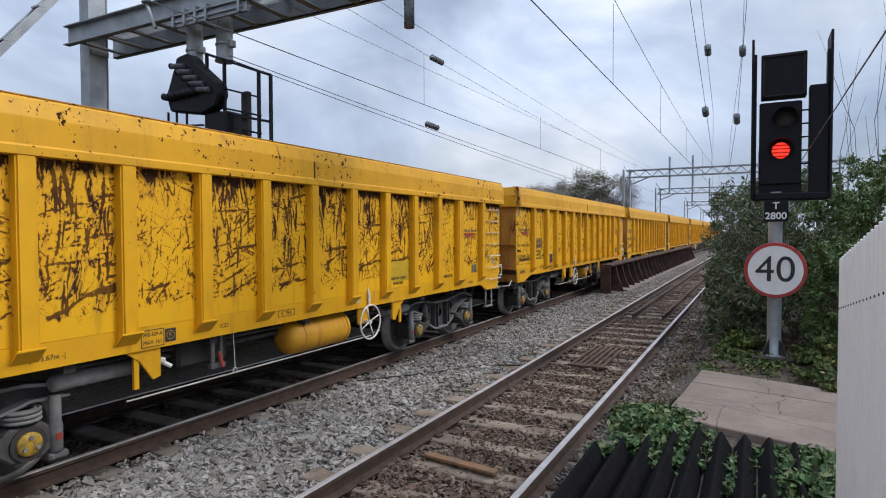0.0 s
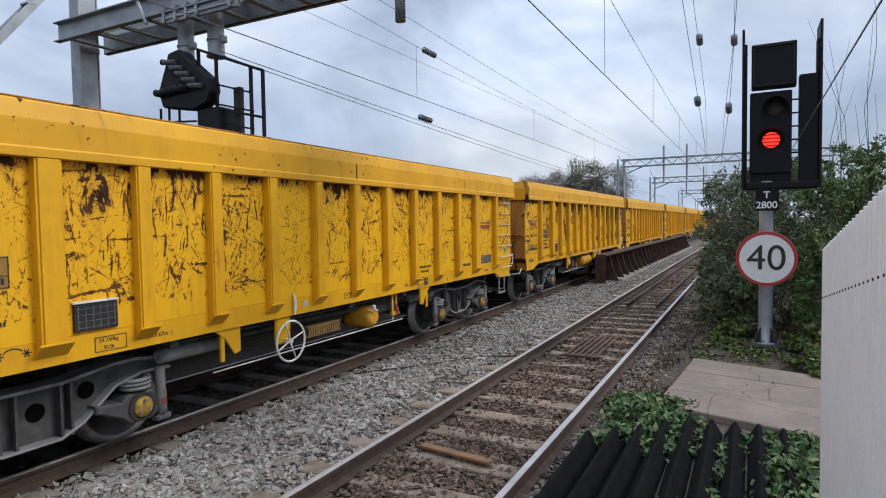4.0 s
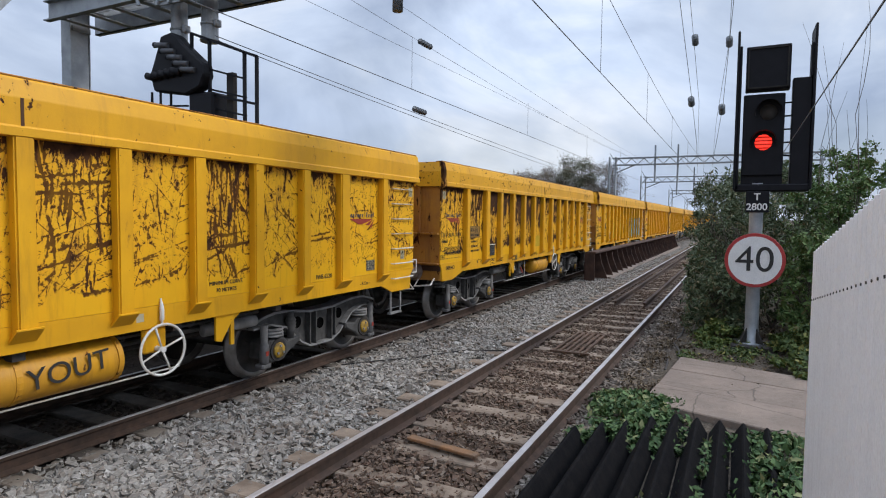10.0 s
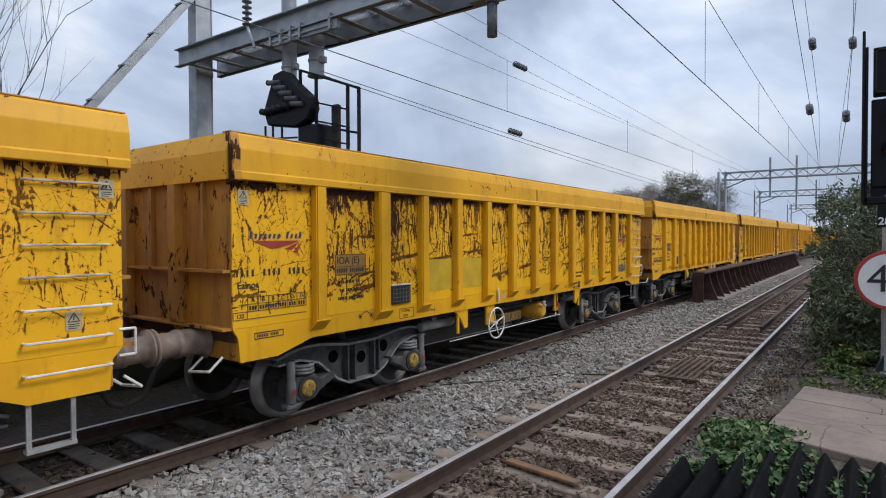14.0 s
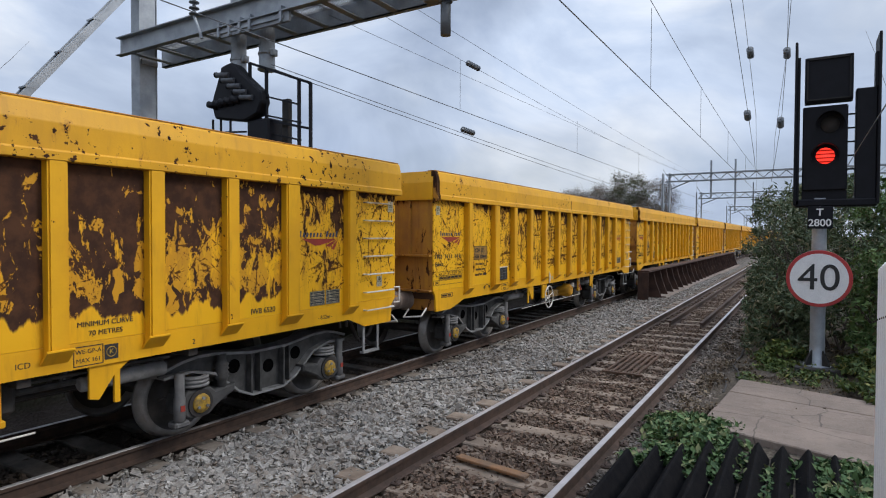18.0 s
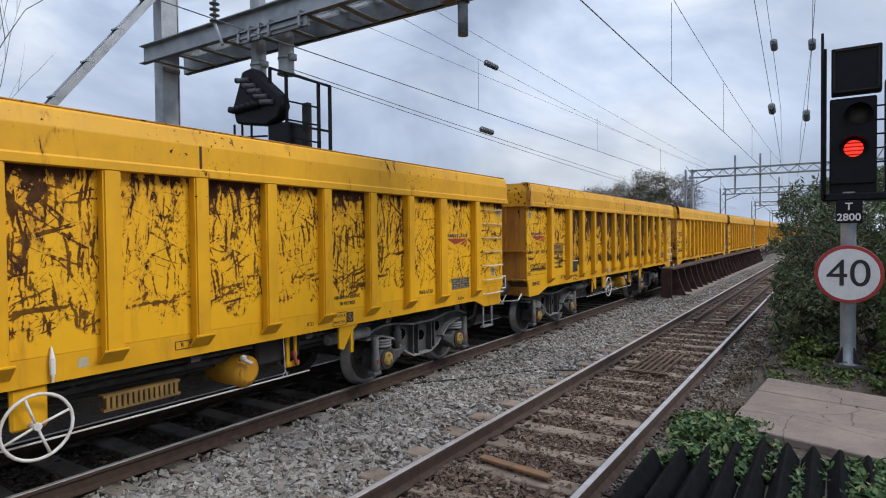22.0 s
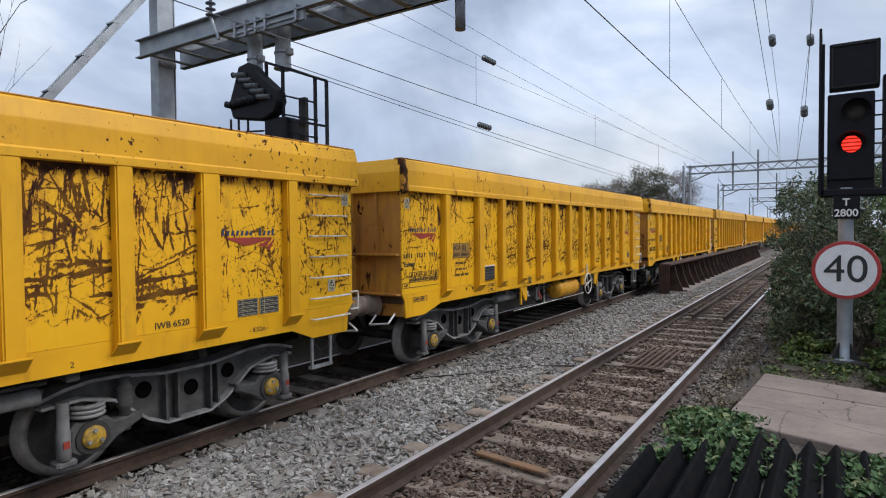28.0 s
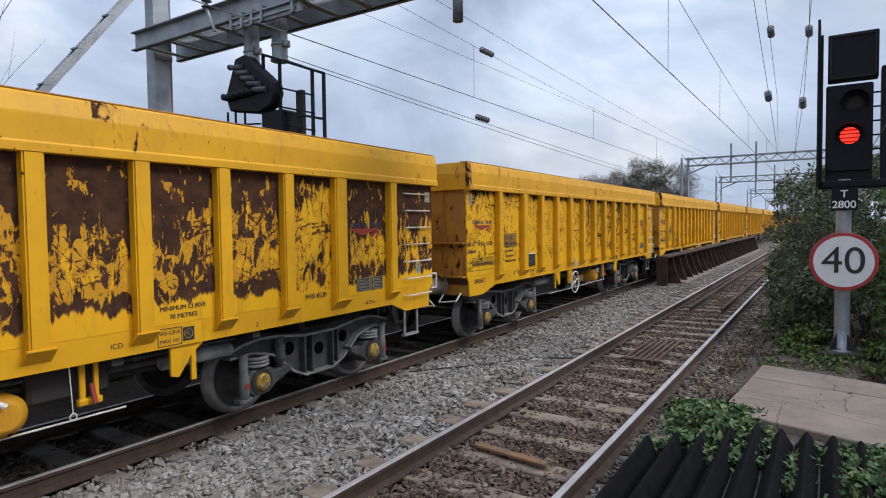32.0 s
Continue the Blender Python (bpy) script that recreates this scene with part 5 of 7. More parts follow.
# wagon: gear, then the finish of each side panel from its rear end on: c clean, l light and d dense scrapes, n crossed scratches, f flaked, h bare rust, b nearly all bare
WAGON_STYLE = {
    -6: ("A", "llcllllllcllll"), -5: ("A", "lllclldlllllcl"), -4: ("B", "lddddldddddddl"), -3: ("A", "lllcllllldllll"), -2: ("B", "lclllldllclldl"), -1: ("A", "llddddldddddll"), 0: ("A", "llcllldlllclll"),
    1: ("B", "llldlddddddlll"), 2: ("B", "ldffffffhfhhhf"), 3: ("A", "lclllcllllllll"), 4: ("B", "llllldffffffll"), 5: ("B", "ffhhhhhfhfffdd"), 6: ("B", "clllclldldllll"), 7: ("A", "lddddddddfdddl"),
    8: ("A", "llddddddddddll"), 9: ("A", "lfhhhhhhbbhhfl"), 10: ("A", "lcllldldlddlll"), 11: ("B", "lllnnnnnnnnnlc"), 12: ("A", "llllllddddddll"), 13: ("A", "lfhhhhhhhhhfbb"), 14: ("A", "llclllllllclll"),
}
FINISH_LABEL = {"l": "yellow ribbed open box wagon with light scrapes", "d": "yellow ribbed open box wagon with densely scraped panels", "n": "yellow ribbed open box wagon with finely cross-scratched panels",
                "f": "yellow ribbed open box wagon with flaking rusty panels", "h": "yellow ribbed open box wagon with bare brown rusted panels"}
PITCH = 13.8
masters = {k: make_wagon(k) for k in "AB"}
wagons = {}
used = set()
for n, (gear, finish) in WAGON_STYLE.items():
    wg = copy_thing(masters[gear], Matrix()) if gear in used else masters[gear]
    used.add(gear)
    wagons[n] = wg
    tagged(wg, FINISH_LABEL[max("ldnfh", key=finish.count)])
MIDDLES = [REAR + (a + b) / 2 for a, b in zip(PANEL_ENDS, PANEL_ENDS[1:])]
for n, wg in wagons.items():
    for o in wg.children:
        if o.name.startswith("panel"):
            k = min(range(14), key=lambda q: abs(MIDDLES[q] - o.matrix_basis.translation.y))
            o.material_slots[0].link = "OBJECT"
            o.material_slots[0].material = PANELS[WAGON_STYLE[n][1][k]]
        elif n in (-4, 1, 5, 9, 12) and o.name.startswith(("top_rail", "end_rail")):
            o.material_slots[0].link = "OBJECT"
            o.material_slots[0].material = M_BAND_RUSTY


# a large sprayed tag over panels, ribs and sill of one wagon: along and height over the rails of its strokes
def cut(poly, axis, lo, hi):
    """The part of an outline between two values of one of its axes."""
    for at, side in ((lo, 1), (hi, -1)):
        out = []
        for p, q in zip(poly, poly[1:] + poly[:1]):
            a, b = side * (p[axis] - at), side * (q[axis] - at)
            if a >= 0:
                out.append(p)
            if (a > 0) != (b > 0) and abs(a - b) > 1e-9:
                u = a / (a - b)
                out.append((p[0] + (q[0] - p[0]) * u, p[1] + (q[1] - p[1]) * u))
        poly = out
        if len(poly) < 3:
            return []
    return poly


def stroke_quads(line, w):
    """Short overlapping plates along a drawn line."""
    out = []
    for p, q in zip(line, line[1:]):
        p, q = Vector(p), Vector(q)
        d = (q - p).normalized()
        n = Vector((-d.y, d.x)) * w / 2
        p, q = p - d * w * 0.3, q + d * w * 0.3
        out.append([tuple(p + n), tuple(p - n), tuple(q - n), tuple(q + n)])
    return out


TAG_FILL = [[(7.38, 1.90), (7.70, 2.07), (8.05, 2.14), (8.05, 1.10), (7.84, 1.13), (7.56, 1.11), (7.44, 1.35), (7.41, 1.47), (7.66, 1.62), (7.38, 1.82)],
            [(8.05, 2.14), (9.05, 2.14), (9.05, 1.18), (8.63, 1.18), (8.25, 1.04), (8.16, 1.13), (8.05, 1.10)],
            [(9.05, 2.14), (10.10, 2.15), (10.10, 1.12), (9.86, 1.20), (9.41, 1.22), (9.05, 1.18)],
            [(10.10, 2.15), (11.05, 2.18), (11.01, 1.93), (10.88, 1.78), (11.10, 1.52), (11.03, 1.22), (10.72, 1.04), (10.36, 1.06), (10.10, 1.12)]]
TAG_LINES = [[(7.38, 1.89), (7.53, 1.99), (7.76, 2.07), (8.0, 2.09), (8.28, 2.04), (8.24, 1.89), (8.47, 1.75), (8.52, 1.61), (8.44, 1.43), (8.29, 1.35), (8.07, 1.35)],
             [(7.38, 1.89), (7.55, 1.81), (7.69, 1.70), (7.63, 1.58)], [(7.46, 1.49), (7.57, 1.13), (7.62, 1.29), (7.85, 1.34)], [(8.41, 1.77), (8.48, 1.98), (8.59, 2.09), (9.03, 2.12)],
             [(8.27, 1.35), (8.26, 1.08), (8.56, 1.21), (8.93, 1.24), (9.05, 1.32), (9.13, 1.23), (9.41, 1.27), (9.81, 1.28), (10.44, 1.08), (10.77, 1.08), (10.94, 1.23), (11.06, 1.51), (10.78, 1.79), (11.01, 1.93), (11.05, 2.17), (9.97, 2.12)],
             [(9.97, 2.12), (9.44, 2.12), (9.23, 2.04), (9.10, 1.82), (8.94, 1.66)], [(9.05, 1.97), (9.06, 1.80)], [(8.68, 1.64), (9.14, 1.61), (9.60, 1.70), (10.35, 1.64), (10.62, 1.68), (10.36, 1.83), (9.97, 1.86)],
             [(9.86, 1.26), (10.0, 1.44), (10.15, 1.68)], [(9.14, 1.72), (9.52, 1.88), (9.82, 1.74)]]
TAG_BLOBS = [[(7.84, 1.95), (7.99, 1.98), (8.19, 1.95), (8.15, 1.83), (8.02, 1.77), (7.92, 1.84)], [(8.05, 1.66), (8.14, 1.72), (8.27, 1.65), (8.25, 1.56), (8.15, 1.50)], [(10.20, 1.66), (10.30, 1.80), (10.60, 1.70), (10.40, 1.60)]]
dark = [q for l in TAG_LINES for q in stroke_quads(l, 0.065)] + TAG_BLOBS
strips = []
for k, (a, b) in enumerate(zip(PANEL_ENDS, PANEL_ENDS[1:])):
    half = [0.108 if r in (RIBS[1], RIBS[-2]) else 0.079 for r in (a, b)]
    strips.append((a + half[0], b - half[1], 1.20, 3.0, SIDE + 0.001, M_SPRAY_PALE))
    strips.append((b - half[1] + 0.014, b + half[1] - 0.014, 1.19, 3.0, SIDE + 0.101, M_SPRAY_BLUE))
strips.append((0.2, 12.0, 0.99, 1.195, SIDE + 0.0035, M_SPRAY_BLUE))
for lo, hi, za, zb, x, colour in strips:
    for name, polys, material, lift in (("sprayed_paint", TAG_FILL, colour, 0.0), ("sprayed_line", dark, M_SPRAY_DARK, 0.0018)):
        bm = B()
        for n, poly in enumerate(polys):
            p = cut(cut(poly, 0, lo, hi), 1, za, zb) if poly else []
            if len(p) > 2:
                prism(bm, [(REAR + a, c - TRAIN_Z) for a, c in p], 0, x + lift, x + lift + 0.0012 + 0.00002 * n)
        if bm.faces:
            part(name, bm, material, wagons[4], "pale blue sprayed paint" if name == "sprayed_paint" else "dark sprayed outline")
        else:
            bm.free()
letters("YOUT", 0.26, pose(SIDE - 0.035, REAR + 6.80, 0.74 - TRAIN_Z, 90, 0, 90) @ pose(0, 0, 0, 0, 0, 5), M_BLACK, wagons[6], "sprayed_word")
# repainted patches and a sprayed outline on some wagons: wagon, along, length, low, high
for n, y, l, z, h in ((7, 3.115, 0.67, 1.33, 0.46), (7, 3.96, 0.67, 1.32, 0.46), (4, 3.115, 0.67, 1.22, 0.70), (4, 4.80, 0.67, 1.22, 0.66), (5, 5.65, 0.67, 1.30, 0.30), (7, 8.95, 0.72, 1.24, 0.14), (1, 8.22, 0.62, 1.30, 0.32)):
    bm = B()
    box(bm, (SIDE, REAR + y, z - TRAIN_Z), (SIDE + 0.003, REAR + y + l, z + h - TRAIN_Z))
    part("repaint_patch", bm, M_PATCH, wagons[n], "flat olive-yellow repainted patch")
bm = B()
o = [(0.0, 0.0), (0.16, 0.0), (0.165, 0.09), (0.11, 0.12), (0.13, 0.22), (0.085, 0.30), (0.04, 0.22), (0.05, 0.12), (-0.005, 0.09)]
prism(bm, [(REAR + 4.95 + a, 1.26 - TRAIN_Z + b) for a, b in o], 0, SIDE + 0.004, SIDE + 0.006)
part("sprayed_blob", bm, M_PLATE, wagons[4], "dark sprayed blob")


def travelled(t):
    """Where the reference wagon's rear end is along the track at t seconds."""
    u, y = (t - 16.0) / 16.0, 0.0
    for c in (-0.403877, -1.711651, -0.604384, 4.351372, 7.962767, -18.417927, 73.488357, 109.57779):
        y = y * u + c
    return y


def motions():
    steps = [0.5 * k for k in range(65)]
    spins = [k / 15 for k in range(481)]
    turn = [-math.degrees((travelled(t) - travelled(0)) / 0.42) for t in spins]
    rolled = {}
    for n, wg in wagons.items():
        walk(wg, [(t, pose(TRAIN_X, travelled(t) - PITCH * n - REAR, TRAIN_Z)) for t in steps])
        for bog in [o for o in wg.children if o.name.startswith("bogie")]:
            for ws in [o for o in bog.children if o.name.startswith("wheelset")]:
                y = round(ws.matrix_basis.translation.y, 2)
                if y not in rolled:
                    walk(ws, [(t, pose(0, y, 0.42, a)) for t, a in zip(spins, turn)])
                    rolled[y] = ws.animation_data
                else:  # every wheelset of the train turns alike
                    ws.rotation_mode = "QUATERNION"
                    own = ws.animation_data_create()
                    own.action = rolled[y].action
                    own.action_slot = rolled[y].action_slot

# ---- overhead line structure over the tracks ----
GY0, GY1 = 7.0, 7.92


def channel(bm, x0, x1, y, z0, z1, face):
    """A channel section along x, its flanges towards face."""
    box(bm, (x0, y, z0), (x1, y + 0.02, z1))
    for z in (z0, z1 - 0.02):
        a, b = sorted((y + 0.02 * (face < 0), y + face * 0.10))
        box(bm, (x0, a, z), (x1, b, z + 0.02))


gantry = thing("overhead_gantry", "grey galvanised steel overhead line portal", "gantry", kind="structure")
for y, f in ((GY0, -1), (GY1, 1)):
    bm = B()
    channel(bm, -12.1, 4.5, y, 5.77, 6.14, f)
    part("channel_beam", bm, M_GALV, gantry)
x = -11.75
while x < 4.3:
    for z in (5.775, 6.13):
        bm = B()
        box(bm, (x, GY0 + 0.021, z), (x + 0.13, GY1 - 0.001, z + 0.02))
        part("batten", bm, M_GALV, gantry)
    x += 0.74
bm = B()
for k in range(405):  # open walkway grating, through which the sky shows
    box(bm, (-11.9 + 0.04 * k, GY0 + 0.022, 6.09), (-11.885 + 0.04 * k, GY1 - 0.002, 6.10))
for y in (0.25, 0.48, 0.70):
    box(bm, (-11.9, GY0 + y, 6.101), (4.3, GY0 + y + 0.02, 6.125))
tagged(part("walkway_grating", bm, M_GALV, gantry, "open galvanised walkway grating"), kind="stuff")
MX = -11.98


def mast(x, y, z0, z1):
    """A boxed steel column with narrow lips along its edges."""
    bm = B()
    box(bm, (x - 0.135, y - 0.20, z0), (x + 0.135, y + 0.16, z1), 0.012)
    for a in (-0.215, 0.16):
        box(bm, (x - 0.15, y + a, z0), (x + 0.15, y + a + 0.02, z1))
    return bm


part("mast", mast(MX, 7.46, -0.3, 9.5), M_GALV, gantry, "tall grey steel mast")
bm = B()
box(bm, (MX - 0.17, 7.28, 5.66), (MX + 0.17, 7.64, 5.765))
part("saddle", bm, M_GALV, gantry)
part("mast", mast(4.2, 7.46, -0.3, 9.0), M_GALV, gantry, "tall grey steel mast")
for xx in (MX - 0.10, MX + 0.10):
    bm = B()
    beam(bm, (xx, 7.28, 7.40), (xx, 1.79, 0.2), 0.05, 0.14)
    part("stay", bm, M_GALV, gantry, "slanting grey steel stay")
for k in range(9):
    bm = B()
    c = Vector((MX, 7.0 - 0.6 * k, 7.04 - 0.7868 * k + 0.06))
    beam(bm, c + Vector((-0.13, 0, 0)), c + Vector((0.13, 0, 0)), 0.14, 0.03)
    part("stay_batten", bm, M_GALV, gantry)

# droppers, brackets and insulators on the portal
for xx in (-9.03, -8.275):
    bm = B()
    rod(bm, (xx, 7.46, 5.06), (xx, 7.46, 6.9), 0.14, n=18)
    rod(bm, (xx, 7.46, 5.33), (xx, 7.46, 5.37), 0.155, n=18)
    rod(bm, (xx, 7.46, 5.06), (xx, 7.46, 5.09), 0.165, n=18)
    box(bm, (xx + 0.13, 7.40, 5.29), (xx + 0.22, 7.52, 5.41), 0.01)
    part("drop_tube", bm, M_GALV, gantry, "round grey drop tube", True)
bm = B()
box(bm, (-8.95, 6.95, 5.60), (-7.2, 7.0, 5.76))
box(bm, (-8.9, 6.92, 5.66), (-7.3, 6.95, 5.70))
for xx in (-8.9, -8.62, -8.35, -8.10, -7.35):
    box(bm, (xx - 0.025, 6.9, 5.60), (xx + 0.025, 6.998, 5.86))
part("clamp_plate", bm, M_GALV, gantry)


def insulator(parent, top, length, r=0.09, sheds=6, lab="ribbed grey insulator"):
    bm = B()
    prof = [(0.03, 0.0)]
    for k in range(sheds):
        h = -length * (k + 0.3) / sheds
        prof += [(0.03, h), (r, h - 0.02), (r, h - 0.035), (0.03, h - 0.05)]
    prof += [(0.03, -length)]
    lathe(bm, prof, 14, Matrix.Translation(top))
    return part("insulator", bm, M_INSUL, parent, lab)


insulator(gantry, (-9.35, 6.75, 6.62), 0.62)
bm = B()
rod(bm, (-8.7, 6.9, 6.45), (-9.5, 6.6, 6.75), 0.035)
rod(bm, (-9.35, 6.75, 6.62), (-9.35, 6.75, 6.72), 0.05)
rod(bm, (-9.35, 6.75, 6.0), (-9.2, 6.8, 5.6), 0.03)
part("bracket_arm", bm, M_GALV, gantry)
bm = B()
rod(bm, (-4.42, 7.3, 5.77), (-4.42, 7.3, 5.45), 0.10, n=14)
rod(bm, (-4.42, 7.3, 5.45), (-4.42, 7.3, 4.98), 0.075, n=14)
box(bm, (-4.75, 7.2, 5.5), (-4.42, 7.4, 5.7))
part("drop_insulator", bm, M_INSUL, gantry, "dark hanging insulator", True)
bm = B()
rod(bm, (-3.5, 7.3, 5.77), (-3.1, 7.3, 5.62), 0.07, n=10)
part("drop_insulator", bm, M_INSUL, gantry, "dark hanging insulator", True)
bm = B()
rod(bm, (0.2, 7.3, 5.77), (0.2, 7.3, 5.35), 0.09, n=12)
part("drop_insulator", bm, M_INSUL, gantry, "dark hanging insulator", True)

# ---- back-facing signal with its cage, hung from the portal ----
hung = thing("hanging_signal", "black railway signal hung from the gantry, with a ladder cage", "signal")
SX, SY = -8.70, 7.3
bm = B()
prism(bm, [(-0.38, 4.98), (-0.32, 5.14), (-0.06, 5.18), (0.06, 5.12), (0.20, 4.97), (0.70, 4.58), (0.73, 4.40), (0.62, 4.20), (0.30, 4.10), (-0.50, 4.22), (-0.60, 4.50)], 1, SY - 0.25, SY - 0.02)
bmesh.ops.bevel(bm, geom=bm.edges[:], offset=0.03, segments=1, affect="EDGES")
bmesh.ops.translate(bm, verts=bm.verts, vec=(SX, 0, 0))
part("signal_head", bm, M_BLACKP, hung)
for k in range(5):
    bm = B()
    c = Vector((SX - 0.38 + 0.155 * k, SY - 0.30, 4.98 - 0.118 * k))
    rod(bm, c, c + Vector((0.30, 0.03, -0.03)), 0.047, n=12)
    h = part("hood", bm, M_HOOD, hung, "pale grey lamp hood", True)
    bm = B()
    rod(bm, c + Vector((-0.012, -0.001, 0.001)), c + Vector((0.02, 0.002, 0)), 0.052, n=12)
    part("hood_mouth", bm, M_BLACKP, h)
for k in range(5):
    bm = B()
    c = Vector((SX - 0.60 + 0.155 * k, SY - 0.30, 4.48 + 0.008 * k))
    rod(bm, c, c + Vector((0.18, 0.05, -0.05)), 0.060, n=12)
    part("hood", bm, M_BLACKP, hung, "black lamp hood", True)
bm = B()
box(bm, (SX + 0.30, SY - 0.2, 3.35), (SX + 0.86, SY + 0.2, 4.12), 0.03)
box(bm, (SX - 0.10, SY - 0.15, 3.35), (SX + 0.30, SY + 0.15, 3.72), 0.02)
part("mounting_box", bm, M_BLACKP, hung)
CY, CXA, CXB = 7.20, -8.42, -6.96
for x, z1 in ((CXA, 5.15), (-8.0, 5.0), (-7.22, 4.70), (CXB, 4.61)):
    bm = B()
    beam(bm, (x, CY, 3.35), (x, CY, z1), 0.045, 0.045)
    part("cage_post", bm, M_BLACKP, hung)
for a, b, r in (((CXA, CY, 5.15), (CXB, CY, 4.61), 0.045), ((-8.03, CY, 4.52), (-7.20, CY, 4.28), 0.03), ((-8.07, CY, 4.20), (-7.18, CY, 3.98), 0.03), ((-8.17, CY, 4.14), (CXB, CY, 3.86), 0.04),
                ((-7.96, CY, 3.87), (-7.18, CY, 3.69), 0.03), ((CXA, CY, 3.45), (CXB, CY, 3.42), 0.035), ((-8.0, CY + 0.5, 3.60), (-6.85, CY, 3.52), 0.03)):
    bm = B()
    beam(bm, a, b, r, r)
    part("cage_rail", bm, M_BLACKP, hung)
bm = B()
box(bm, (CXA - 0.9, CY, 3.32), (CXB, CY + 0.27, 3.36))
part("cage_floor", bm, M_BLACKP, hung)
bm = B()
box(bm, (-7.67, 7.24, 3.4), (-7.52, 7.34, 4.43), 0.01)
part("cable_box", bm, M_PLATE, hung)
for x in (-9.30, -9.08, -8.82):
    bm = B()
    beam(bm, (x, CY - 0.1, 3.35), (x, CY - 0.1, 4.22), 0.03, 0.03)
    part("cage_post", bm, M_BLACKP, hung)
bm = B()
beam(bm, (-9.32, CY - 0.1, 3.98), (-8.4, CY - 0.1, 3.92), 0.03, 0.03)
part("cage_rail", bm, M_BLACKP, hung)


# ---- wires ----
def wire_run(parent, name, pts, r):
    """A wire through a few points, bent softly into short straight pieces."""
    bm = B()
    for p, q in zip(pts, pts[1:]):
        rod(bm, p, q, r, n=5)
    return part(name, bm, M_WIRE, parent)


def sagging(x0, x1, y0, y1, za, zm, zb, n=16):
    """Points along a wire that hangs from za to zb through about zm in its middle."""
    out = []
    for k in range(n + 1):
        u = k / n
        out.append((x0 + (x1 - x0) * u, y0 + (y1 - y0) * u, za * (1 - u) * (1 - 2 * u) + 4 * zm * u * (1 - u) + zb * u * (2 * u - 1)))
    return out


def line_set(label, runs, droppers=()):
    t = thing("overhead_line", label, "wire", "overhead wires", "structure")
    for name, pts, r in runs:
        wire_run(t, name, pts, r)
    for x, y, z0, z1 in droppers:
        bm = B()
        rod(bm, (x, y, z0), (x, y, z1), 0.005, n=4)
        part("dropper", bm, M_WIRE, t)
    return t


FAR_Y = 56.0
line_set("contact and carrier wires over the near track", [
    ("contact_wire", sagging(-2.5, -2.5, -15, FAR_Y, 4.88, 4.90, 4.80), 0.008),
    ("carrier_wire", sagging(-2.5, -2.5, 7.4, FAR_Y, 6.75, 6.10, 6.9), 0.0065)],
    [(-2.5, y, 4.9, z) for y, z in ((11.65, 6.42), (18, 6.25), (25, 6.14), (33, 6.1), (41, 6.3), (48, 6.55))])
line_set("contact and carrier wires over the train", [
    ("contact_wire", sagging(-6.75, -6.75, -15, FAR_Y, 4.96, 4.98, 4.96), 0.008),
    ("carrier_wire", sagging(-6.75, -6.75, 7.4, FAR_Y, 6.25, 6.05, 6.95), 0.0045),
    ("feeder_wire", sagging(-6.75, -6.75, 7.4, FAR_Y, 6.75, 6.5, 6.8), 0.005),
    ("feeder_wire", sagging(-6.75, -6.9, 7.4, FAR_Y, 5.75, 6.15, 6.6), 0.004)],
    [(-6.75, y, 4.97, z) for y, z in ((11.8, 6.13), (20, 6.1), (29, 6.15), (38, 6.4), (47, 6.6))])
line_set("two lower wires tied off at the drop tubes", [
    ("lower_wire", sagging(-7.0, -6.75, 6.4, FAR_Y, 4.72, 4.2, 4.2), 0.0065),
    ("lower_wire", sagging(-7.05, -6.75, 6.45, FAR_Y, 4.68, 4.05, 4.1), 0.0065)])
ties = line_set("slanting wire pairs with strain insulators", [
    ("upper_wire", [(-1.25, 11.0, 8.9), (-1.25, 17.1, 6.83), (-1.25, 20.0, 5.75), (-3.4, FAR_Y, 7.6)], 0.006),
    ("lower_wire", [(-1.25, 9.0, 7.8), (-1.25, 17.24, 5.25), (-1.25, 19.7, 4.4), (-3.5, FAR_Y, 7.4)], 0.0065),
    ("upper_wire", [(-0.30, 14.0, 8.0), (-0.41, 17.4, 6.8), (-0.9, 24.0, 5.6), (-2.2, FAR_Y, 7.4)], 0.006),
    ("lower_wire", [(-0.20, 13.0, 7.4), (-0.52, 17.8, 5.15), (-0.9, 22, 3.9), (-2.2, FAR_Y, 7.2)], 0.0065)])


def strain_insulator(parent, c, d, length=0.34, r=0.075):
    """A ribbed insulator set in a wire at c, along d."""
    bm = B()
    prof = [(0.02, -length / 2)]
    for k in range(5):
        h = -length / 2 + length * (k + 0.5) / 5
        prof += [(0.04, h - 0.02), (r, h - 0.008), (r, h + 0.008), (0.04, h + 0.02)]
    prof += [(0.02, length / 2)]
    m = Matrix.Translation(c) @ Vector(d).to_track_quat("Z", "Y").to_matrix().to_4x4()
    lathe(bm, prof, 12, m)
    return part("strain_insulator", bm, M_INSUL, parent, "grey ribbed strain insulator")


strain_insulator(ties, (-1.22, 17.14, 6.83), (0, 0.8, -0.35), 0.34, 0.085)
strain_insulator(ties, (-1.27, 17.24, 5.25), (0, 0.8, -0.3), 0.34, 0.085)
strain_insulator(ties, (-0.41, 17.43, 6.77), (0, 0.8, -0.3), 0.34, 0.085)
strain_insulator(ties, (-0.54, 17.89, 5.10), (0, 0.8, -0.45), 0.34, 0.085)
strain_insulator(ties, (-6.75, 12.42, 6.14), (0, 1, 0), 0.6, 0.07)
strain_insulator(ties, (-6.93, 12.5, 4.62), (0, 1, -0.02), 0.6, 0.07)
line_set("single earth wire beside the fence", [("earth_wire", [(0.6, -2, 3.22), (0.6, 12, 3.24), (0.6, FAR_Y, 5.2)], 0.006)])

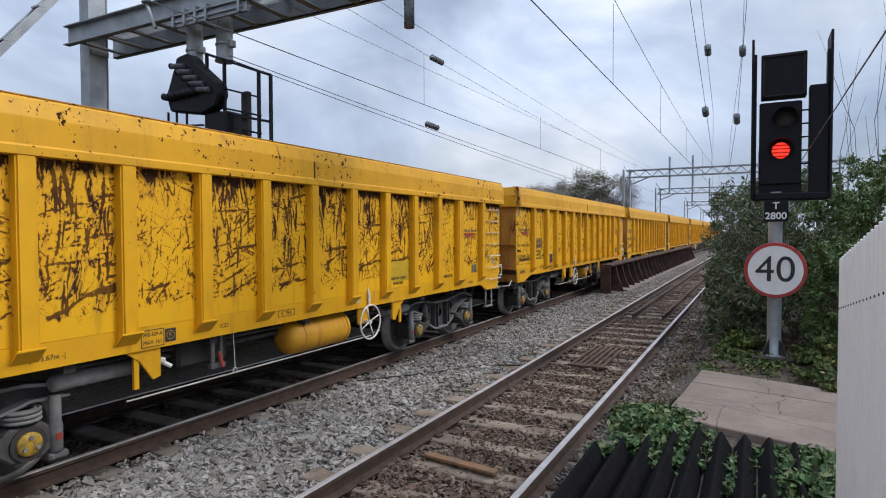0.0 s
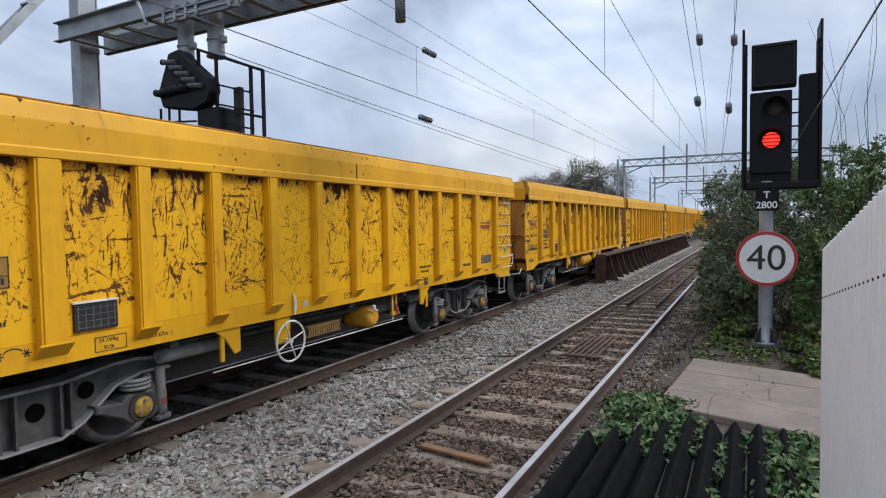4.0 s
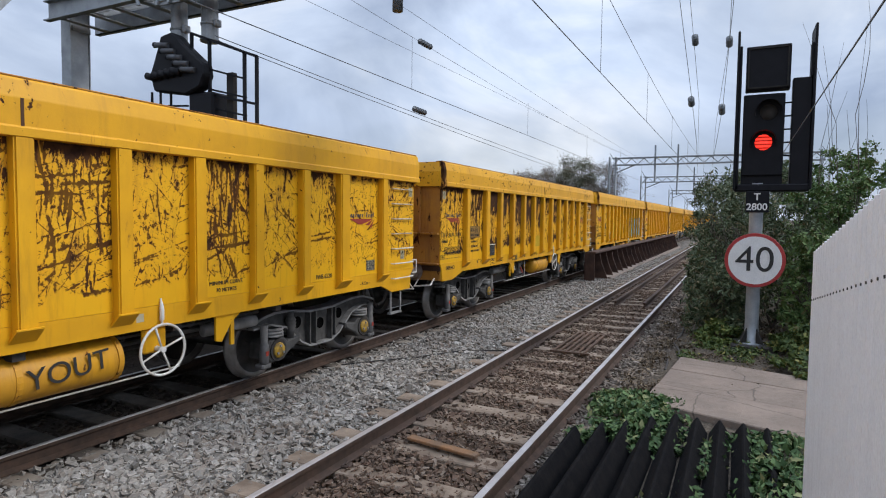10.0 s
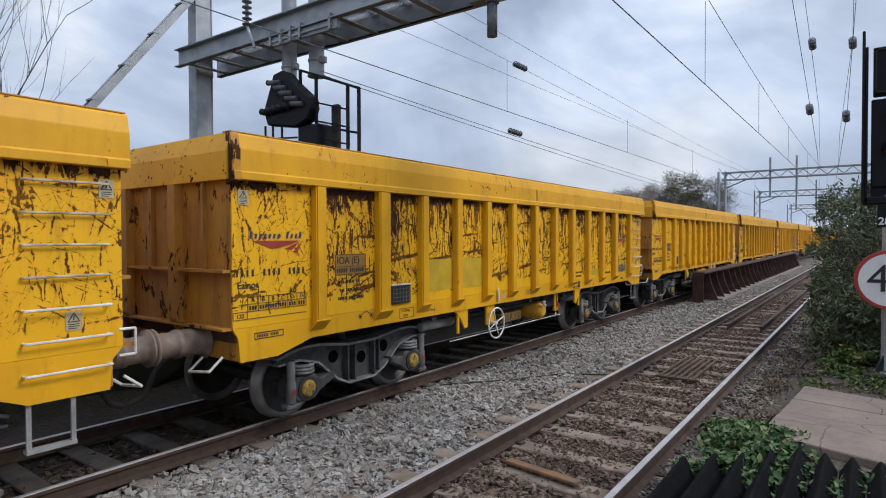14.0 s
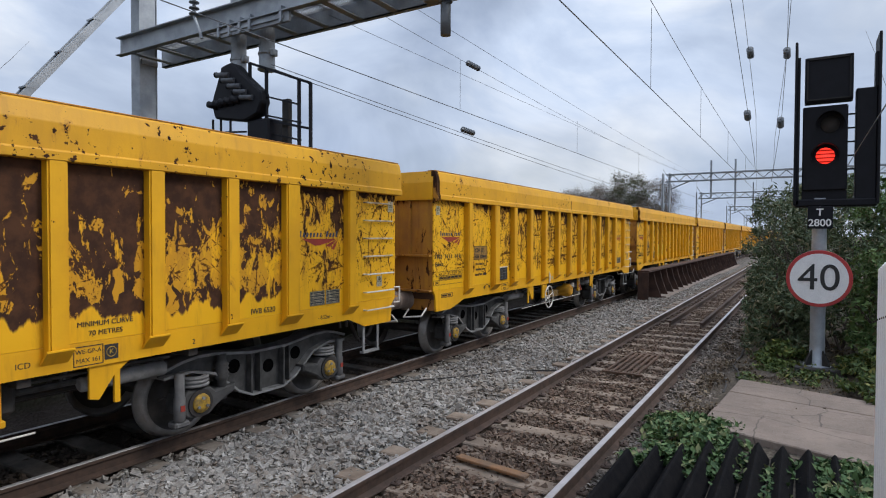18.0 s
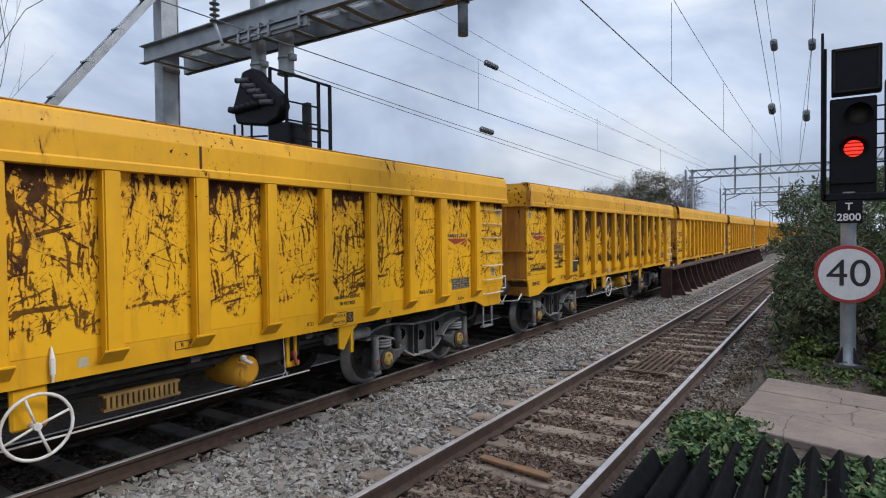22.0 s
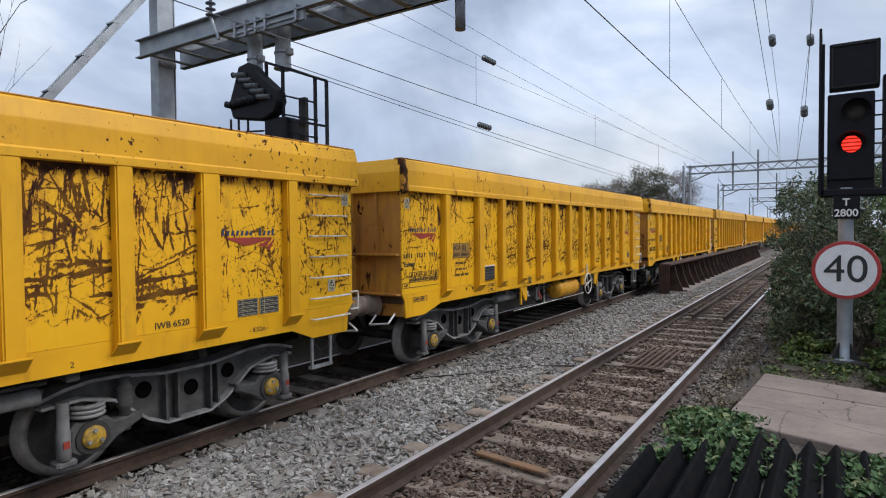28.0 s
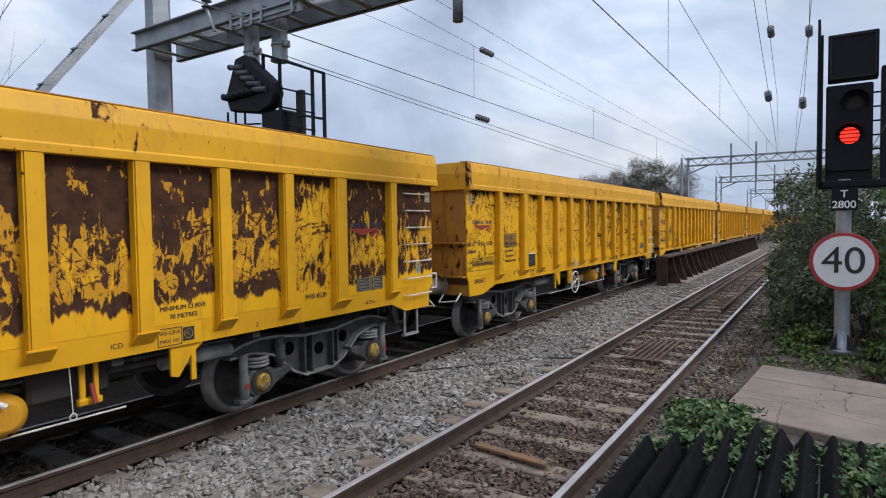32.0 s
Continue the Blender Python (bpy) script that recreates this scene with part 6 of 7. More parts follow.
# ---- the colour light signal by the near track ----
GX, GY = 0.24, 11.5
sig = thing("signal_post", "grey signal post with black two-lamp head showing red", "signal")
bm = B()
lathe(bm, [(0.20, -0.02), (0.20, 0.015), (0.112, 0.02), (0.108, 0.36), (0.105, 2.75), (0.10, 2.76)], 24, Matrix.Translation((GX, GY, -0.02)))
part("post", bm, M_GALV, sig, "grey galvanised tube", True)
bm = B()
box(bm, (GX - 0.32, GY - 0.3, -0.16), (GX + 0.34, GY + 0.3, -0.02), 0.02)
part("base_plate", bm, M_DARK, sig)
for a in (45, 135, 225, 315):
    bm = B()
    prism(bm, [(0.10, 0.0), (0.24, 0.0), (0.24, 0.03), (0.10, 0.26)], 1, -0.012, 0.012)
    g = part("gusset", bm, M_PLATE, sig)
    g.matrix_basis = pose(GX, GY, 0.0, 0, 0, a)
# head
HX0, HX1 = 0.0, 0.60
bm = B()
box(bm, (HX0 - 0.02, GY - 0.10, 2.86), (HX1, GY + 0.18, 4.23), 0.02)
part("lamp_case", bm, M_BLACKP, sig)
bm = B()
box(bm, (HX0 + 0.0, GY - 0.14, 4.29), (HX1 + 0.06, GY + 0.10, 5.02), 0.015)
part("upper_plate", bm, M_BLACKP, sig, "blank black upper case")
bm = B()
for a, b in (((HX0 + 0.03, 4.32), (HX1 + 0.03, 4.34)), ((HX0 + 0.03, 4.97), (HX1 + 0.03, 4.99)), ((HX0 + 0.03, 4.32), (HX0 + 0.05, 4.99)), ((HX1 + 0.01, 4.32), (HX1 + 0.03, 4.99))):
    box(bm, (a[0], GY - 0.16, a[1]), (b[0], GY - 0.14, b[1]))
part("case_rim", bm, M_PLATE, sig)
bm = B()
box(bm, (HX0 - 0.14, GY - 0.15, 2.63), (HX0 - 0.10, GY + 0.45, 5.30), 0.01)
box(bm, (HX0 - 0.10, GY - 0.12, 2.63), (HX0 - 0.06, GY + 0.05, 5.05), 0.005)
part("side_screen", bm, M_BLACKP, sig, "tall black side screen")
bm = B()
box(bm, (HX1 + 0.10, GY - 0.10, 2.66), (HX1 + 0.38, GY + 0.15, 4.46), 0.015)
part("side_case", bm, M_BLACKP, sig)
bm = B()
box(bm, (HX1 + 0.38, GY - 0.15, 2.63), (HX1 + 0.42, GY + 0.45, 5.30), 0.01)
box(bm, (HX1 + 0.34, GY - 0.12, 4.46), (HX1 + 0.38, GY + 0.1, 5.0), 0.005)
part("side_screen", bm, M_BLACKP, sig, "tall black side screen")
bm = B()
box(bm, (HX0 - 0.12, GY - 0.12, 2.60), (HX1 + 0.40, GY + 0.30, 2.72), 0.02)
box(bm, (HX0 - 0.02, GY - 0.06, 2.72), (HX1 + 0.0, GY + 0.2, 2.86))
part("bottom_shelf", bm, M_BLACKP, sig)
for k in range(5):
    bm = B()
    rod(bm, (HX1, GY + 0.02, 3.2 + 0.22 * k), (HX1 + 0.10, GY + 0.02, 3.2 + 0.22 * k), 0.014, n=6)
    part("hinge_bar", bm, M_BLACKP, sig)
k = Mat("red_lamp_glow")
k.b.inputs["Base Color"].default_value = (0.6, 0.02, 0.01, 1)
stripe = k.node("ShaderNodeTexWave", Vector=k.coords(vary=False), Scale=5.2)
stripe.bands_direction = "Z"
k.put(k.b.inputs["Emission Color"], (1.0, 0.035, 0.022))
k.put(k.b.inputs["Emission Strength"], k.ramp(stripe.outputs["Fac"], 0.15, 0.6, 0.22, 1.7))
M_GLOW = k.m
for z, lit in ((3.42, True), (3.92, False)):
    cx = 0.30 if lit else 0.36
    bm = B()
    lathe(bm, [(0.13, 0.0), (0.13, 0.012), (0.02, 0.04)], 28, pose(cx, GY - 0.10, z, 90, 0, 0))
    part("lens", bm, M_GLOW if lit else M_DARK, sig, "glowing red lens" if lit else "dark unlit lens", True)
    bm = B()
    n = 20
    m = pose(cx, GY - 0.10, z, 90, 0, 0)
    lo, hi = [], []
    for j in range(n + 1):
        a = radians(-20 + 220 * j / n)
        for r, store in ((0.185, lo), (0.197, hi)):
            store.append([bm.verts.new(m @ Vector((r * math.cos(a), r * math.sin(a), h))) for h in (0.0, 0.06 + 0.16 * max(0, math.sin(a)))])
    fs = []
    for s in (lo, hi):
        fs += [bm.faces.new((p[0], q[0], q[1], p[1])) for p, q in zip(s, s[1:])]
    fs += [bm.faces.new((lo[j][1], lo[j + 1][1], hi[j + 1][1], hi[j][1])) for j in range(n)]
    bmesh.ops.recalc_face_normals(bm, faces=fs)
    part("hood", bm, M_BLACKP, sig, "black lamp hood")
bm = B()
box(bm, (GX - 0.17, GY - 0.17, 2.24), (GX + 0.18, GY - 0.14, 2.60), 0.005)
plate = part("number_plate", bm, M_BLACKP, sig, "black identity plate with white characters")
face = lambda x, z, y=GY - 0.172: pose(x, y, z, 90, 0, 0)
letters("T", 0.16, face(GX, 2.50), M_SIGNFACE, plate, bold=0.003)
letters("2800", 0.16, face(GX, 2.33), M_SIGNFACE, plate, bold=0.003)

limit = thing("speed_sign", "round white speed limit sign with red rim on the signal post", "sign")
m = pose(GX, GY - 0.20, 1.43, 90, 0, 0)
bm = B()
lathe(bm, [(0.455, -0.015), (0.46, 0.0), (0.455, 0.012)], 48, m)
part("rim", bm, M_SIGNRED, limit, "red rim")
bm = B()
lathe(bm, [(0.405, 0.0), (0.405, 0.017)], 48, m)
part("face", bm, M_SIGNFACE, limit)
letters("40", 0.60, pose(GX, GY - 0.222, 1.43, 90, 0, 0), M_BLACK, limit)
bm = B()
for z in (1.25, 1.6):
    box(bm, (GX - 0.13, GY - 0.185, z), (GX + 0.13, GY + 0.0, z + 0.04))
part("bracket", bm, M_GALV, limit)

# ---- concrete slab, guards, fence ----
slab = thing("concrete_slab", "worn pale concrete slabs on the ground", "slab", kind="structure")
for a, b, c, d in (((-0.97, 7.20), (-0.90, 8.05), (1.5, 7.55), (1.5, 6.45)), ((-0.895, 8.06), (-0.83, 8.95), (1.5, 8.45), (1.5, 7.56)), ((-0.825, 8.96), (-0.76, 9.82), (1.0, 9.3), (1.5, 8.46))):
    bm = B()
    prism(bm, [a, b, c, d], 2, -0.16, -0.03 + random.uniform(-0.01, 0.01))
    bmesh.ops.bevel(bm, geom=[e for e in bm.edges if e.verts[0].co.z > -0.1 and e.verts[1].co.z > -0.1], offset=0.012, segments=1, affect="EDGES")
    part("slab", bm, M_CONC, slab)

guard = thing("trespass_guard", "black tarred timber guard of triangular rails", "guard")
for k in range(9):
    x = -1.40 + 0.213 * k
    bm = B()
    prism(bm, [(x - 0.112, -0.12), (x + 0.112, -0.12), (x + 0.016, 0.045), (x, 0.058), (x - 0.016, 0.045)], 1, 2.75, (6.62 if k > 3 else 5.75 + 0.22 * k) + 0.02 * math.sin(k * 2.1))
    part("guard_rail", bm, M_GUARD, guard)

fence = thing("white_fence", "white painted close-boarded fence on the ramp", "fence", kind="structure")
board = 0.098
k = 0
y = 4.32
while y > -5:
    bm = B()
    z = 1.92 + 0.16 * (4.32 - y)
    z = min(z, 2.62)
    box(bm, (0.40, y - board + 0.003, max(0.02, 0.3 * (2 - y) * 0.2)), (0.425, y, z), 0.004)
    part("board", bm, M_FENCE, fence)
    bm = B()
    lathe(bm, [(0.006, 0.0), (0.006, 0.004)], 8, pose(0.40, y - board / 2, z - 0.30, 0, -90, 0))
    part("nail", bm, M_DARK, fence)
    y -= board
bm = B()
box(bm, (0.426, -5, 0.9), (0.49, 4.3, 1.0))
part("fence_rail", bm, M_FENCE, fence)

# ---- drain grating, old plank and cables on the near track ----
grate = thing("track_grating", "rusty slatted grating between the rails", "grating")
for k in range(6):
    bm = B()
    x = NEAR_X - 0.32 + 0.10 * k
    box(bm, (x, 9.75, -0.15), (x + 0.045, 11.5, -0.12), 0.004)
    part("slat", bm, M_GRATE, grate)
for y in (9.70, 11.45):
    bm = B()
    box(bm, (NEAR_X - 0.36, y, -0.16), (NEAR_X + 0.30, y + 0.06, -0.125), 0.004)
    part("cross_bar", bm, M_GRATE, grate)
bm = B()
box(bm, (-0.40, -0.05, 0), (0.40, 0.05, 0.03), 0.006)
plank = solid("old_plank", bm, plain("orange_brown_timber", (0.26, 0.125, 0.05), (0.15, 0.10, 0.065), 0.9, 0.0, 5.0, 0.01), "orange-brown old timber strip on the ballast", "plank")
plank.matrix_basis = pose(-2.52, 5.05, -0.135, 0, 0, -8)

def ground_cable(pts, r, label):
    bm = B()
    for p, q in zip(pts, pts[1:]):
        rod(bm, p, q, r, n=6)
    return solid("lineside_cable", bm, M_DARK, label, "cable", "lineside cables")


ground_cable([(-0.95, 13.0, -0.12), (-0.93, 12.0, -0.09), (-0.98, 11.2, -0.10), (-0.85, 10.6, -0.08), (-0.78, 9.9, -0.10), (-0.80, 9.6, -0.13)], 0.018, "black cable lying beside the slabs")
ground_cable([(-1.0, 10.3, -0.12), (-0.93, 9.7, -0.10), (-0.92, 9.2, -0.12)], 0.016, "short black cable beside the slabs")
ground_cable([(-5.3, 7.2, -0.14), (-4.9, 7.55, -0.11), (-4.5, 8.1, -0.12), (-4.1, 8.9, -0.13), (-3.6, 9.3, -0.15), (-3.25, 9.5, -0.16)], 0.012, "thin dark bond cable across the ballast")
rng_s = random.Random(12)
for k in range(26):
    x, y, a, l = rng_s.uniform(-1.5, -0.7), rng_s.uniform(7.3, 16), rng_s.uniform(0, 6.28), rng_s.uniform(0.12, 0.5)
    bm = B()
    d = Vector((math.cos(a), math.sin(a), 0)) * l
    p = Vector((x, y, -0.115))
    rod(bm, p, p + d * 0.6 + Vector((0, 0, 0.01)), 0.008, n=5)
    rod(bm, p + d * 0.6 + Vector((0, 0, 0.01)), p + d + Vector((0.03, 0.02, 0.0)), 0.006, 0.003, n=5)
    solid("fallen_twig", bm, M_TWIG, "dry fallen twig on the cess", "twig", "fallen twigs")

# ---- plate girder beside the train ----
girder = thing("plate_girder", "rusty brown riveted plate girder beside the track", "girder", kind="structure")
X0, X1, Y0, Y1 = -4.92, -4.60, 21.3, 52.0
bm = B()
box(bm, (X0, Y0, 0.84), (X1 + 0.05, Y1, 0.90), 0.006)
part("top_flange", bm, M_GIRDER, girder)
bm = B()
box(bm, (X0 + 0.06, Y0, -0.2), (X0 + 0.10, Y1, 0.84))
part("web", bm, M_GIRDER, girder)
bm = B()
prism(bm, [(X0, -0.2), (X1 + 0.42, -0.2), (X1 + 0.36, -0.08), (X0, -0.06)], 1, Y0 + 1.2, Y1)
part("kerb", bm, M_CONC, girder)
bm = B()
box(bm, (X0 - 0.02, Y0 - 0.03, -0.22), (X1 + 0.02, Y0, 0.84), 0.006)
part("end_plate", bm, M_GIRDER, girder)
bm = B()
box(bm, (X0 - 0.15, Y0 - 0.2, -0.24), (X1 + 0.25, Y0 + 0.5, -0.14), 0.01)
part("bearing", bm, M_GIRDER, girder)
y = Y0 + 0.9
while y < Y1:
    bm = B()
    prism(bm, [(X0 + 0.10, -0.1), (X1 + 0.30, -0.1), (X1 + 0.08, 0.45), (X1, 0.838), (X0 + 0.10, 0.838)], 1, y, y + 0.05)
    part("stiffener", bm, M_GIRDER, girder)
    y += 1.15


# ---- added bank beyond the train, unseen itself, to keep the gaps under the wagons dark ----
bm = B()
rb = random.Random(31)
prev = None
for k in range(120):
    y = -40 + 2.0 * k
    rows = [bm.verts.new((x + rb.uniform(-0.15, 0.15), y + rb.uniform(-0.3, 0.3), z + (rb.uniform(-0.2, 0.2) if z > 0 else 0))) for x, z in ((-8.75, -0.32), (-8.95, 0.5), (-9.4, 1.15), (-10.2, 1.35), (-13.0, 1.2), (-13.5, -0.4))]
    if prev:
        for j in range(5):
            bm.faces.new((prev[j], rows[j], rows[j + 1], prev[j + 1]))
    prev = rows
bmesh.ops.recalc_face_normals(bm, faces=bm.faces[:])
bank = solid("embankment", bm, M_BANK, "added near-black bank that darkens the gaps behind the train", "embankment")
tagged(bank, kind="structure")


# ---- far overhead portals ----
def far_portal(y, x0, x1, z, legs):
    t = thing("far_gantry", "grey lattice overhead line portal in the distance", "gantry", "far portals", "structure")
    for x in legs:
        bm = B()
        for dx in (-0.28, 0.28):
            box(bm, (x + dx - 0.05, y - 0.25, -0.3), (x + dx + 0.05, y + 0.25, z + 0.75))
        for k in range(9):
            s = 1 if k % 2 else -1
            beam(bm, (x - 0.28 * s, y, 0.9 * k), (x + 0.28 * s, y, 0.9 * (k + 1)), 0.05, 0.05)
        part("lattice_mast", bm, M_GALV, t)
        bm = B()
        s = 1 if x < -4 else -1
        beam(bm, (x + 0.3 * s, y, z - 0.7), (x + 2.0 * s, y, z), 0.10, 0.10)
        part("knee_brace", bm, M_GALV, t)
    for dz in (0.0, 0.62):
        bm = B()
        box(bm, (x0, y - 0.3, z + dz - 0.05), (x1, y + 0.3, z + dz + 0.05))
        part("chord", bm, M_GALV, t)
    x, k = x0, 0
    while x < x1 - 0.3:
        bm = B()
        beam(bm, (x, y, z + 0.05 + 0.52 * (k % 2)), (x + 0.55, y, z + 0.57 - 0.52 * (k % 2)), 0.05, 0.06)
        part("diagonal", bm, M_GALV, t)
        x += 0.55
        k += 1
    for x in (-6.9, -5.0, 0.1):
        bm = B()
        box(bm, (x - 0.07, y - 0.1, z - 1.6), (x + 0.07, y + 0.1, z + 1.7))
        part("drop_post", bm, M_GALV, t)
    return t


far_portal(56.0, -10.6, 6.0, 7.0, (-10.6, 6.0))
far_portal(77.0, -10.8, 6.2, 6.65, (-10.8, 6.2))
far_portal(112.0, -11.0, 6.5, 6.6, (-11.0, 6.5))
far_portal(160.0, -12.0, 6.5, 6.6, (-12.0, 6.5))
far_portal(215.0, -12.0, 6.5, 6.6, (-12.0, 6.5))


# ---- plants ----
def leaf_cloud(name, centres, per, leaf, material, label, category="shrub", kind="", seed=1, parent=None, flat=0.0, slim=0.48):
    """Many small bent leaves round the given centres (x, y, z, rx, ry, rz) as one mesh."""
    rng = np.random.default_rng(seed)
    cs = np.array(centres, float)
    n = len(cs) * per
    c = np.repeat(cs, per, 0)
    d = rng.normal(size=(n, 3))
    d /= np.linalg.norm(d, axis=1)[:, None]
    rad = 0.35 + 0.65 * rng.random(n) ** 0.5
    pos = c[:, :3] + d * c[:, 3:6] * (rad * (1 + 0.25 * rng.normal(size=n)))[:, None]
    size = leaf[0] + (leaf[1] - leaf[0]) * rng.random(n)
    u = rng.normal(size=(n, 3))
    u[:, 2] -= 0.25
    u /= np.linalg.norm(u, axis=1)[:, None]
    w = rng.normal(size=(n, 3)) + np.array([0, 0, flat * 3])
    v = np.cross(w, u)
    v /= np.linalg.norm(v, axis=1)[:, None] + 1e-9
    nn = np.cross(u, v)
    s = size[:, None]
    p = np.stack([pos - u * s, pos + v * s * slim + nn * s * 0.16, pos + u * s, pos - v * s * slim + nn * s * 0.16], 1).reshape(-1, 3)
    f = np.arange(4 * n).reshape(n, 4)
    tri = np.concatenate([f[:, [0, 1, 2]], f[:, [0, 2, 3]]], 1).reshape(-1, 3)
    me = bpy.data.meshes.new(name)
    me.vertices.add(4 * n)
    me.vertices.foreach_set("co", p.astype(np.float32).ravel())
    me.loops.add(tri.size)
    me.loops.foreach_set("vertex_index", tri.astype(np.int32).ravel())
    me.polygons.add(len(tri))
    me.polygons.foreach_set("loop_start", np.arange(0, tri.size, 3, dtype=np.int32))
    me.polygons.foreach_set("loop_total", np.full(len(tri), 3, np.int32))
    me.update(calc_edges=True)
    me.materials.append(material)
    ob = new(name, me)
    if parent is not None:
        ob.parent = parent
        return tagged(ob, label)
    return tagged(ob, label, category, kind=kind)


def branching(bm, base, direction, length, r, depth, rng, spread=0.5, lean=0.0):
    """A tapered limb that forks."""
    p, d = Vector(base), Vector(direction).normalized()
    seg = 4
    for k in range(seg):
        q = p + d * (length / seg)
        rod(bm, p, q, r * (1 - 0.16 * k), r * (1 - 0.16 * (k + 1)), 5 if r > 0.02 else 4)
        if depth > 0 and k >= 1:
            for _ in range(rng.choice((1, 1, 2))):
                side = Vector((rng.uniform(-1, 1), rng.uniform(-1, 1), rng.uniform(-0.1, 0.7)))
                branching(bm, q, d * (1 - spread) + side * spread, length * rng.uniform(0.45, 0.7), r * 0.5, depth - 1, rng, spread)
        d = (d + Vector((rng.uniform(-0.12, 0.12), rng.uniform(-0.12, 0.12), rng.uniform(-0.05, 0.1)))).normalized()
        p = q
    return bm


rng = random.Random(3)
# evergreen scrub beside the line, beyond the signal: x, y, height, radius, how fine
scrub = [
    (-0.15, 14.6, 2.9, 1.05, "grey"), (0.75, 13.6, 2.6, 1.1, "grey"), (-0.5, 17.5, 3.4, 1.0, "grey"), (0.4, 16.4, 3.5, 1.2, "grey"), (-0.7, 21.5, 3.6, 0.9, "grey"),
    (1.9, 14.2, 3.4, 1.3, "green"), (3.0, 15.6, 3.7, 1.6, "green"), (1.6, 18.5, 4.0, 1.7, "green"), (4.6, 14.0, 3.4, 1.8, "green"), (0.4, 25, 4.0, 1.7, "grey"), (3.5, 21.0, 4.3, 2.2, "green"),
    (1.5, 12.2, 1.9, 0.9, "green"), (2.6, 12.0, 2.4, 1.0, "green"), (-0.35, 12.7, 1.3, 0.65, "grey"), (3.6, 11.6, 2.6, 1.2, "green"), (-0.3, 31, 4.2, 1.5, "grey"), (0.3, 38, 4.4, 2.0, "grey"),
]
for k, (x, y, h, r, tone) in enumerate(scrub):
    t = thing("bush", "dark grey-green feathery scrub bush beside the railway" if tone == "grey" else "dense dark green bush beside the railway", "bush", "scrub by the line")
    for _ in range(4):
        bm = B()
        branching(bm, (x + rng.uniform(-0.25, 0.25), y + rng.uniform(-0.25, 0.25), -0.2), (rng.uniform(-0.4, 0.4), rng.uniform(-0.4, 0.4), 1), h * 0.5, 0.03, 2, rng, 0.5)
        part("stem", bm, M_BARK, t)
    cs = []
    for _ in range(70):
        a, u = rng.uniform(0, 6.283), rng.random() ** 0.5
        z = rng.uniform(0.02, 1.0) ** 0.9
        w = r * (1.0 if z < 0.6 else 1.0 - 1.1 * (z - 0.6)) * u * rng.uniform(0.8, 1.2)
        g = rng.uniform(0.10, 0.26)
        cs.append((x + w * math.cos(a), y + w * math.sin(a), h * z - 0.1, g, g, g * rng.uniform(0.7, 1.3)))
    if tone == "grey":
        leaf_cloud("foliage", cs, 62, (0.035, 0.085), M_SCRUB, "", seed=k + 20, parent=t, slim=0.26)
    else:
        leaf_cloud("foliage", cs, 110, (0.03, 0.07), M_BUSH, "", seed=k + 20, parent=t, slim=0.42)


def ivy_patch(name, x0, x1, y0, y1, z, count, material, label, leaf, seed, hump=0.15):
    r = random.Random(seed)
    cs = []
    for _ in range(count):
        u, v = r.random(), r.random()
        cs.append((x0 + (x1 - x0) * u, y0 + (y1 - y0) * v, z + hump * math.sin(3.14 * u) * math.sin(3.14 * v) * r.uniform(0.5, 1.1), 0.13, 0.13, 0.05))
    return leaf_cloud(name, cs, 40, leaf, material, label, "ivy", "stuff", seed, None, 0.8)


ivy_patch("ivy_by_rail", -1.45, -0.52, 5.7, 7.6, -0.08, 105, M_IVY, "green ivy spreading beside the rail", (0.028, 0.058), 41, 0.14)
ivy_patch("ivy_by_fence", 0.12, 1.0, 4.2, 6.7, -0.05, 110, M_IVY, "green ivy at the foot of the fence", (0.03, 0.055), 42, 0.15)
ivy_patch("ivy_in_guards", -0.60, 0.3, 4.6, 6.6, -0.06, 18, M_IVY, "ivy growing through the guard rails", (0.025, 0.045), 43, 0.02)
ivy_patch("vines_by_post", -0.62, 0.15, 11.3, 12.6, -0.06, 45, M_VINE, "yellow-green creeper round the signal foot", (0.03, 0.06), 44, 0.3)
ivy_patch("vines_on_bank", 0.55, 2.6, 9.2, 12.4, -0.02, 190, M_VINE_DARK, "green creeper on the bank behind the slabs", (0.03, 0.065), 45, 0.7)

ivy_patch("leaf_litter", -1.35, 0.7, 7.4, 15.5, -0.105, 230, M_LITTER, "brown dead leaves and litter on the soil", (0.018, 0.038), 46, 0.01)
ivy_patch("weeds_by_slab", -0.75, 0.9, 9.8, 11.4, -0.10, 40, M_VINE_DARK, "low weeds behind the slabs", (0.02, 0.045), 47, 0.06)
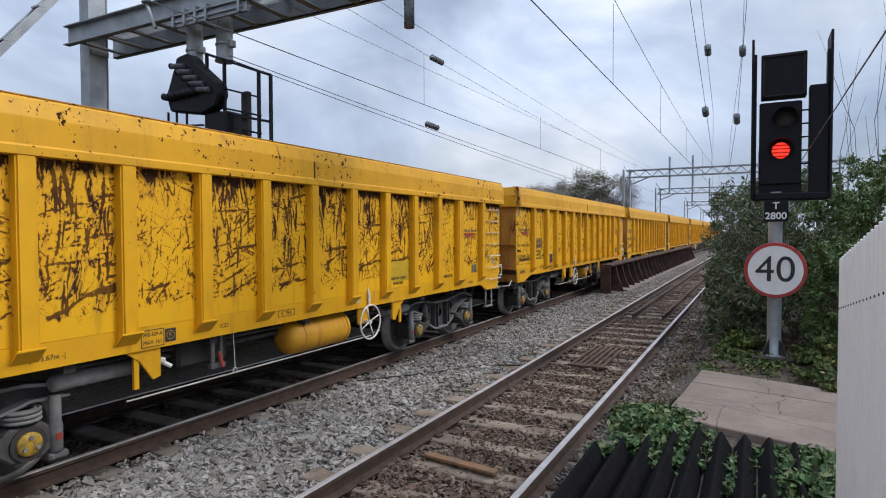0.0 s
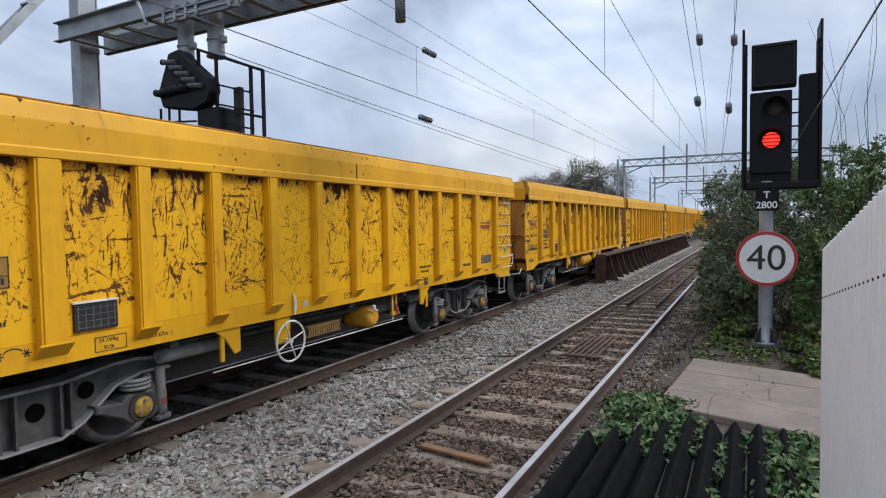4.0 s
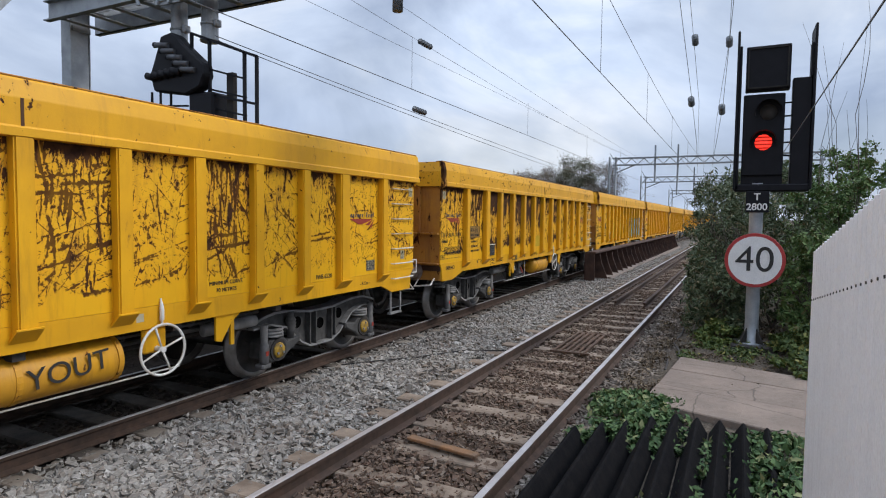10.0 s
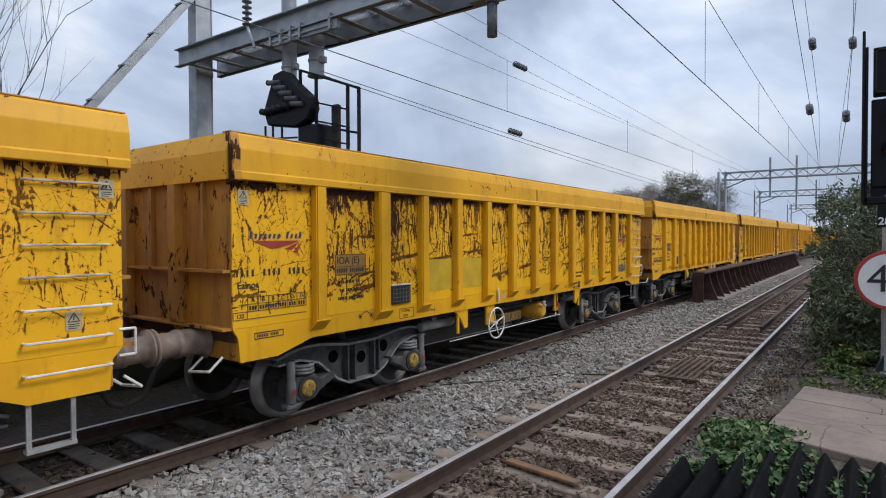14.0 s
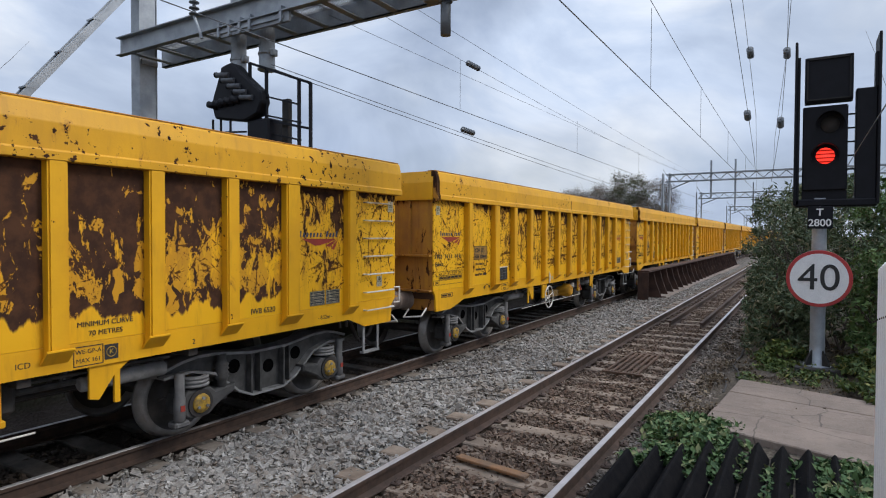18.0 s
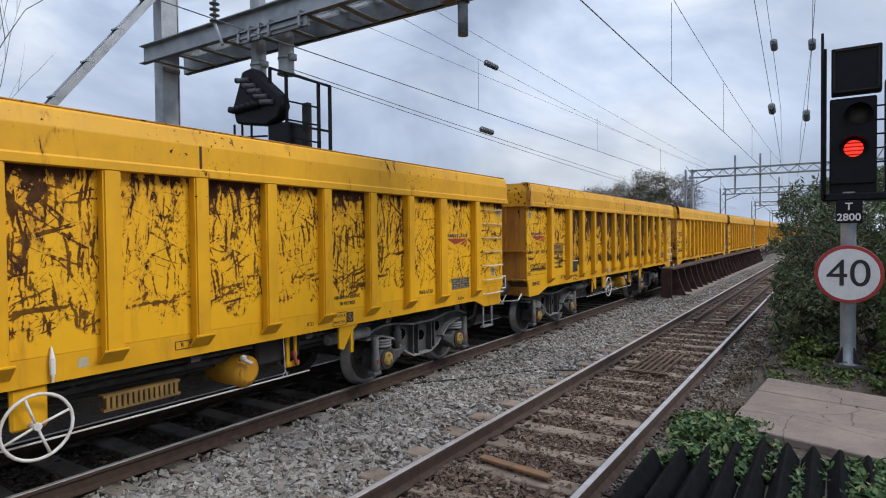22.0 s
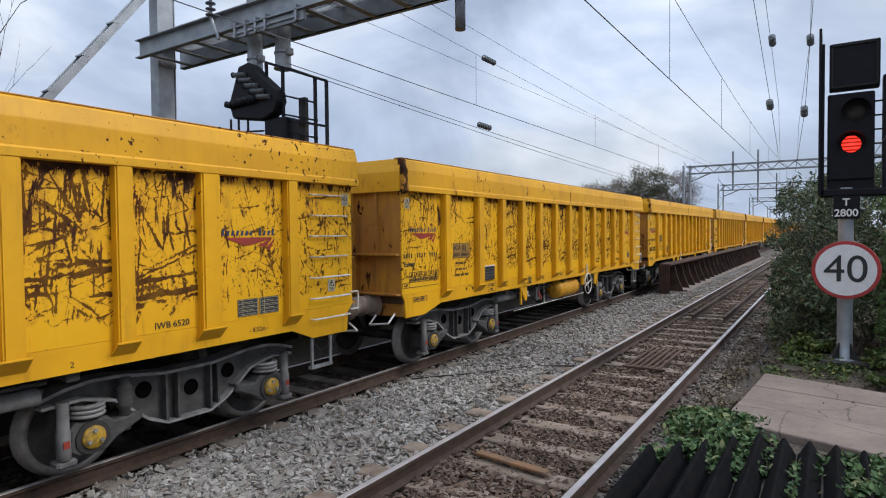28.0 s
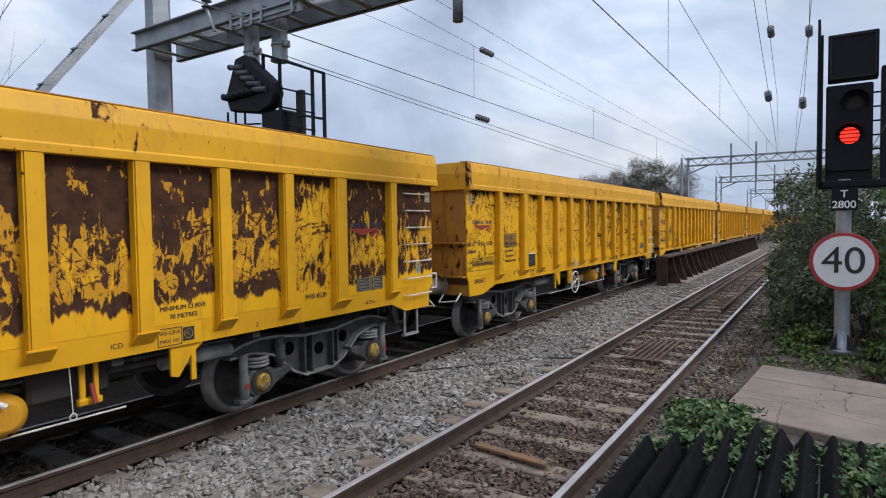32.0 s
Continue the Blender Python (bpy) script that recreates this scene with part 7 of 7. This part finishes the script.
# bare saplings beside the line
for k, (x, y, h) in enumerate(((1.45, 14.0, 3.6), (1.75, 14.2, 4.1), (2.0, 14.0, 4.2))):
    bm = B()
    branching(bm, (x, y, 0), (0.03, 0, 1), h, 0.014, 1, rng, 0.25)
    solid("sapling", bm, M_BARK, "thin bare sapling among the scrub", "sapling", "saplings")
# bare trees beyond the train
for k, (x, y, h) in enumerate(((-20, 5.0, 9.2), (-20.6, 3.6, 8.6), (-20, 5.8, 8.4), (-20.5, 1.2, 8.4))):
    bm = B()
    branching(bm, (x, y, -0.5), (0.0, 0, 1), h * 0.66, 0.045, 3, rng, 0.34)
    solid("bare_tree", bm, M_BARK, "slender bare winter tree behind the railway", "tree", "bare trees")
# the far clump left of the line
for k in range(11):
    t = thing("far_tree", "bushy bare winter tree far off", "tree", "far trees")
    x, y = -22.5 + 1.05 * k + rng.uniform(-0.4, 0.4), 64 + rng.uniform(-3, 3)
    h = 8.6 - 0.06 * (k - 6) ** 2 + rng.uniform(-0.6, 0.6)
    for _ in range(3):
        bm = B()
        branching(bm, (x + rng.uniform(-0.5, 0.5), y, -0.5), (rng.uniform(-0.25, 0.25), 0, 1), h * 0.5, 0.06, 3, rng, 0.5)
        part("limb", bm, M_BARK, t)
    green = 6 <= k <= 8
    cs = [(x + rng.uniform(-1.1, 1.1), y + rng.uniform(-1, 1), h * rng.uniform(0.2, 0.93), 0.85, 0.85, 0.7) for _ in range(16 if green else 20)]
    leaf_cloud("crown", cs, 420 if green else 520, (0.05, 0.11) if green else (0.05, 0.14), M_FARTREE if green else M_TWIGS, "", seed=77 + k, parent=t, slim=0.40 if green else 0.10)
# hedge line along the horizon beyond the tracks
for k in range(30):
    x, y = -30 - 9 * (k % 10) + rng.uniform(-3, 3), 90 + 45 * (k // 10) + rng.uniform(-8, 8)
    cs = [(x + rng.uniform(-4, 4), y, rng.uniform(0.3, 2.6), 1.3, 1.0, 1.0) for _ in range(14)]
    leaf_cloud("far_hedge", cs, 60, (0.2, 0.4), M_TWIGS, "low bare hedge in the distance", "hedge", seed=300 + k)

motions()
